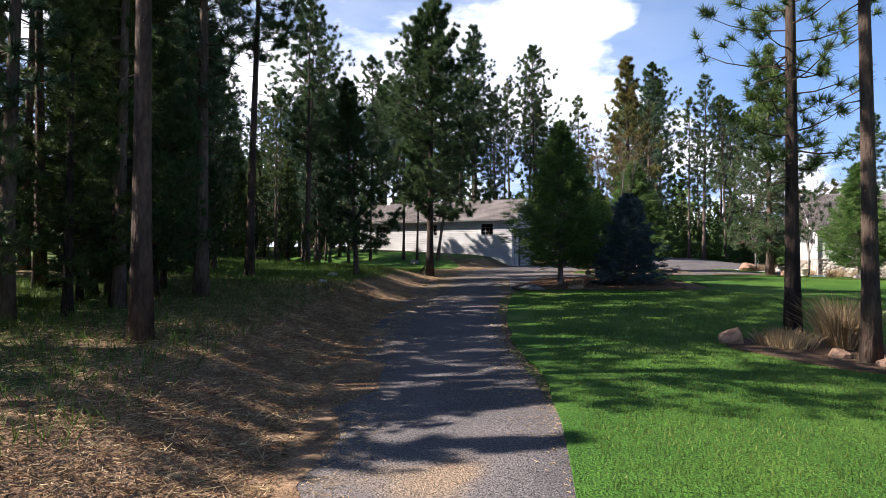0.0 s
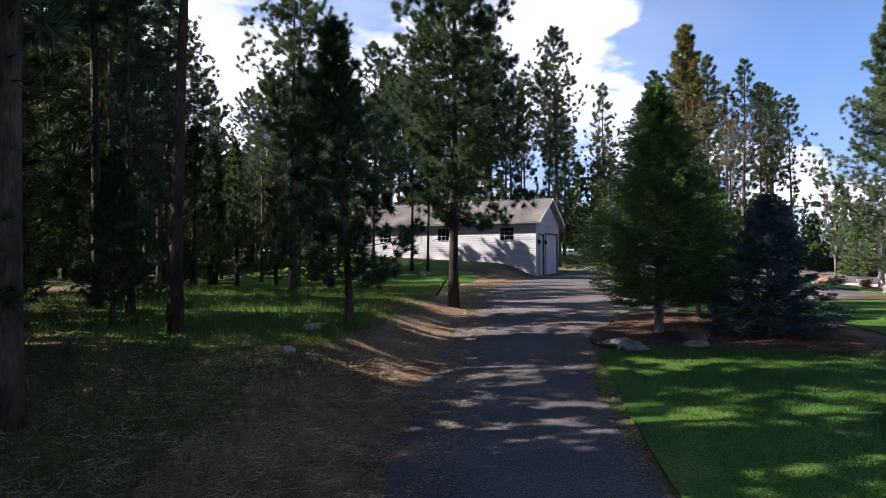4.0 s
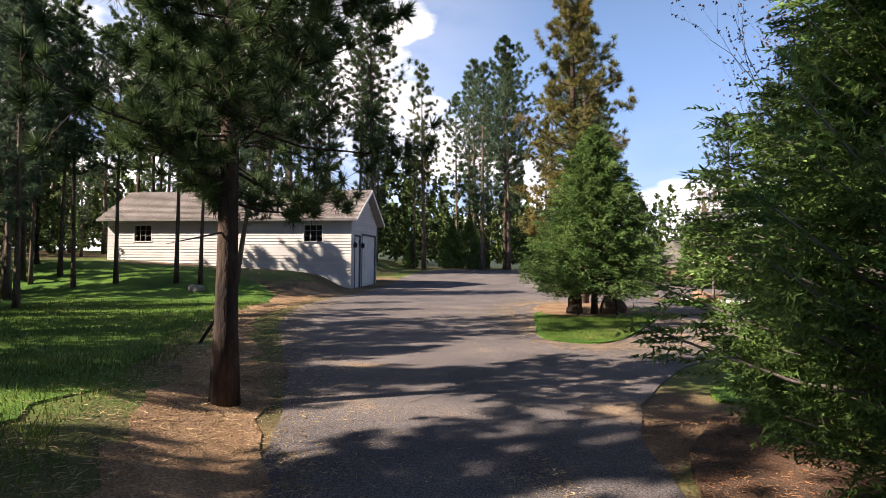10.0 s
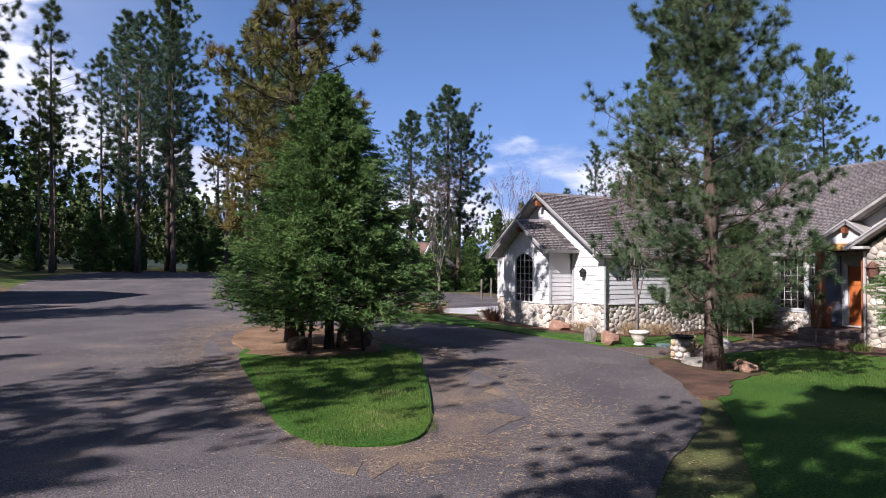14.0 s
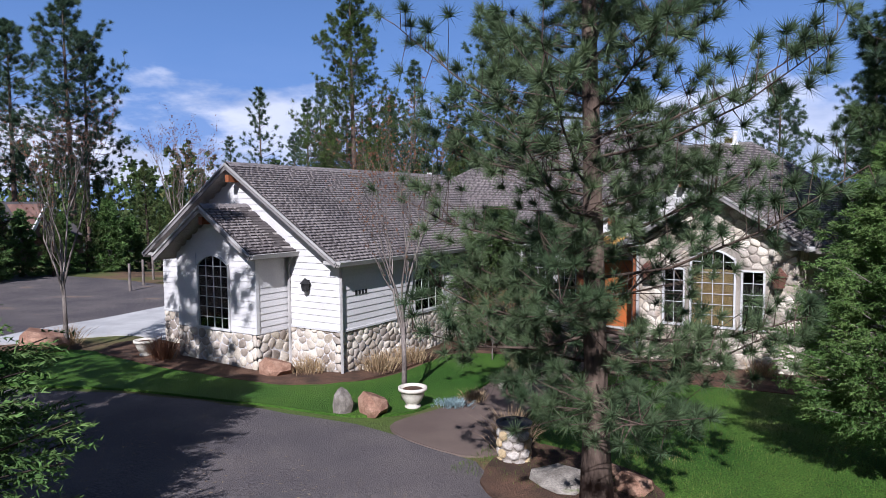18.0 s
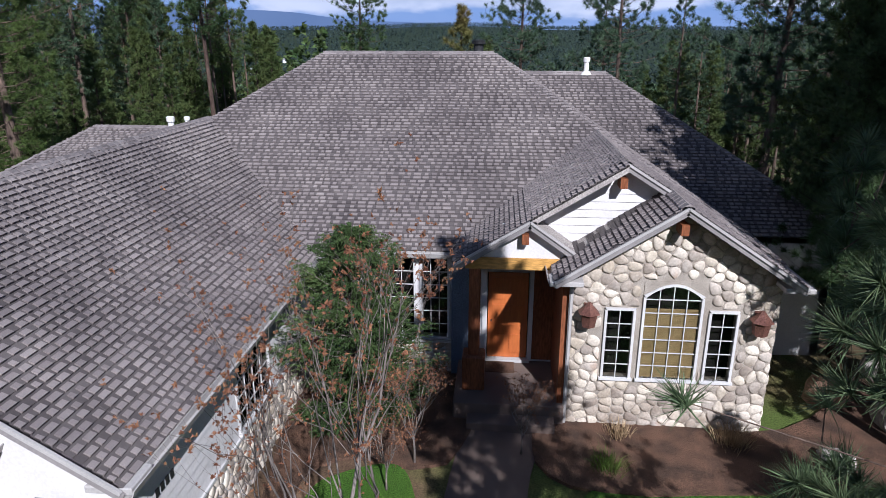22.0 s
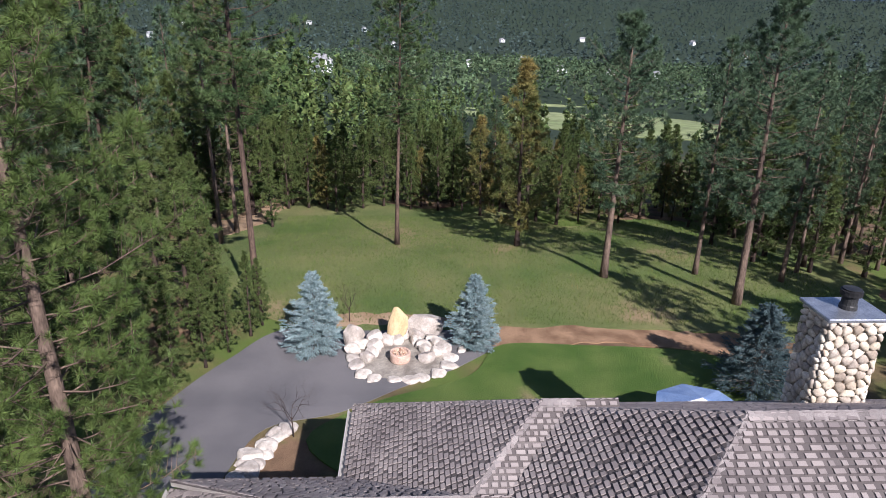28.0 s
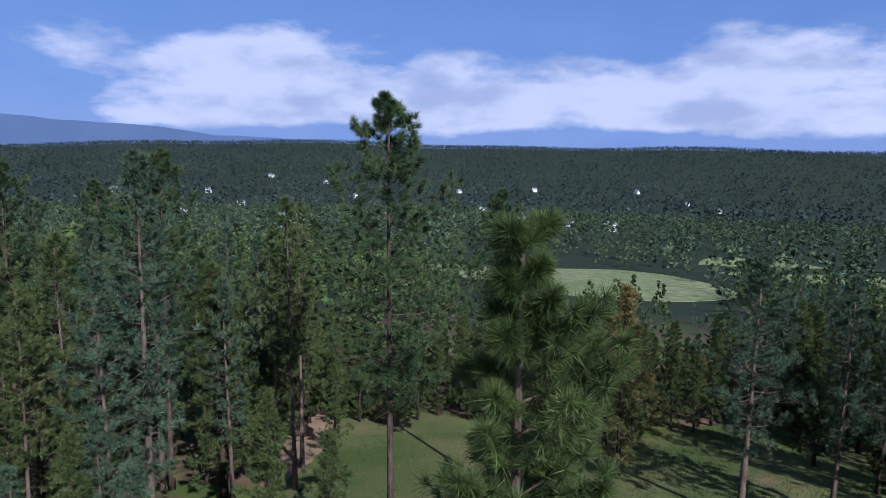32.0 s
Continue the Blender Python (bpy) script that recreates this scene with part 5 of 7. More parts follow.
ridge_cap((7.5, 50.1, 6.32), (9.06, 50.1, 6.32), (0, -1, -0.66), (0, 1, -0.66), HOUSE)
ridge_cap((14.7, 39.05, 6.68), (16.3, 39.05, 6.68), (0, -1, -P), (0, 1, -P), HOUSE)
ridge_cap((15.92, 40.0, 7.27), (20.2, 40.0, 7.27), (0, -1, -0.62), (0, 1, -0.62), HOUSE)

# solid decks under the shingles
for poly, fz, down, p in ROOFS:
    n = len(poly)
    top, low = [(x, y, fz(x, y) - 0.012) for x, y in poly], [(x, y, fz(x, y) - 0.15) for x, y in poly]
    faces = [tuple(range(n)), tuple(range(n, 2 * n))[::-1]] + [(k + n, (k + 1) % n + n, (k + 1) % n, k) for k in range(n)]
    link("roof", top + low, faces, M["soffit"], HOUSE)


# ---- walls: a face maps run, height and depth to the place ----
def face(x0, y0, x1, y1, frame_m=ONE):
    a, b = Vector((x0, y0, 0)), Vector((x1, y1, 0))
    way = (b - a).normalized()
    out = Vector((way.y, -way.x, 0))

    def at(s, z, d=0.0):
        return frame_m @ (a + way * s + out * d + Vector((0, 0, z)))

    return at, (b - a).length


def slab(name, at, poly, d0, d1, material, parent, label=""):
    """A flat piece on a face with the given outline (run, height) from depth d0 to d1."""
    n = len(poly)
    verts = [at(s, z, d1) for s, z in poly] + [at(s, z, d0) for s, z in poly]
    faces = [tuple(range(n)), tuple(range(n, 2 * n))[::-1]] + [(k + n, (k + 1) % n + n, (k + 1) % n, k) for k in range(n)]
    return link(name, verts, faces, material, parent, label)


def rect(s0, z0, s1, z1):
    return [(s0, z0), (s1, z0), (s1, z1), (s0, z1)]


def wall_body(at, ln, z0, z1, parent, openings=(), gable=None, thick=0.18, material=None):
    """A wall with thickness, cut round its openings, gable as (run, height) of its peak."""
    w = empty("wall")
    w.parent = parent
    cuts = sorted({0.0, ln, *[o[0] for o in openings], *[o[1] for o in openings]})
    m = material or M["siding"]
    for a, b in zip(cuts, cuts[1:]):
        spans, lo = [], z0
        for o in sorted((o for o in openings if o[0] <= a + 1e-6 and o[1] >= b - 1e-6), key=lambda o: o[2]):
            spans.append((lo, o[2]))
            lo = o[3]
        spans.append((lo, z1))
        for lo, hi in spans:
            if hi - lo > 0.01:
                slab("panel", at, rect(a, lo, b, hi), -thick, 0.0, m, w)
    if gable:
        slab("gable_panel", at, [(0, z1), (ln, z1), gable], -thick, 0.0, m, w)
    return w


def lap_siding(at, ln, z0, z1, wall_ob, openings=(), gable=None, step=0.17, s_lo=0.0, proud=0.026, material=None):
    """Lapped boards, each a wedge, cut short at openings and under the rake."""
    z = z0
    top = gable[1] if gable else z1
    while z < top - 0.03:
        h = min(step, top - z)
        mid = z + h / 2
        a, b = s_lo, ln
        if gable and mid > z1:
            f = (mid - z1) / (gable[1] - z1)
            a, b = s_lo + (gable[0] - s_lo) * f, ln + (gable[0] - ln) * f
        runs = [(a, b)]
        for o in openings:
            if o[2] - 0.02 < mid < o[3] + 0.02:
                runs = [q for r in runs for q in (((r[0], min(r[1], o[0])), (max(r[0], o[1]), r[1])) if o[0] < r[1] and o[1] > r[0] else (r,)) if q[1] - q[0] > 0.03]
        for a, b in runs:
            vs = [at(a, z, 0), at(b, z, 0), at(b, z, proud), at(a, z, proud), at(a, z + h, 0), at(b, z + h, 0), at(b, z + h, 0.007), at(a, z + h, 0.007)]
            link("siding_board", vs, [(3, 2, 6, 7), (0, 1, 2, 3)[::-1], (0, 3, 7, 4), (1, 5, 6, 2), (4, 7, 6, 5)], material or M["siding"], wall_ob)
        z += step


STONES = [0]


def stone_veneer(at, outline_sz, wall_ob, openings=(), size=0.195, seed=1, proud=0.034):
    """River stones laid in mortar: uneven rounded cells, each domed out of the wall."""
    rng = random.Random(seed)
    ss, zs = [p[0] for p in outline_sz], [p[1] for p in outline_sz]
    pts, tries = [], 0
    area = (max(ss) - min(ss)) * (max(zs) - min(zs))
    while tries < area / size / size * 40:
        tries += 1
        q = (rng.uniform(min(ss), max(ss)), rng.uniform(min(zs), max(zs)))
        if all(((q[0] - r[0]) / 1.25) ** 2 + ((q[1] - r[1]) * 1.1) ** 2 > (size * 0.80) ** 2 for r in pts):
            pts.append(q)
    sides = list(zip(outline_sz, outline_sz[1:] + outline_sz[:1]))
    rest_v, rest_f = [], []
    for q in pts:
        if any(o[0] < q[0] < o[1] and o[2] < q[1] < o[3] for o in openings):
            continue
        cell = rect(q[0] - size * 1.2, q[1] - size * 0.95, q[0] + size * 1.2, q[1] + size * 0.95)
        for r in pts:
            if r is not q and abs(r[0] - q[0]) < size * 2.6 and abs(r[1] - q[1]) < size * 2.6:
                mx, mz, dx, dz = (q[0] + r[0]) / 2, (q[1] + r[1]) / 2, q[0] - r[0], q[1] - r[1]
                ln = math.hypot(dx, dz)
                cell = clip(cell, lambda p: ((p[0] - mx) * dx + (p[1] - mz) * dz) / ln - 0.008)
        for a, b in sides:
            cell = clip(cell, lambda p: (b[0] - a[0]) * (p[1] - a[1]) - (b[1] - a[1]) * (p[0] - a[0]))
        for o in openings:
            gaps = [(o[0] - q[0], lambda p: o[0] - p[0]), (q[0] - o[1], lambda p: p[0] - o[1]), (o[2] - q[1], lambda p: o[2] - p[1]), (q[1] - o[3], lambda p: p[1] - o[3])]
            cell = clip(cell, max(gaps, key=lambda g: g[0])[1])
        if len(cell) < 3:
            continue
        ring = []
        for a, b in zip(cell, cell[1:] + cell[:1]):
            ring += [(a[0] * 0.72 + b[0] * 0.28, a[1] * 0.72 + b[1] * 0.28), (a[0] * 0.28 + b[0] * 0.72, a[1] * 0.28 + b[1] * 0.72)]
        cs, cz = sum(p[0] for p in ring) / len(ring), sum(p[1] for p in ring) / len(ring)
        h = proud * rng.uniform(0.7, 1.25)
        n, vs, fs = len(ring), [], []
        tilt_s, tilt_z = rng.uniform(-0.12, 0.12), rng.uniform(-0.12, 0.12)
        for k, d in ((1.0, 0.0), (0.93, 0.55 * h), (0.70, 0.93 * h)):
            for p in ring:
                s, z = cs + (p[0] - cs) * k, cz + (p[1] - cz) * k
                vs.append(at(s, z, d + (tilt_s * (s - cs) + tilt_z * (z - cz)) * (d > 0)))
        vs.append(at(cs, cz, h))
        for j in (0, 1):
            for i in range(n):
                fs.append((j * n + i, j * n + (i + 1) % n, (j + 1) * n + (i + 1) % n, (j + 1) * n + i))
        fs += [(2 * n + i, 2 * n + (i + 1) % n, 3 * n) for i in range(n)]
        if STONES[0] < 620:
            STONES[0] += 1
            link("stone", vs, fs, M["stone_one"], wall_ob, smooth=True)
        else:
            o = len(rest_v)
            rest_v += vs
            rest_f += [tuple(i + o for i in f) for f in fs]
    if rest_v:
        link("stone_field", rest_v, rest_f, M["stone"], wall_ob, smooth=True)["kind"] = "stuff"


def window(at, s0, z0, s1, z1, cols, rows, parent, arch=0.0, blind=0.0, trim=0.05, material=None, deep=0.35):
    """A framed window with muntins, glass and a shallow box painted dark as the room behind; arch is the rise of its
    head.
    """
    m = material or M["trim"]
    w = empty("window")
    w.parent = parent
    steps = 9 if arch else 1

    def head(s, grow=0.0):
        f = (s - s0) / (s1 - s0) * 2 - 1
        return z1 + grow + arch * (1 - f * f)

    top_in = [(s1 + (s0 - s1) * k / steps, head(s1 + (s0 - s1) * k / steps)) for k in range(steps + 1)]
    top_out = [(s + (trim if k == 0 else -trim if k == steps else 0), z + trim) for k, (s, z) in enumerate(top_in)]
    for nm, poly in (("frame_side", rect(s0 - trim, z0, s0, z1)), ("frame_side", rect(s1, z0, s1 + trim, z1))):
        slab(nm, at, poly, -0.05, 0.045, m, w)
    slab("sill", at, rect(s0 - trim - 0.03, z0 - trim, s1 + trim + 0.03, z0), -0.05, 0.075, m, w)
    n = len(top_in)
    vs = [at(s, z, d) for d in (0.045, -0.05) for s, z in top_in] + [at(s, z, d) for d in (0.045, -0.05) for s, z in top_out]
    fs = []
    for k in range(n - 1):
        a, b, c, d = k, k + n, k + 2 * n, k + 3 * n
        fs += [(a, c, c + 1, a + 1), (b, b + 1, d + 1, d), (a, a + 1, b + 1, b), (c, d, d + 1, c + 1)]
    fs += [(0, n, 3 * n, 2 * n), (n - 1, 3 * n - 1, 4 * n - 1, 2 * n - 1)]
    link("frame_head", vs, fs, m, w)
    if arch:
        for k in range(n - 1):
            (sa, za), (sb, zb) = top_out[k], top_out[k + 1]
            slab("spandrel", at, [(sb, zb), (sa, za), (sa, z1 + arch + trim + 0.05), (sb, z1 + arch + trim + 0.05)], -0.03, 0.018 + 0.001 * (k % 2), M["mortar" if blind else "siding"], w)
    bar = 0.008
    for c in range(1, cols):
        s = s0 + (s1 - s0) * c / cols
        slab("muntin", at, rect(s - bar, z0, s + bar, head(s)), -0.012, 0.012, m, w)
    hi = z1 + arch
    for r in range(1, rows):
        z = z0 + (hi - z0) * r / rows
        a, b = s0, s1
        if z > z1 and arch:
            f = math.sqrt(max(0.0, 1 - (z - z1) / arch))
            a, b = (s0 + s1) / 2 - f * (s1 - s0) / 2, (s0 + s1) / 2 + f * (s1 - s0) / 2
        slab("muntin", at, rect(a, z - bar, b, z + bar), -0.010, 0.010, m, w)
    slab("pane", at, [(s0, z0), (s1, z0)] + top_in, -0.006, -0.002, M["glass"], w)
    # the room's darkness is put into the colour of this shallow box
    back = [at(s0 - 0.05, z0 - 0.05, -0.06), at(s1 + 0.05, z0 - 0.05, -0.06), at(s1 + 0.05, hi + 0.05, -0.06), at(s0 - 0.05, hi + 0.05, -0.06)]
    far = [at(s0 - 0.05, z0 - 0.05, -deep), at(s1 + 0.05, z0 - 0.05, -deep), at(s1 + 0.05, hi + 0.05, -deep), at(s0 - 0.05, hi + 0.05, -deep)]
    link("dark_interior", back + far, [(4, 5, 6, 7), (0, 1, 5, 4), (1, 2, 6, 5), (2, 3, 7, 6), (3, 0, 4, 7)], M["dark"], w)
    if blind:
        z, b = z0 + 0.02, empty("blind")
        b.parent = w
        while z < z0 + (hi - z0) * blind:
            vs = [at(s0 + 0.02, z, -0.022), at(s1 - 0.02, z, -0.022), at(s1 - 0.02, z + 0.045, -0.04), at(s0 + 0.02, z + 0.045, -0.04)]
            link("blind_slat", vs + [v + Vector((0, 0, 0.004)) for v in vs], [(0, 1, 2, 3), (7, 6, 5, 4), (0, 4, 5, 1)], M["blind"], b)
            z += 0.05
    return w


def bar(name, a, b, wide, high, material, parent, label="", up=(0, 0, 1)):
    """A straight board from a to b."""
    a, b = Vector(a), Vector(b)
    way = (b - a).normalized()
    side = way.cross(Vector(up)).normalized()
    top = side.cross(way)
    vs = [p + side * i * wide / 2 + top * j * high / 2 for p in (a, b) for i, j in ((-1, -1), (1, -1), (1, 1), (-1, 1))]
    return link(name, vs, [(3, 2, 1, 0), (4, 5, 6, 7), (0, 1, 5, 4), (1, 2, 6, 5), (2, 3, 7, 6), (3, 0, 4, 7)], material, parent, label)


def gutter(a, b, out, parent):
    """A trough with a rolled lip along an eave."""
    a, b, o = Vector(a), Vector(b), Vector(out)
    prof = [(0.0, 0.0), (0.0, -0.11), (0.09, -0.11), (0.125, -0.02), (0.135, 0.0), (0.125, 0.008), (0.11, -0.015), (0.085, -0.095), (0.012, -0.095), (0.012, 0.0)]
    vs = [p + o * d + Vector((0, 0, z)) for p in (a, b) for d, z in prof]
    n = len(prof)
    fs = [(k, (k + 1) % n, n + (k + 1) % n, n + k) for k in range(n)] + [tuple(range(n)), tuple(range(n, 2 * n))[::-1]]
    return link("gutter", vs, fs, M["gutter"], parent)


def rake(apex, end, parent, depth=0.15, front=-0.02):
    """A fascia board with a drip edge under a sloping roof edge that faces -x."""
    a, e = Vector(apex), Vector(end)
    bar("rake_board", a + Vector((front, 0, -0.10)), e + Vector((front, 0, -0.10)), 0.035, depth * 0.8, M["rake"], parent, up=(0, 0, 1))
    bar("rake_trim", a + Vector((front - 0.03, 0, -0.03)), e + Vector((front - 0.03, 0, -0.03)), 0.04, 0.05, M["gutter"], parent)


def downspout(points, parent):
    link("downspout", *tube(points, [0.042] * len(points), 6), M["gutter"], parent)


# garage wing, front and side
at, ln = face(9.07, 54.05, 9.07, 46.75)
W = wall_body(at, ln, 1.4, 4.95, HOUSE, gable=(3.65, 7.25))
lap_siding(at, ln, 3.10, 4.95, W, [(2.2, 5.5, 1.0, 6.2)], gable=(3.65, 7.25))
stone_veneer(at, rect(5.45, 1.55, ln, 3.08), W, size=0.23, seed=2)
stone_veneer(at, rect(0, 1.55, 2.3, 3.08), W, size=0.23, seed=12)
slab("water_table", at, rect(0, 3.06, ln, 3.11), 0, 0.06, M["trim"], W)
at, ln = face(9.07, 46.75, 17.0, 46.75)
op = [(3.25, 4.75, 3.15, 4.35)]
W = wall_body(at, ln, 1.4, 4.9, HOUSE, op)
lap_siding(at, ln, 3.10, 4.9, W, [(3.15, 4.85, 3.05, 4.45)])
stone_veneer(at, rect(0, 1.55, 7.9, 3.06), W, size=0.2, seed=3)
slab("water_table", at, rect(0, 3.05, ln, 3.10), 0, 0.06, M["trim"], W)
window(at, 3.25, 3.15, 4.75, 4.35, 4, 4, HOUSE)
for k in range(4):
    slab("number_bar", at, rect(0.55 + 0.13 * k, 3.95, 0.63 + 0.13 * k, 4.07), 0.024, 0.035, M["black"], W)
for s in (0.0,):
    slab("corner_board", at, rect(-0.03, 3.1, 0.09, 4.95), 0, 0.04, M["trim"], W)
# bay
at, ln = face(7.95, 51.75, 7.95, 48.6)
op = [(0.90, 2.15, 3.05, 5.0)]
W = wall_body(at, ln, 1.4, 5.0, HOUSE, [(0.90, 2.15, 3.05, 5.0)], gable=(1.65, 6.1))
lap_siding(at, ln, 3.0, 5.0, W, [(0.82, 2.22, 2.9, 5.06)], gable=(1.65, 6.1))
stone_veneer(at, rect(0, 1.55, ln, 2.98), W, size=0.25, seed=4)
window(at, 0.92, 3.05, 2.13, 4.72, 4, 7, HOUSE, arch=0.25)
at, ln = face(7.95, 48.6, 9.07, 48.6)
W = wall_body(at, ln, 1.4, 5.0, HOUSE)
lap_siding(at, ln, 3.0, 5.0, W)
stone_veneer(at, rect(0, 1.55, ln, 2.98), W, size=0.24, seed=5)
slab("corner_board", at, rect(-0.02, 3.0, 0.08, 5.0), 0, 0.04, M["trim"], W)
at, ln = face(9.07, 51.75, 7.95, 51.75)
W = wall_body(at, ln, 1.4, 5.0, HOUSE)
# wall with the tall windows and the door
at, ln = face(17.0, 46.75, 17.0, 41.0)
op = [(0.45, 1.05, 2.85, 4.78), (1.27, 2.40, 2.85, 4.78), (2.60, 3.18, 2.85, 4.78), (4.10, 5.05, 2.35, 4.5)]
W = wall_body(at, ln, 1.4, 5.05, HOUSE, op)
lap_siding(at, 4.0, 2.35, 5.05, W, [(0, 3.75, 2.0, 5.2)], s_lo=3.3)
stone_veneer(at, rect(0, 1.55, 3.3, 2.72), W, size=0.22, seed=6)
slab("water_table", at, rect(0, 2.70, 3.3, 2.76), 0, 0.06, M["trim"], W)
for (s0, s1, z0, z1), c in zip(op[:3], (2, 4, 3)):
    window(at, s0, z0, s1, z1, c, 6, HOUSE)
# siding in shade: its blue-grey tone is painted onto this added panel
slab("pilaster", at, rect(3.28, 1.5, 3.85, 5.0), 0, 0.10, M["siding_shade"], W, "siding panel with its blue-grey shade painted in")
D = slab("front_door", at, rect(4.12, 2.37, 5.03, 4.48), -0.06, -0.01, M["door"], HOUSE, "orange-stained panelled wooden front door")
for z0, z1 in ((2.5, 2.95), (3.08, 3.7), (3.83, 4.36)):
    for s0, s1 in ((4.22, 4.53), (4.62, 4.93)):
        slab("door_panel", at, rect(s0, z0, s1, z1), -0.01, 0.008, M["door"], D)
link("door_knob", [at(4.2, 3.3, 0.0) + Vector(v) * 0.035 for v in ((0, 0, 1), (0, 0, -1), (-1, 0, 0), (0, 1, 0), (0, -1, 0), (0.4, 0, 0))], [(0, 2, 3), (0, 4, 2), (1, 3, 2), (1, 2, 4), (0, 3, 5), (0, 5, 4), (1, 5, 3), (1, 4, 5)], M["copper"], D)
for s0, s1 in ((3.98, 4.1), (5.05, 5.15)):
    slab("door_casing", at, rect(s0, 2.35, s1, 4.6), -0.02, 0.05, M["trim"], HOUSE)
slab("door_side_panel", at, rect(5.15, 2.35, 5.74, 5.05), 0.0, 0.03, M["timber"], HOUSE, "dark red timber panel")
slab("threshold", at, rect(4.0, 2.30, 5.1, 2.36), -0.02, 0.14, M["concrete"], HOUSE)
# porch
box("porch_floor", (15.0, 41.0, 1.6), (17.0, 43.3, 2.3), M["path"], HOUSE, bevel=0.02)
box("porch_step", (14.6, 41.2, 1.6), (14.99, 43.0, 2.08), M["path"], HOUSE, bevel=0.02)
bar("porch_beam", (15.72, 41.0, 5.18), (15.72, 43.1, 5.18), 0.22, 0.24, M["beam"], HOUSE, "golden timber lintel")
box("porch_post", (15.62, 42.78, 2.3), (15.86, 43.02, 5.06), M["timber"], HOUSE, "dark red timber post", bevel=0.02)
box("post_base", (15.5, 42.66, 2.3), (15.98, 43.14, 3.1), M["timber"], HOUSE, bevel=0.03)
tagged(link("doormat", [(16.35, 42.0, 2.304), (16.9, 42.0, 2.304), (16.9, 42.85, 2.304), (16.35, 42.85, 2.304), (16.35, 42.0, 2.32), (16.9, 42.0, 2.32), (16.9, 42.85, 2.32), (16.35, 42.85, 2.32)], [(4, 5, 6, 7), (0, 1, 5, 4), (1, 2, 6, 5), (2, 3, 7, 6), (3, 0, 4, 7)], M["mulch"]), "brown coir doormat before the front door", "doormat")
# the pediment over the porch, its front facing the drive
at, ln = face(15.66, 43.05, 15.66, 40.95)
slab("porch_pediment", at, [(0.0, 5.30), (2.1, 5.30), (1.25, 6.02)], -0.1, 0.0, M["siding"], HOUSE)
# entry gable front
at, ln = face(16.25, 42.4, 16.25, 37.6)
W = wall_body(at, ln, 5.3, 5.75, HOUSE, gable=(2.4, 7.1))
lap_siding(at, ln, 5.35, 5.75, W, gable=(2.4, 7.1))
# stone gable
at, ln = face(15.15, 40.95, 15.15, 37.0)
op = [(0.68, 1.22, 2.97, 4.45), (1.40, 2.50, 2.97, 5.0), (2.68, 3.20, 2.97, 4.45)]
W = wall_body(at, ln, 1.4, 5.12, HOUSE, op, gable=(1.92, 6.42), material=M["mortar"])
stone_veneer(at, [(0, 1.6), (ln, 1.6), (ln, 5.15), (1.92, 6.45), (0, 5.15)], W, [(0.60, 1.30, 2.88, 4.53), (1.32, 2.58, 2.88, 5.12), (2.60, 3.28, 2.88, 4.53)], size=0.215, seed=7)
window(at, 0.70, 2.97, 1.20, 4.45, 2, 5, HOUSE)
window(at, 1.42, 2.97, 2.48, 4.74, 4, 7, HOUSE, arch=0.24, blind=0.74)
window(at, 2.70, 2.97, 3.18, 4.45, 2, 5, HOUSE)
at, ln = face(17.0, 40.97, 15.15, 40.97)
at2, ln2 = face(15.16, 37.0, 18.6, 37.0)
for a2, l2, sd in ((at2, ln2, 8),):
    W = wall_body(a2, l2, 1.2, 5.1, HOUSE, material=M["mortar"])
    stone_veneer(a2, rect(0, 1.5, l2, 5.05), W, size=0.27, seed=sd)
W = wall_body(face(15.16, 40.96, 17.0, 40.96)[0], 1.84, 1.4, 5.1, HOUSE, material=M["timber"])
W.name = "porch_side_wall"
# left wing front and the remaining outer walls
at, ln = face(20.5, 58.3, 20.5, 54.1)
W = wall_body(at, ln, 1.0, 4.8, HOUSE, [(0.9, 2.3, 3.2, 4.4)])
lap_siding(at, ln, 1.1, 4.8, W, [(0.82, 2.38, 3.1, 4.5)])
window(at, 0.9, 3.2, 2.3, 4.4, 4, 4, HOUSE)
for a, b in (((20.5, 54.0), (9.07, 54.0)), ((26.0, 58.3), (20.5, 58.3)), ((26.0, 54.4), (26.0, 58.3)), ((28.7, 54.4), (26.0, 54.4)), ((28.9, 36.9), (28.9, 54.4)), ((18.6, 34.4), (28.9, 34.4)), ((18.6, 37.0), (18.6, 34.4)), ((28.9, 34.4), (28.9, 36.9))):
    f, l2 = face(*a, *b)
    wall_body(f, l2, -1.0, 5.0, HOUSE)
# trims
rake((8.62, 50.4, 7.47), (8.62, 46.45, 4.90), HOUSE)
rake((8.62, 50.4, 7.47), (8.62, 54.35, 4.90), HOUSE)
rake((7.5, 50.1, 6.32), (7.5, 48.25, 5.10), HOUSE, 0.18)
rake((7.5, 50.1, 6.32), (7.5, 52.15, 4.97), HOUSE, 0.18)
rake((14.7, 39.05, 6.68), (14.7, 41.35, 5.185), HOUSE)
rake((14.7, 39.05, 6.68), (14.7, 36.75, 5.185), HOUSE)
rake((15.92, 40.0, 7.27), (15.92, 41.82, 6.14), HOUSE)
rake((15.92, 40.0, 7.27), (15.92, 37.4, 5.66), HOUSE)
rake((15.5, 41.82, 6.14), (15.5, 43.35, 5.19), HOUSE, 0.18)
rake((15.5, 41.82, 6.14), (15.5, 40.9, 5.50), HOUSE, 0.18)
gutter((8.62, 46.45, 4.88), (16.8, 46.45, 4.88), (0, -1, 0), HOUSE)
gutter((16.77, 46.4, 5.0), (16.77, 43.35, 5.0), (-1, 0, 0), HOUSE)
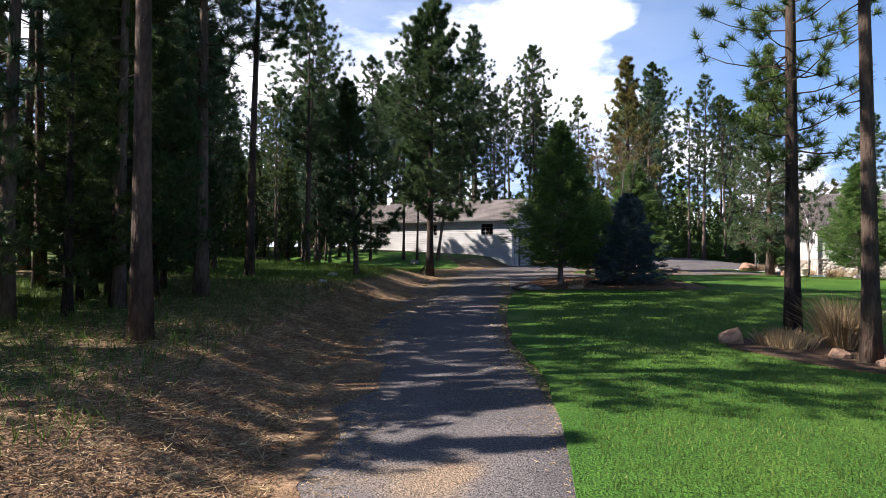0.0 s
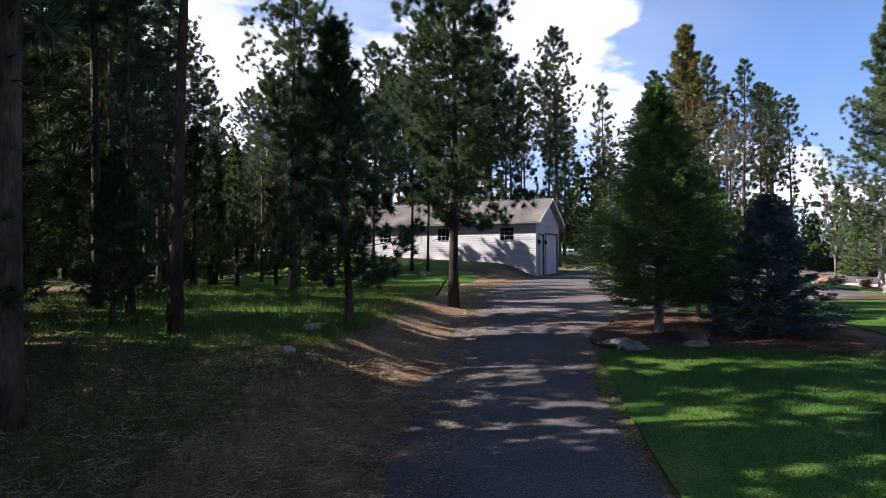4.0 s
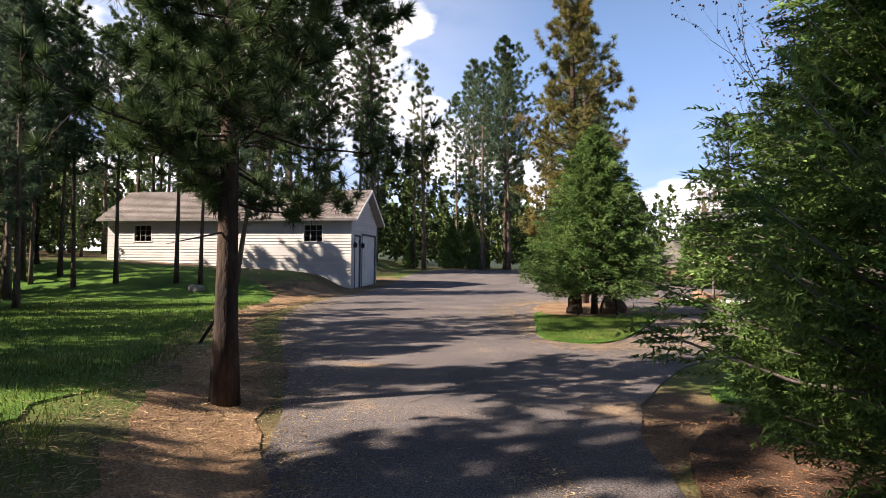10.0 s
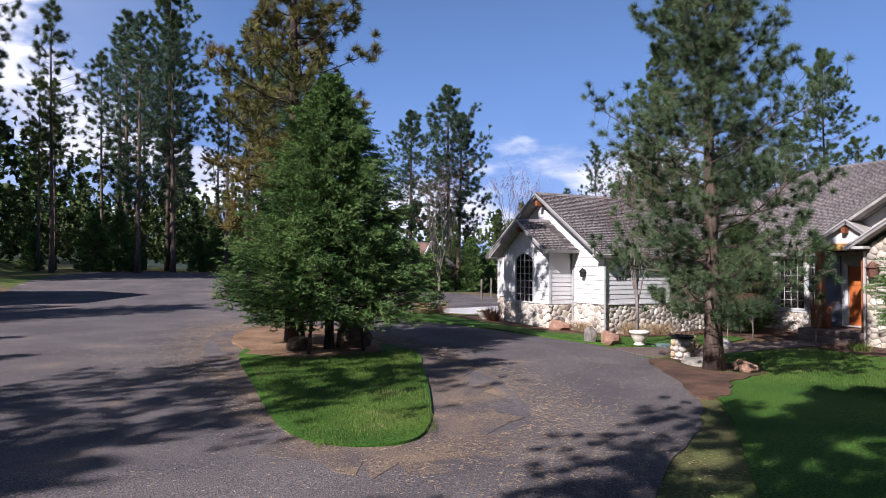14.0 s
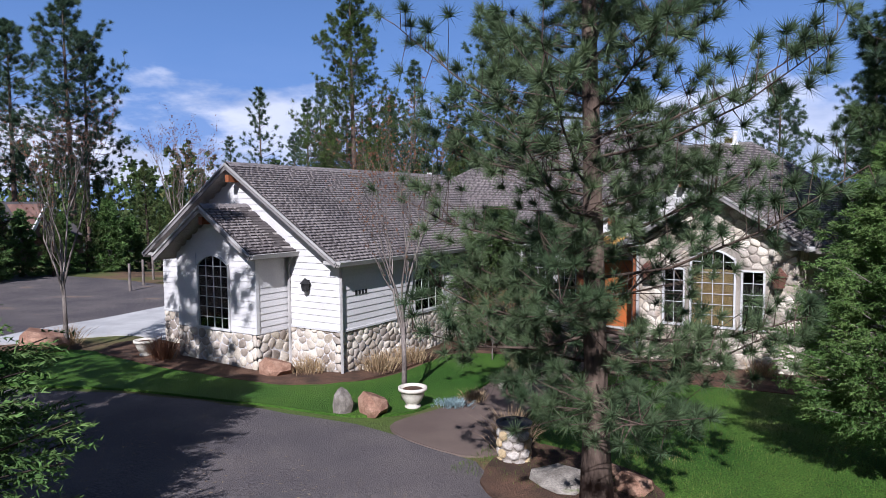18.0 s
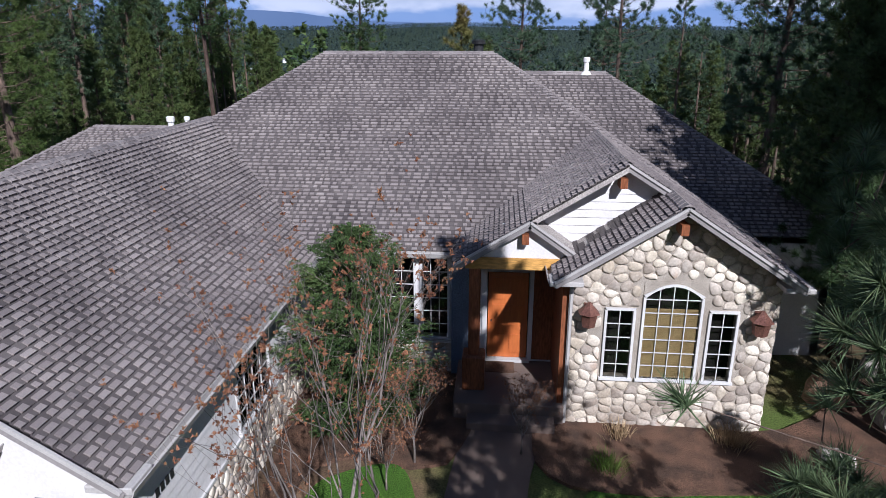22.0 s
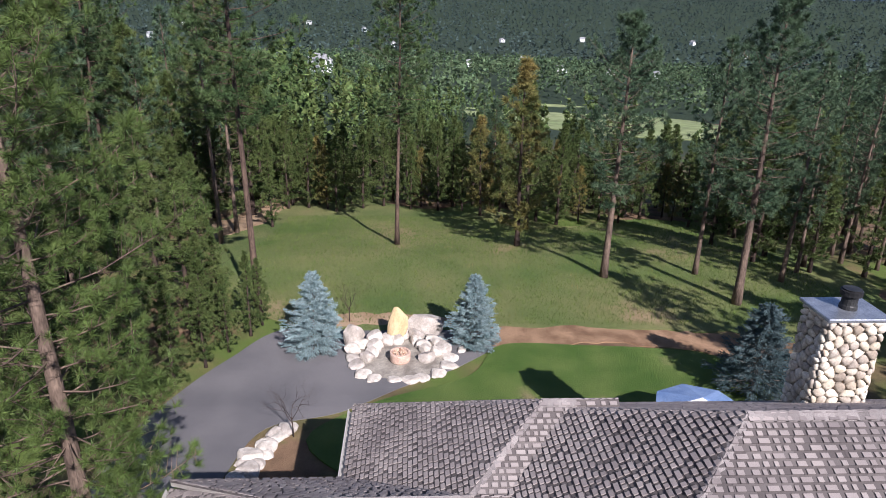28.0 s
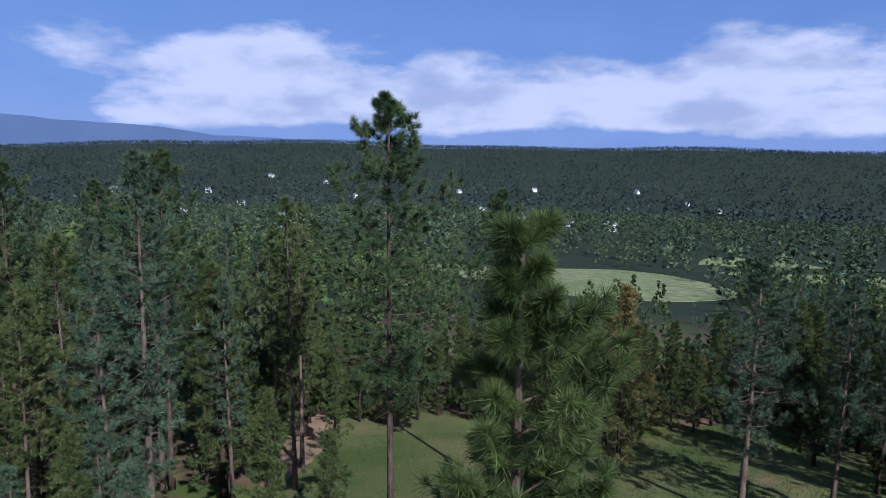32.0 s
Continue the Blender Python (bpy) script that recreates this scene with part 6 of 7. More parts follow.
gutter((7.5, 48.25, 5.08), (9.05, 48.25, 5.08), (0, -1, 0), HOUSE)
gutter((14.7, 41.35, 5.17), (16.9, 41.35, 5.17), (0, 1, 0), HOUSE)
gutter((14.7, 36.75, 5.17), (18.0, 36.75, 5.17), (0, -1, 0), HOUSE)
gutter((20.1, 58.7, 4.79), (20.1, 54.2, 4.79), (-1, 0, 0), HOUSE)
gutter((20.1, 58.75, 4.88), (26.4, 58.75, 4.88), (0, 1, 0), HOUSE)
gutter((25.9, 54.86, 5.13), (29.1, 54.86, 5.13), (0, 1, 0), HOUSE)
# boxed eave returns at the gable feet
for x0, x1, y0, y1, z in ((8.55, 9.07, 46.35, 46.9, 4.78), (8.55, 9.07, 53.9, 54.45, 4.78), (14.62, 15.14, 40.8, 41.45, 5.04), (14.62, 15.14, 36.6, 37.15, 5.04)):
    box("eave_return", (x0 + 0.06, y0, z + 0.03), (x1, y1, z + 0.13), M["gutter"], HOUSE, bevel=0.015)
for x, y, z in ((8.75, 50.4, 7.05), (14.85, 39.05, 6.22), (15.98, 40.0, 6.82), (15.56, 41.9, 5.75), (7.62, 50.1, 5.92)):
    bar("rafter_end", (x - 0.12, y, z), (x + 0.5, y, z), 0.14, 0.2, M["timber"], HOUSE, "dark red timber bracket")
downspout([(8.98, 46.62, 4.85), (9.0, 46.66, 4.6), (9.0, 46.66, 1.9), (8.85, 46.55, 1.75)], HOUSE)
downspout([(9.0, 48.3, 5.0), (9.02, 48.5, 4.7), (9.02, 48.52, 2.0)], HOUSE)
downspout([(15.08, 40.98, 5.0), (15.08, 40.98, 1.9)], HOUSE)


def lantern(x, y, z, material, size, label, category="wall lamp"):
    ob = tagged(empty("wall_lamp", x, y, z), label, category)
    box("back_plate", (-0.0, -0.06 * size, -0.12 * size), (0.03, 0.06 * size, 0.16 * size), material, ob)
    link("cage", *lathe([(0.05 * size, -0.17 * size), (0.10 * size, -0.15 * size), (0.13 * size, 0.05 * size), (0.12 * size, 0.07 * size)], 6), material, ob).location = (-0.12 * size, 0, 0)
    link("cap", *lathe([(0.17 * size, 0.06 * size), (0.06 * size, 0.17 * size), (0.02 * size, 0.22 * size)], 6), material, ob).location = (-0.12 * size, 0, 0)
    bar("arm", (-0.12 * size, 0, 0.2 * size), (0.02, 0, 0.12 * size), 0.025, 0.025, material, ob)
    return ob


lantern(15.09, 40.64, 4.38, M["copper"], 1.35, "weathered copper lantern on the stone gable")
lantern(15.09, 37.38, 4.32, M["copper"], 1.35, "weathered copper lantern on the stone gable")
lantern(9.04, 47.83, 4.2, M["black"], 0.9, "small black lantern on the white siding")
plaque = tagged(link("wall_plaque", [(16.97, 43.0 - 0.09, 3.5), (16.97, 43.0 + 0.09, 3.5), (16.97, 43.0 + 0.11, 4.1), (16.97, 43.0, 4.2), (16.97, 43.0 - 0.11, 4.1), (16.94, 43.0 - 0.09, 3.5), (16.94, 43.0 + 0.09, 3.5), (16.94, 43.0 + 0.11, 4.1), (16.94, 43.0, 4.2), (16.94, 43.0 - 0.11, 4.1)], [(5, 6, 7, 8, 9), (0, 1, 6, 5), (1, 2, 7, 6), (2, 3, 8, 7), (3, 4, 9, 8), (4, 0, 5, 9)], M["door"]), "red hanging wall ornament beside the door", "ornament")

# chimney
CH = empty("chimney")
CH.parent = HOUSE
box("core", (26.83, 42.73, 4.5), (27.77, 43.97, 8.86), M["mortar"], CH)
for k, (x0, y0, x1, y1) in enumerate(((26.8, 44.0, 26.8, 42.7), (27.8, 44.0, 26.8, 44.0), (26.8, 42.7, 27.8, 42.7))):
    at, ln = face(x0, y0, x1, y1)
    stone_veneer(at, rect(0, 6.2, ln, 8.88), CH, size=0.22, seed=20 + k, proud=0.07)
box("cap", (26.7, 42.6, 8.88), (27.9, 44.1, 8.97), M["metal"], CH, bevel=0.02)
fl = link("flue", *lathe([(0.2, 8.97), (0.19, 9.05), (0.17, 9.08), (0.17, 9.3), (0.24, 9.31), (0.24, 9.42), (0.2, 9.43), (0.2, 9.46)], 16), M["black"], CH, "black flue pipe")
fl.location = (27.3, 43.3, 0)
for x, y, z, h, r, m in ((19.4, 50.93, 7.1, 0.5, 0.075, "pvc"), (20.08, 50.82, 7.17, 0.35, 0.055, "pvc"), (19.33, 52.8, 5.88, 0.3, 0.05, "black"), (24.3, 57.5, 5.68, 0.3, 0.05, "black"), (23.95, 39.9, 8.45, 0.5, 0.075, "pvc")):
    v = empty("roof_vent", x, y, z)
    v.parent = HOUSE
    link("flashing", *lathe([(r * 2.6, 0.0), (r * 1.3, 0.1), (r * 1.05, 0.12)], 12), M[m], v)
    link("vent_pipe", *lathe([(r, 0.1), (r, h * 0.75), (r * 1.35, h * 0.77), (r * 1.4, h), (r * 1.0, h + 0.02)], 12), M[m], v)

shingle_roof(ROOFS, HOUSE, ONE, single=lambda me, c: me == 0 and 17.2 < c.x < 20.2 and 44.2 < c.y < 46.6)

# ---- detached garage ----
G_M = pose(-13.7, 62.5, 0, 0, 0, -7.5)
GARAGE = tagged(empty("detached_garage"), "long white-sided detached garage with brown shingle roof", "garage")
at, ln = face(-18.1, 0.0, -0.5, 0.0, G_M)
op = [(2.05, 3.3, 5.62, 6.68), (8.25, 9.4, 5.65, 6.72), (14.35, 15.6, 5.62, 6.70)]
W = wall_body(at, ln, 2.0, 7.0, GARAGE, op)
lap_siding(at, ln, 3.35, 7.0, W, [(a - 0.07, b + 0.07, c - 0.08, d + 0.07) for a, b, c, d in op], step=0.19, proud=0.042, material=M["siding_warm"])
for a, b, c, d in op:
    window(at, a, c, b, d, 3, 3, GARAGE)
slab("foundation", at, rect(0, 2.0, ln, 3.36), 0, 0.05, M["concrete"], W)
stone_veneer(at, rect(ln - 2.0, 2.1, ln, 3.38), W, size=0.3, seed=31)
at, ln = face(-0.5, 0.0, -0.5, 6.4, G_M)
op = [(0.75, 1.95, 2.3, 6.0), (2.5, 6.0, 2.3, 6.15)]
W = wall_body(at, ln, 2.0, 7.0, GARAGE, op, gable=(3.2, 9.15))
lap_siding(at, ln, 2.45, 7.0, W, [(a - 0.1, b + 0.1, 2.0, d + 0.1) for a, b, c, d in op], gable=(3.2, 9.15), step=0.19, proud=0.042, material=M["siding_warm"])
for a, b, c, d in op:
    dr = slab("garage_door", at, rect(a, c, b, d), -0.12, -0.07, M["trim"], GARAGE, "white panelled garage door with navy frame")
    rows = 6
    for k in range(rows):
        z = c + (d - c) * k / rows
        for j in range(2 if b - a < 2 else 4):
            w = (b - a) / (2 if b - a < 2 else 4)
            slab("door_panel", at, rect(a + w * j + 0.06, z + 0.06, a + w * (j + 1) - 0.06, z + (d - c) / rows - 0.06), -0.07, -0.055, M["trim"], dr)
    for s0, s1 in ((a - 0.13, a), (b, b + 0.13)):
        slab("door_jamb", at, rect(s0, c, s1, d + 0.12), -0.12, 0.05, M["navy"], GARAGE)
    slab("door_head", at, rect(a, d, b, d + 0.12), -0.12, 0.05, M["navy"], GARAGE)
for s in (0.45, 2.25):
    o = lantern(0, 0, 0, M["black"], 1.0, "black lantern on the garage gable")
    o.matrix_world = G_M @ pose(-0.47, s, 5.4, 0, 0, 180)
for a, b in (((-18.1, 6.4), (-18.1, 0)), ((-0.5, 6.4), (-18.1, 6.4))):
    f, l2 = face(*a, *b, G_M)
    wall_body(f, l2, 2.0, 7.0, GARAGE, gable=(3.2, 9.15) if l2 < 8 else None)
GR = [([(-18.6, -0.5), (0.0, -0.5), (0.0, 3.2), (-18.6, 3.2)], slope(0, 3.2, 9.36, 0, 0.61), (0, -1), 0.61), ([(0.0, 6.9), (-18.6, 6.9), (-18.6, 3.2), (0.0, 3.2)], slope(0, 3.2, 9.36, 0, -0.61), (0, 1), 0.61)]
for poly, fz, down, p in GR:
    n = len(poly)
    top, low = [G_M @ Vector((x, y, fz(x, y) - 0.012)) for x, y in poly], [G_M @ Vector((x, y, fz(x, y) - 0.15)) for x, y in poly]
    link("roof", top + low, [tuple(range(n)), tuple(range(n, 2 * n))[::-1]] + [(k + n, (k + 1) % n + n, (k + 1) % n, k) for k in range(n)], M["soffit"], GARAGE)
M["brown_bed"] = mat("brown_shingle_course", (0.17, 0.145, 0.135), (0.22, 0.19, 0.175), 0.5, 0.92, 0.3, 120, island=0.12, fine_mix=0.15)
M["brown_tab"] = mat("brown_shingles", (0.205, 0.175, 0.162), (0.27, 0.232, 0.215), 0.5, 0.92, 0.3, 120, island=0.14, fine_mix=0.15)
shingle_roof(GR, GARAGE, G_M, course=0.19, seed=9, bed_m=M["brown_bed"], tab_m=M["brown_tab"])
for a, b, o in (((-18.6, -0.5, 7.08), (0.0, -0.5, 7.08), (0, -1, 0)),):
    g = gutter(a, b, o, GARAGE)
    g.matrix_world = G_M
for e in (-0.5, 6.9):
    r = bar("rake_board", (0.03, 3.2, 9.26), (0.03, e, 9.26 - 0.61 * 3.7), 0.04, 0.2, M["trim"], GARAGE)
    r.matrix_world = G_M

# ---- rocks, pots and small things ----
M["rock"] = mat("pale_boulder", (0.34, 0.30, 0.26), (0.52, 0.47, 0.42), 1.5, 0.85, 0.5, 14, vary=0.2, fine_mix=0.25)
M["rock_tan"] = mat("tan_slab", (0.42, 0.31, 0.17), (0.55, 0.43, 0.26), 1.5, 0.85, 0.5, 14, fine_mix=0.2)
M["rock_brown"] = mat("brown_boulder", (0.24, 0.13, 0.085), (0.40, 0.25, 0.17), 1.8, 0.85, 0.5, 14, vary=0.2, fine_mix=0.25)
M["rock_grey"] = mat("mossy_boulder", (0.16, 0.14, 0.12), (0.30, 0.27, 0.23), 1.8, 0.9, 0.5, 14, vary=0.2, fine_mix=0.25, c3=(0.16, 0.18, 0.08))
M["rock_dark"] = mat("dark_boulder", (0.05, 0.036, 0.03), (0.10, 0.07, 0.055), 1.8, 0.9, 0.5, 14, vary=0.2, fine_mix=0.25)
M["urn"] = mat("cream_urn", (0.58, 0.53, 0.44), (0.68, 0.63, 0.54), 4, 0.7, 0.1, 30, fine_mix=0.1)
M["ember"] = mat("lava_rock", (0.22, 0.10, 0.06), (0.60, 0.48, 0.36), 14, 0.9, 0.6, 40)
M["sail_blue"] = mat("blue_canopy", (0.13, 0.20, 0.36), (0.19, 0.27, 0.44), 1.5, 0.7, 0.1, 30)
M["sail_white"] = mat("white_canopy", (0.62, 0.63, 0.66), (0.72, 0.73, 0.75), 1.5, 0.7, 0.1, 30)
M["hills"] = bpy.data.materials.new("hills_haze_glow")


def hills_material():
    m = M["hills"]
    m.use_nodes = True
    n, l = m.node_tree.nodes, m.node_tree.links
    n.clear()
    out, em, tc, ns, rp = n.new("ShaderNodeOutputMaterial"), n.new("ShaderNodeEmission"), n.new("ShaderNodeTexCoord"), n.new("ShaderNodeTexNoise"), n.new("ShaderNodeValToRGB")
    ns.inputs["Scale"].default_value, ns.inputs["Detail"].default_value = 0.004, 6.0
    # blue haze and daylight are put into these glowing colours
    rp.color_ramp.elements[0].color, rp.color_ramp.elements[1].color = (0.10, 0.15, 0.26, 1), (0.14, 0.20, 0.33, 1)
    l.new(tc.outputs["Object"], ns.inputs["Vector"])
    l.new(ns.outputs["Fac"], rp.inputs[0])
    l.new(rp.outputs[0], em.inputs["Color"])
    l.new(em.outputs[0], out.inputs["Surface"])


hills_material()


def hill_line(name, dist, low, profile, label):
    vs, fs = [], []
    n = 120
    for k in range(n + 1):
        a = -1.0 + 2.0 * k / n
        x, y = 20 + dist * math.cos(a), 50 + dist * math.sin(a)
        vs += [(x, y, low), (x, y, profile(a))]
        if k:
            fs.append((2 * k - 2, 2 * k, 2 * k + 1, 2 * k - 1))
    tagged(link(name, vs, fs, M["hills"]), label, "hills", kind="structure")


hill_line("backdrop", 4500, -80, lambda a: 50 + 95 * ease(a, -0.02, 0.34) + 26 * noise.noise(Vector((a * 7, 0, 0))) + 12 * noise.noise(Vector((a * 25, 3, 0))) + 40 * math.exp(-((a - 0.47) / 0.12) ** 2), "glowing backdrop of mountains with blue haze painted in")


def rock_mesh(name, seed, material, sharp=0.28, detail=2):
    bm = bmesh.new()
    bmesh.ops.create_icosphere(bm, subdivisions=detail, radius=1)
    off = Vector((seed * 7.3, seed * 1.9, seed * 4.1))
    for v in bm.verts:
        d = noise.noise(v.co * 1.1 + off) * sharp + noise.noise(v.co * 2.7 + off) * sharp * 0.45
        v.co *= 1 + d
        for cutdir, lim in ((Vector((0.9, 0.3, 0.2)), 0.72), (Vector((-0.5, 0.8, 0.1)), 0.75), (Vector((0.1, -0.4, 0.9)), 0.66)):
            c = cutdir.normalized()
            over = v.co.dot(c) - lim
            if over > 0:
                v.co -= c * over * 0.85
    me = bpy.data.meshes.new(name)
    bm.to_mesh(me)
    bm.free()
    me.materials.append(material)
    return me


ROCKS = {k: [rock_mesh("boulder", j + 10 * i, M[k]) for j in range(4)] for i, k in enumerate(("rock", "rock_brown", "rock_grey", "rock_tan", "rock_dark"))}


def rock(x, y, sx, sy, sz, kind, label, rz=0.0, j=0, group="", tilt=0.0, sink=0.35):
    ob = new("boulder", ROCKS[kind][j % 4])
    ob.matrix_world = pose(x, y, ground_z(x, y) + sz * (1 - sink) - 0.02, tilt, 0, rz) @ Matrix.Diagonal((sx, sy, sz, 1))
    return tagged(ob, label, "boulder", group)


rr = random.Random(3)
# fire circle behind the house
for k in range(19):
    a = k * 2 * math.pi / 19 + rr.uniform(-0.08, 0.08)
    r = 2.15 + rr.uniform(-0.12, 0.12)
    s = rr.uniform(0.26, 0.42)
    rock(40.3 + r * math.cos(a), 53.8 + r * math.sin(a), s * 1.25, s, s * (0.9 if math.cos(a) > 0 else 0.35), "rock", "pale flat boulder in the ring round the fire pit", rr.uniform(0, 360), k, "fire circle stones")
for k in range(11):
    a = -1.9 + k * 0.38 + rr.uniform(-0.1, 0.1)
    r = rr.uniform(1.25, 1.65)
    s = rr.uniform(0.24, 0.40)
    rock(40.4 + r * math.cos(a), 53.8 + r * math.sin(a), s * 1.2, s, s * 0.9, "rock", "pale rounded boulder used as a fire-side seat", rr.uniform(0, 360), k + 2, "fire circle stones")
rock(42.3, 53.95, 0.30, 0.55, 1.15, "rock_tan", "upright tan stone slab behind the fire pit", 10, 1, tilt=6)
rock(42.9, 52.6, 0.55, 1.0, 0.72, "rock", "large pale boulder behind the fire pit", 20, 2)
rock(41.6, 56.0, 0.40, 0.55, 0.75, "rock", "tall white boulder beside the fire circle", 40, 3)
rock(41.0, 50.95, 0.22, 0.32, 0.14, "rock", "small flat stone on the asphalt", 70, 0)
patch("pavement_4", [(40.3 + 2.0 * math.cos(a), 53.8 + 2.0 * math.sin(a)) for a in np.linspace(0, 5.8, 12)], 0.045, M["rock_grey"], "gravel floor of the fire circle", "gravel", cell=0.4)
pit = tagged(empty("fire_pit", 39.95, 53.78, ground_z(39.95, 53.78) + 0.04), "round pink stone fire pit filled with lava rock", "fire pit")
link("bowl", *lathe([(0.40, 0.0), (0.46, 0.08), (0.47, 0.42), (0.45, 0.46), (0.36, 0.46), (0.34, 0.38), (0.33, 0.34)], 22), mat("pink_stone", (0.42, 0.28, 0.22), (0.55, 0.40, 0.32), 3, 0.85, 0.3, 25), pit)
bm = bmesh.new()
for k in range(60):
    a, r = rr.uniform(0, 6.28), 0.32 * rr.random() ** 0.5
    bmesh.ops.create_icosphere(bm, subdivisions=1, radius=rr.uniform(0.03, 0.055), matrix=Matrix.Translation((r * math.cos(a), r * math.sin(a), 0.40 + rr.uniform(0, 0.04))))
part("lava_rock", bm, M["ember"], pit)["kind"] = "stuff"
# stone edging beside the asphalt
for k in range(17):
    f = k / 16
    x, y = 34.6 - 3.4 * f + rr.uniform(-0.25, 0.25), 57.9 + 0.9 * f + rr.uniform(-0.3, 0.3)
    s = rr.uniform(0.24, 0.45)
    rock(x, y, s * 1.2, s, s * 0.45, "rock", "pale flat boulder edging the yard", rr.uniform(0, 360), k, "edging stones")
# front garden boulders
for x, y, sx, sy, sz, kind, label in (
    (6.45, 44.4, 0.22, 0.2, 0.36, "rock_grey", "upright mossy stone at the lawn's edge"),
    (6.85, 43.95, 0.42, 0.32, 0.30, "rock_brown", "rounded brown boulder beside the urn"),
    (8.0, 48.0, 0.38, 0.45, 0.30, "rock_brown", "dark brown boulder by the downspout"),
    (5.9, 55.2, 0.6, 0.75, 0.45, "rock_brown", "broad tan boulder under the leafless tree"),
    (5.9, 38.35, 0.28, 0.28, 0.22, "rock_brown", "red-brown boulder at the pine's foot"),
    (6.4, 38.9, 0.22, 0.2, 0.15, "rock_brown", "red-brown boulder at the pine's foot"),
    (5.5, 39.3, 0.5, 0.4, 0.18, "rock_grey", "flat grey stone below the stone pillar"),
    (10.2, 42.5, 0.3, 0.25, 0.22, "rock", "pale boulder at the edge of the walk"),
    (1.1, 12.9, 0.27, 0.24, 0.24, "rock_brown", "brown boulder at the edge of the pine bed"),
    (2.7, 12.4, 0.22, 0.18, 0.15, "rock_brown", "small brown boulder in the pine bed"),
    (3.3, 12.0, 0.26, 0.2, 0.16, "rock_brown", "small brown boulder in the pine bed"),
    (-4.55, 22.6, 0.42, 0.3, 0.13, "rock_grey", "grey boulder at the edge of the mulch bed"),
    (-4.2, 21.9, 0.36, 0.42, 0.15, "rock_grey", "grey boulder at the edge of the mulch bed"),
    (-2.9, 22.6, 0.34, 0.3, 0.14, "rock_brown", "brown boulder at the edge of the mulch bed"),
    (-10.5, 19.5, 0.2, 0.15, 0.12, "rock", "pale stone lying in the rough grass"),
    (-9.6, 17.2, 0.14, 0.12, 0.1, "rock", "pale stone lying in the rough grass"),
    (16.4, 35.2, 0.5, 0.45, 0.45, "rock_brown", "pinkish boulder below the stone gable"),
    (15.6, 34.2, 0.6, 0.4, 0.35, "rock_grey", "grey boulder in the side bed"),
    (14.0, 36.0, 0.35, 0.3, 0.25, "rock", "pale boulder in the side bed"),
    (17.5, 33.4, 0.55, 0.5, 0.4, "rock", "pale boulder in the side bed"),
    (13.0, 33.5, 0.7, 0.6, 0.5, "rock_brown", "tan boulder at the lawn's end"),
    (-1.25, 44.9, 0.62, 0.5, 0.48, "rock_dark", "dark rounded boulder under the island spruce"),
    (-2.7, 44.9, 0.4, 0.35, 0.28, "rock_dark", "dark low boulder under the island spruce"),
    (-20.5, 52.8, 0.5, 0.4, 0.25, "rock_grey", "grey boulder by the thin pines"),
):
    rock(x, y, sx, sy, sz, kind, label, rr.uniform(0, 360), rr.randrange(4))

# urn with soil
urn = tagged(empty("planter_urn", 7.62, 43.5, ground_z(7.62, 43.5) + 0.05), "cream stone urn on the lawn's corner", "planter")
link("bowl", *lathe([(0.16, 0.0), (0.17, 0.04), (0.12, 0.08), (0.17, 0.12), (0.24, 0.26), (0.26, 0.36), (0.31, 0.38), (0.31, 0.44), (0.26, 0.44), (0.25, 0.38)], 24), M["urn"], urn, smooth=True)
link("soil", *lathe([(0.25, 0.37), (0.2, 0.40), (0.05, 0.41)], 16), M["mulch"], urn)
tub = copy_thing(urn, pose(7.3, 52.4, ground_z(7.3, 52.4) + 0.06))
tub["label"] = "white tub planter beside the garage wing"

# stone pillar planter
px, py = 6.05, 40.35
pillar = tagged(empty("stone_pillar", px, py, ground_z(px, py) - 0.05), "short river stone pillar with a dark bowl on top", "pillar")
link("core", *lathe([(0.25, 0.0), (0.235, 0.60), (0.21, 0.64)], 18), M["mortar"], pillar)
for row in range(4):
    for k in range(8):
        a = (k + 0.5 * (row % 2)) * 2 * math.pi / 8 + rr.uniform(-0.06, 0.06)
        o = new("stone", ROCKS["rock_tan" if (row * 3 + k) % 3 == 0 else "rock"][(row + k) % 4])
        o.parent = pillar
        o.matrix_world = pose(px + 0.24 * math.cos(a), py + 0.24 * math.sin(a), pillar.location.z + 0.10 + 0.15 * row, 0, 0, math.degrees(a)) @ Matrix.Diagonal((0.06, 0.10, 0.082, 1))
link("bowl", *lathe([(0.20, 0.63), (0.27, 0.66), (0.30, 0.72), (0.25, 0.72), (0.22, 0.69)], 20), M["black"], pillar)


def clump(name, x, y, height, spread, n, material, label, category, width=0.006, lean=0.5, lift=0.0, seed=1):
    r = np.random.default_rng(seed)
    base = np.stack([r.normal(size=n) * spread * 0.4, r.normal(size=n) * spread * 0.4, np.zeros(n)], 1)
    way = unit(np.stack([base[:, 0] / spread * lean + r.normal(size=n) * 0.18, base[:, 1] / spread * lean + r.normal(size=n) * 0.18, np.ones(n)], 1))
    side = unit(np.cross(way, r.normal(size=(n, 3))))
    ln = height * r.uniform(0.6, 1.1, (n, 1))
    mid, tip = base + way * ln * 0.6, base + way * ln + np.stack([way[:, 0] * 0.3, way[:, 1] * 0.3, -0.1 * np.ones(n)], 1) * ln
    v = np.stack([base - side * width, base + side * width, mid + side * width * 0.8, mid - side * width * 0.8, tip], 1).reshape(-1, 3)
    i = np.arange(n)[:, None] * 5
    t = np.concatenate([i + [0, 1, 2], i + [0, 2, 3], i + [3, 2, 4]], 0)
    ob = new(name, tri_mesh(name, v, t, material))
    ob.matrix_world = pose(x, y, ground_z(x, y) + lift)
    return tagged(ob, label, category)


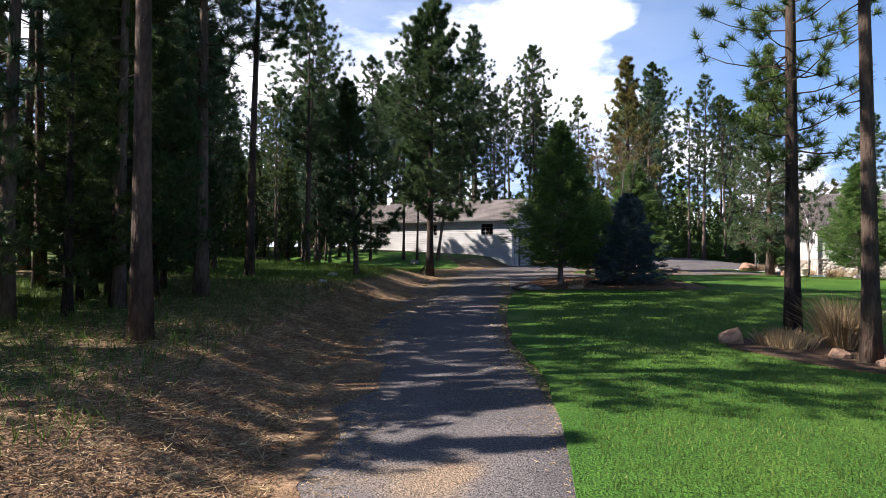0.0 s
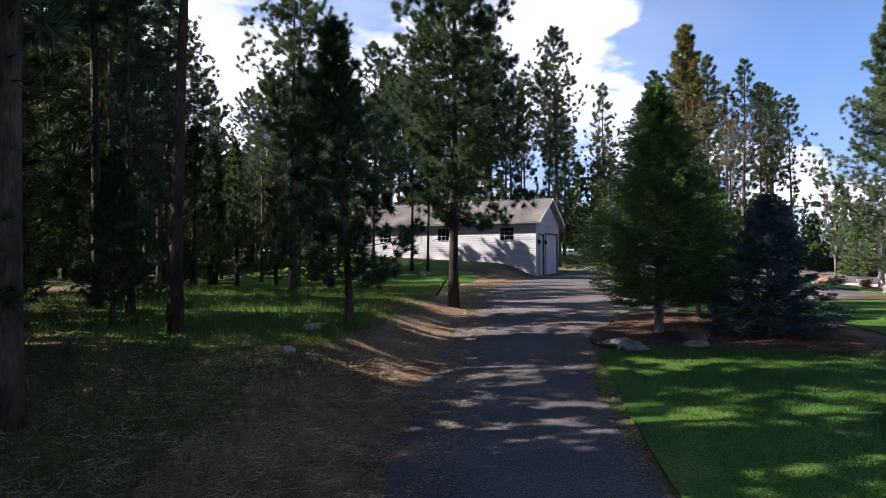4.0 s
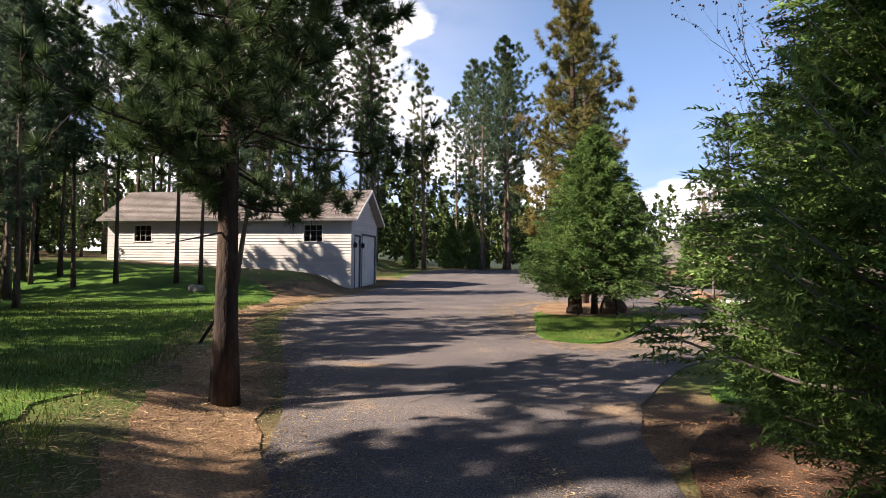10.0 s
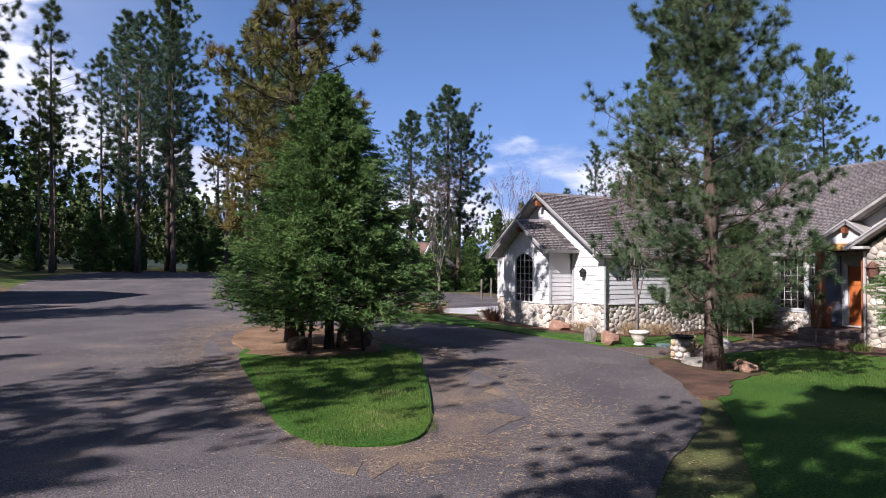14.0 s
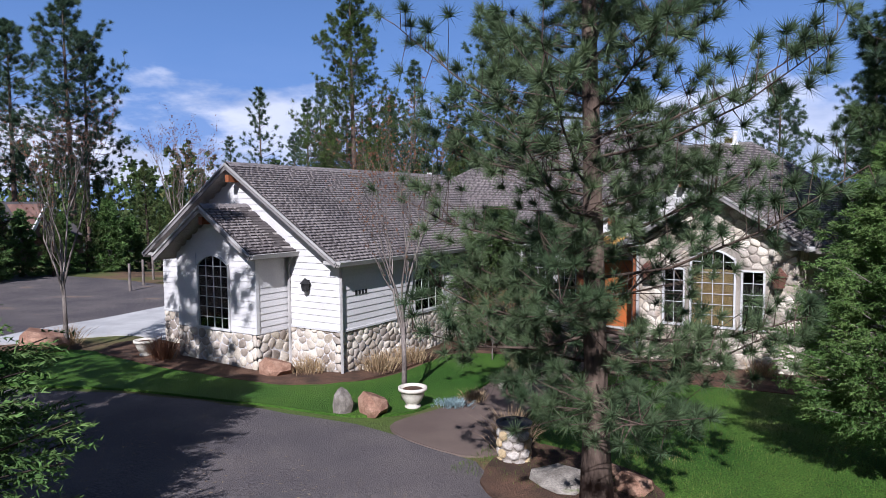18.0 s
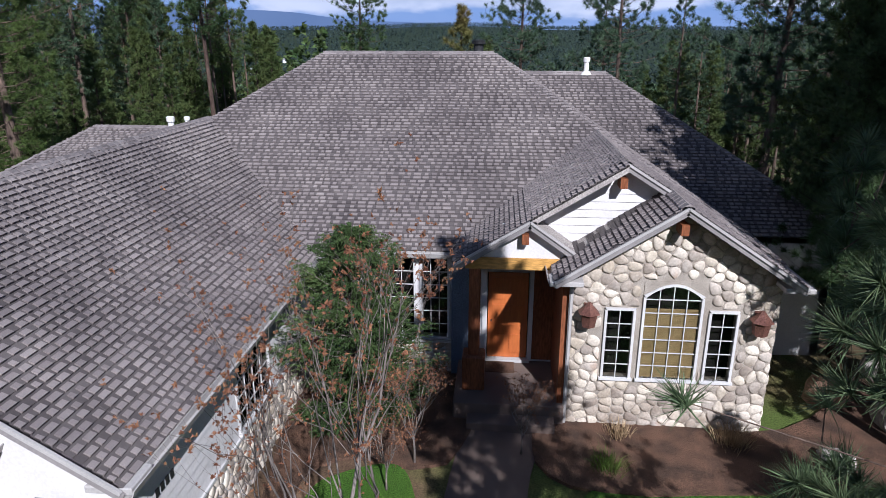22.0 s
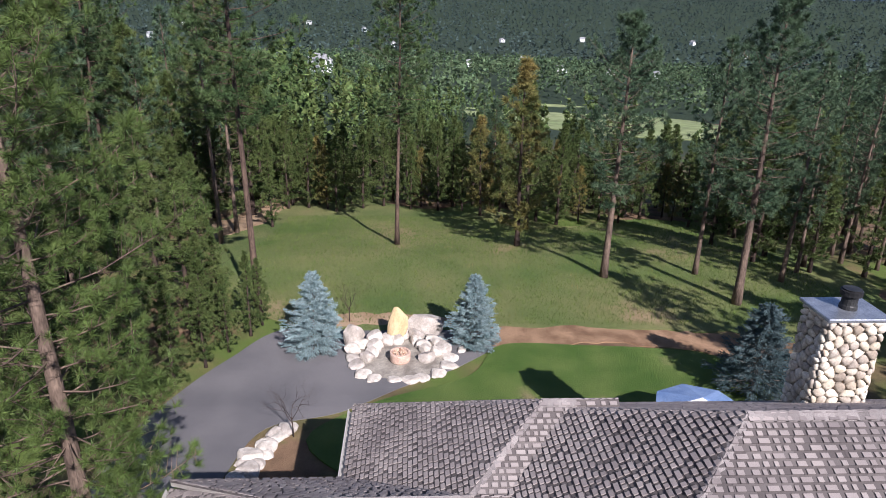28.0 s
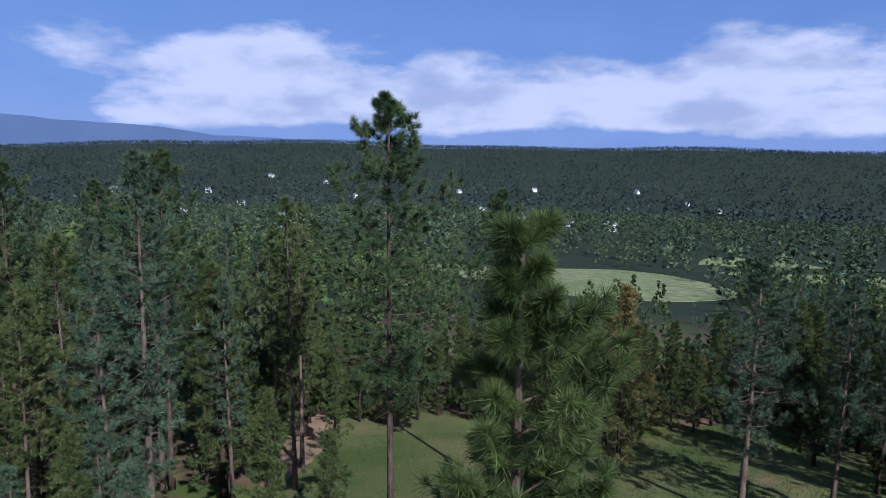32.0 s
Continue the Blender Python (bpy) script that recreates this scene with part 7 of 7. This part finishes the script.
for k, (x, y, h, s, n, m, lb) in enumerate((
    (2.95, 13.45, 1.15, 0.30, 700, "straw", "tall clump of dry straw-coloured ornamental grass"),
    (1.95, 13.0, 0.42, 0.42, 600, "straw", "low clump of dry ornamental grass"),
    (6.5, 40.6, 0.8, 0.22, 350, "straw", "dry grass behind the stone pillar"),
    (8.9, 42.75, 0.28, 0.25, 300, "straw", "tuft of dry grass beside the walk"),
    (9.9, 46.2, 0.6, 0.5, 400, "straw", "dry ornamental grass against the stone base"),
    (11.2, 46.2, 0.55, 0.5, 400, "straw", "dry ornamental grass against the stone base"),
    (8.6, 47.5, 0.45, 0.5, 350, "straw", "dry spiky perennials by the corner"),
    (7.3, 51.6, 0.8, 0.3, 260, "bud", "leafless reddish shrub by the bay"),
    (6.8, 55.5, 0.7, 0.3, 300, "straw", "dry grass beside the boulder"),
    (14.6, 37.7, 0.45, 0.35, 350, "straw", "tuft of pale grass below the stone gable"),
    (14.7, 39.9, 0.3, 0.3, 200, "straw", "small dry perennials below the window"),
    (13.6, 40.3, 0.35, 0.3, 260, "grass", "green tuft beside the bed"),
    (-2.9, 23.1, 0.4, 0.25, 220, "straw", "dry tuft in the mulch bed"),
    (12.9, 34.6, 0.7, 0.4, 400, "straw", "dry ornamental grass at the lawn's end"),
)):
    clump("ornamental_grass", x, y, h, s, n, M[m], lb, "grass clump", seed=50 + k, lift=0.05)
clump("creeper", 8.3, 42.95, 0.14, 0.35, 500, M["fir_blue"], "blue-green mat of low creeper by the urn", "ground cover", lift=0.05, seed=90)

# reddish leafless shrubs before the entrance
shrub = stand(bare_tree("dogwood_shrub", 33, 2.4, 1.0, 6, M["bark_grey"], "leafless shrub with clusters of brown buds", M["bud"], 900), 13.4, 43.9)
again(shrub, 14.1, 44.4, 90, 0.9)
again(shrub, 12.6, 44.3, 190, 0.85)
again(shrub, 13.9, 41.9, 250, 0.8)

# patio umbrella behind the house
um = tagged(empty("patio_umbrella", 33.5, 43.0, ground_z(33.5, 43.0)), "blue and white patio umbrella on the back lawn", "umbrella")
link("pole", *tube([(0, 0, 0), (0, 0, 1.78)], [0.03, 0.03], 8), M["black"], um)
for k in range(8):
    a0, a1 = k * math.pi / 4, (k + 1) * math.pi / 4
    vs = [(0, 0, 1.88), (1.65 * math.cos(a0), 1.65 * math.sin(a0), 1.40), (1.65 * math.cos(a1), 1.65 * math.sin(a1), 1.40), (1.65 * math.cos(a0), 1.65 * math.sin(a0), 1.25), (1.65 * math.cos(a1), 1.65 * math.sin(a1), 1.25)]
    link("canopy_panel", vs, [(0, 1, 2), (1, 3, 4, 2)], M["sail_white" if k in (2, 3, 4) else "sail_blue"], um)

# post beside the court and a short bench far off
for k, (x, y) in enumerate(((15.6, 66.5), (17.3, 68.0), (19.2, 70.0))):
    p = tagged(empty("fence_post", x, y, ground_z(x, y) - 0.1), "grey wooden fence post at the edge of the court", "post", "court fence")
    link("shaft", *tube([(0, 0, 0), (0, 0, 1.5)], [0.07, 0.065], 8), M["bark_grey"], p)
for x, y, lean, h, lb in ((-13.6, 35.7, 32, 1.0, "dark leaning stake on the needle-strewn bank"), (-2.75, 43.9, 4, 1.1, "thin wooden stake beside the island spruce"), (-1.3, 43.9, -5, 1.0, "thin wooden stake beside the island spruce")):
    st = new("stake")
    st.matrix_world = pose(x, y, ground_z(x, y) - 0.1, 0, lean, 0)
    tagged(st, lb, "stake")
    link("shaft", *tube([(0, 0, 0), (0, 0, h * 0.5), (0.01, 0, h)], [0.045, 0.042, 0.04], 7), M["bark"], st)
# the neighbours' house beyond the court
M["orange_wall"] = mat("orange_brown_boards", (0.11, 0.062, 0.05), (0.17, 0.10, 0.08), 1.0, 0.8, 0.2, 20)
nb = tagged(empty("neighbour_house", 18.5, 89.0, ground_z(18.5, 89.0) - 1.1, 20), "orange-brown boarded house with grey roof behind the trees", "house")
box("wall", (-4, -3, -0.3), (6, 4, 3.0), M["orange_wall"], nb)
for k, x in enumerate((-2.4, 2.2)):
    link("gable", [(x - 1.7, -3.4, 3.0), (x + 1.7, -3.4, 3.0), (x, -3.4, 5.4), (x - 1.7, 0.5, 3.0), (x + 1.7, 0.5, 3.0), (x, 0.5, 5.4)], [(0, 1, 2), (3, 5, 4), (0, 3, 4, 1), (0, 2, 5, 3), (1, 4, 5, 2)], M["orange_wall"], nb)
    for e in (-1, 1):
        bar("rake_board", (x, -3.45, 5.5), (x + e * 2.0, -3.45, 2.7), 0.12, 0.22, M["trim"], nb)
link("roof", [(-4.5, -3.3, 2.9), (6.5, -3.3, 2.9), (6.5, 4.4, 2.9), (-4.5, 4.4, 2.9), (-3.5, 0.5, 5.6), (5.5, 0.5, 5.6)], [(0, 1, 5, 4), (1, 2, 5), (2, 3, 4, 5), (3, 0, 4), (3, 2, 1, 0)], M["shingle_base"], nb)
# far houses in the valley
M["far_wall"] = mat("pale_render", (0.62, 0.62, 0.62), (0.72, 0.72, 0.72), 0.2, 0.8, 0, 1)
M["far_roof"] = mat("grey_far_roof", (0.2, 0.2, 0.21), (0.3, 0.3, 0.3), 0.2, 0.8, 0, 1)
for a, d, w, h in ((6.6, 470, 14, 9), (6.0, 500, 10, 6), (15.0, 800, 8, 6), (-13.6, 620, 9, 6), (-17.5, 640, 8, 5), (-21.0, 560, 9, 6), (-29.5, 1200, 10, 6), (-10.0, 900, 9, 6), (1.0, 1100, 10, 6), (20.0, 1300, 11, 7), (-25.0, 900, 9, 5), (10.5, 950, 9, 6), (-5.5, 720, 9, 5), (-8.0, 1350, 10, 6), (3.5, 1500, 12, 7), (8.0, 1700, 12, 7), (13.0, 1250, 10, 6), (17.5, 1650, 12, 7), (-14.5, 1500, 11, 7), (-23.0, 1600, 12, 7), (-27.0, 1350, 10, 6)):
    x, y = 18.9 + d * math.cos(radians(a)), 62.2 + d * math.sin(radians(a))
    z = ground_z(x, y)
    ob = tagged(empty("far_house", x, y, z, a * 7), "small white house among the valley trees", "house", "far houses")
    box("wall", (-w / 2, -w / 3, 0), (w / 2, w / 3, h), M["far_wall"], ob)
    link("roof", [(-w / 2 - 0.6, -w / 3 - 0.6, h), (w / 2 + 0.6, -w / 3 - 0.6, h), (w / 2 + 0.6, w / 3 + 0.6, h), (-w / 2 - 0.6, w / 3 + 0.6, h), (-w / 2 - 0.6, 0, h + w * 0.28), (w / 2 + 0.6, 0, h + w * 0.28)], [(0, 1, 5, 4), (3, 4, 5, 2), (0, 4, 3), (1, 2, 5), (0, 3, 2, 1)], M["far_roof"], ob)
    for k in range(3):
        box("window", (-w / 2 - 0.08, -w / 3 + w * (0.12 + 0.2 * k), h * 0.35), (-w / 2 + 0.02, -w / 3 + w * (0.2 + 0.2 * k), h * 0.65), M["dark"], ob)


# ---- grass, straw and fallen needles ----
def strew(name, seed, n, place, length, width, up, material, label, lift=0.02):
    """Loose blades on the ground; up: how far they stand (1) or lie (0)."""
    r = np.random.default_rng(seed)
    pts = []
    while len(pts) < n:
        x, y = place(r)
        if x is not None:
            pts.append((x, y, ground_z(x, y) + lift))
    c = np.array(pts)
    d = unit(r.normal(size=c.shape) * [1, 1, 0.12] * (1.2 - up) + [0, 0, up * 1.1])
    side = unit(np.cross(d, r.normal(size=c.shape)))
    ln, w = length * r.uniform(0.5, 1.2, (n, 1)), width * r.uniform(0.6, 1.3, (n, 1))
    v = np.stack([c - side * w, c + side * w, c + d * ln], 1).reshape(-1, 3)
    return tagged(new(name, tri_mesh(name, v, np.arange(3 * n).reshape(-1, 3), material)), label, "ground litter", kind="stuff")


def bank(r):
    y = r.uniform(0, 18)
    return road_left(y) - 0.2 - abs(r.normal()) * 2.2, y


def wild_side(r):
    y = r.uniform(0, 26)
    return road_left(y) - 1.8 - r.random() * 9, y


def road_edge(r):
    y = r.uniform(1, 27)
    return (road_left(y) + abs(r.normal()) * 0.35, y) if r.random() < 0.5 else (road_left(y) + 2.95 - abs(r.normal()) * 0.3, y)


def in_front(r):
    x, y = r.uniform(-5, 6), r.uniform(4, 23)
    e = -0.6 - 0.26 * (y - 5.6) + 0.15
    return (x, y) if x > e else (None, None)


def in_court(r):
    x, y = r.uniform(-11, 4), r.uniform(26, 48)
    return (x, y) if y > 37 or x < (y - 34.9) * 1.1 + 0.7 else (None, None)


def in_meadow(r):
    return r.uniform(44, 70), r.uniform(28, 64)


def by_walk(r):
    x, y = r.uniform(5, 13), r.uniform(33, 41)
    return x, y


strew("needle_straw", 1, 30000, bank, 0.17, 0.006, 0.12, M["straw"], "dry grass and fallen needles on the roadside bank", 0.04)
strew("wild_grass", 2, 30000, wild_side, 0.26, 0.007, 0.8, M["grass"], "rough green and straw grass under the pines", 0.0)
strew("edge_litter", 3, 14000, road_edge, 0.07, 0.005, 0.05, M["straw"], "needles blown along the drive's edges", 0.03)
strew("lawn_grass", 4, 60000, in_front, 0.07, 0.006, 0.9, M["grass"], "short blades of the front lawn", 0.04)
strew("lawn_grass", 5, 20000, by_walk, 0.07, 0.006, 0.9, M["grass"], "short blades of the front lawn", 0.04)


def west_verge(r):
    y = r.uniform(16, 58)
    return road_left(min(y, 52)) - r.normal() * 1.0 - 1.0, y


def rough_lawn(r):
    y = r.uniform(18, 50)
    x = road_left(y) - 2.2 - r.random() * 10
    return (x, y)


def round_island(r):
    a, d = r.uniform(0, 6.283), 1 + abs(r.normal()) * 0.25
    return -2.4 + 2.6 * d * math.cos(a), 43.5 + 7.6 * d * math.sin(a)


def on_island(r):
    x, y = r.uniform(-4.9, 0), r.uniform(36.2, 45)
    return (x, y) if x > -4.8 + 0.09 * max(0, y - 38) and x < -3.2 + (y - 36) * 0.42 and y < 43.6 else (None, None)


strew("verge_needles", 11, 26000, west_verge, 0.13, 0.006, 0.06, M["straw"], "fallen pine needles along the drive's verge", 0.03)
strew("rough_grass", 12, 40000, rough_lawn, 0.12, 0.008, 0.9, M["grass"], "uneven blades of the rough lawn", 0.03)
strew("island_needles", 13, 20000, round_island, 0.06, 0.004, 0.06, M["straw"], "needles strewn round the drive island", 0.035)
strew("lawn_grass", 14, 24000, on_island, 0.06, 0.006, 0.9, M["grass"], "short blades of the island lawn", 0.06)
def fir_bed(r):
    return r.uniform(-5.0, 0.3), r.uniform(22.4, 28.2)


M["red_needle"] = mat("red_brown_needles", (0.16, 0.075, 0.04), (0.30, 0.16, 0.085), 3.0, 0.9, 0, 20, island=0.3)
strew("bed_needles", 21, 12000, fir_bed, 0.07, 0.005, 0.08, M["red_needle"], "red-brown needles strewn on the mulch bed", 0.08)
strew("bank_needles", 22, 22000, bank, 0.10, 0.005, 0.08, M["red_needle"], "red-brown needles fallen on the roadside bank", 0.04)
strew("court_litter", 6, 16000, in_court, 0.05, 0.0035, 0.05, M["straw"], "scattered needles on the gravel court", 0.03)
strew("meadow_grass", 7, 40000, in_meadow, 0.18, 0.02, 0.8, M["grass"], "thin meadow grass", 0.02)
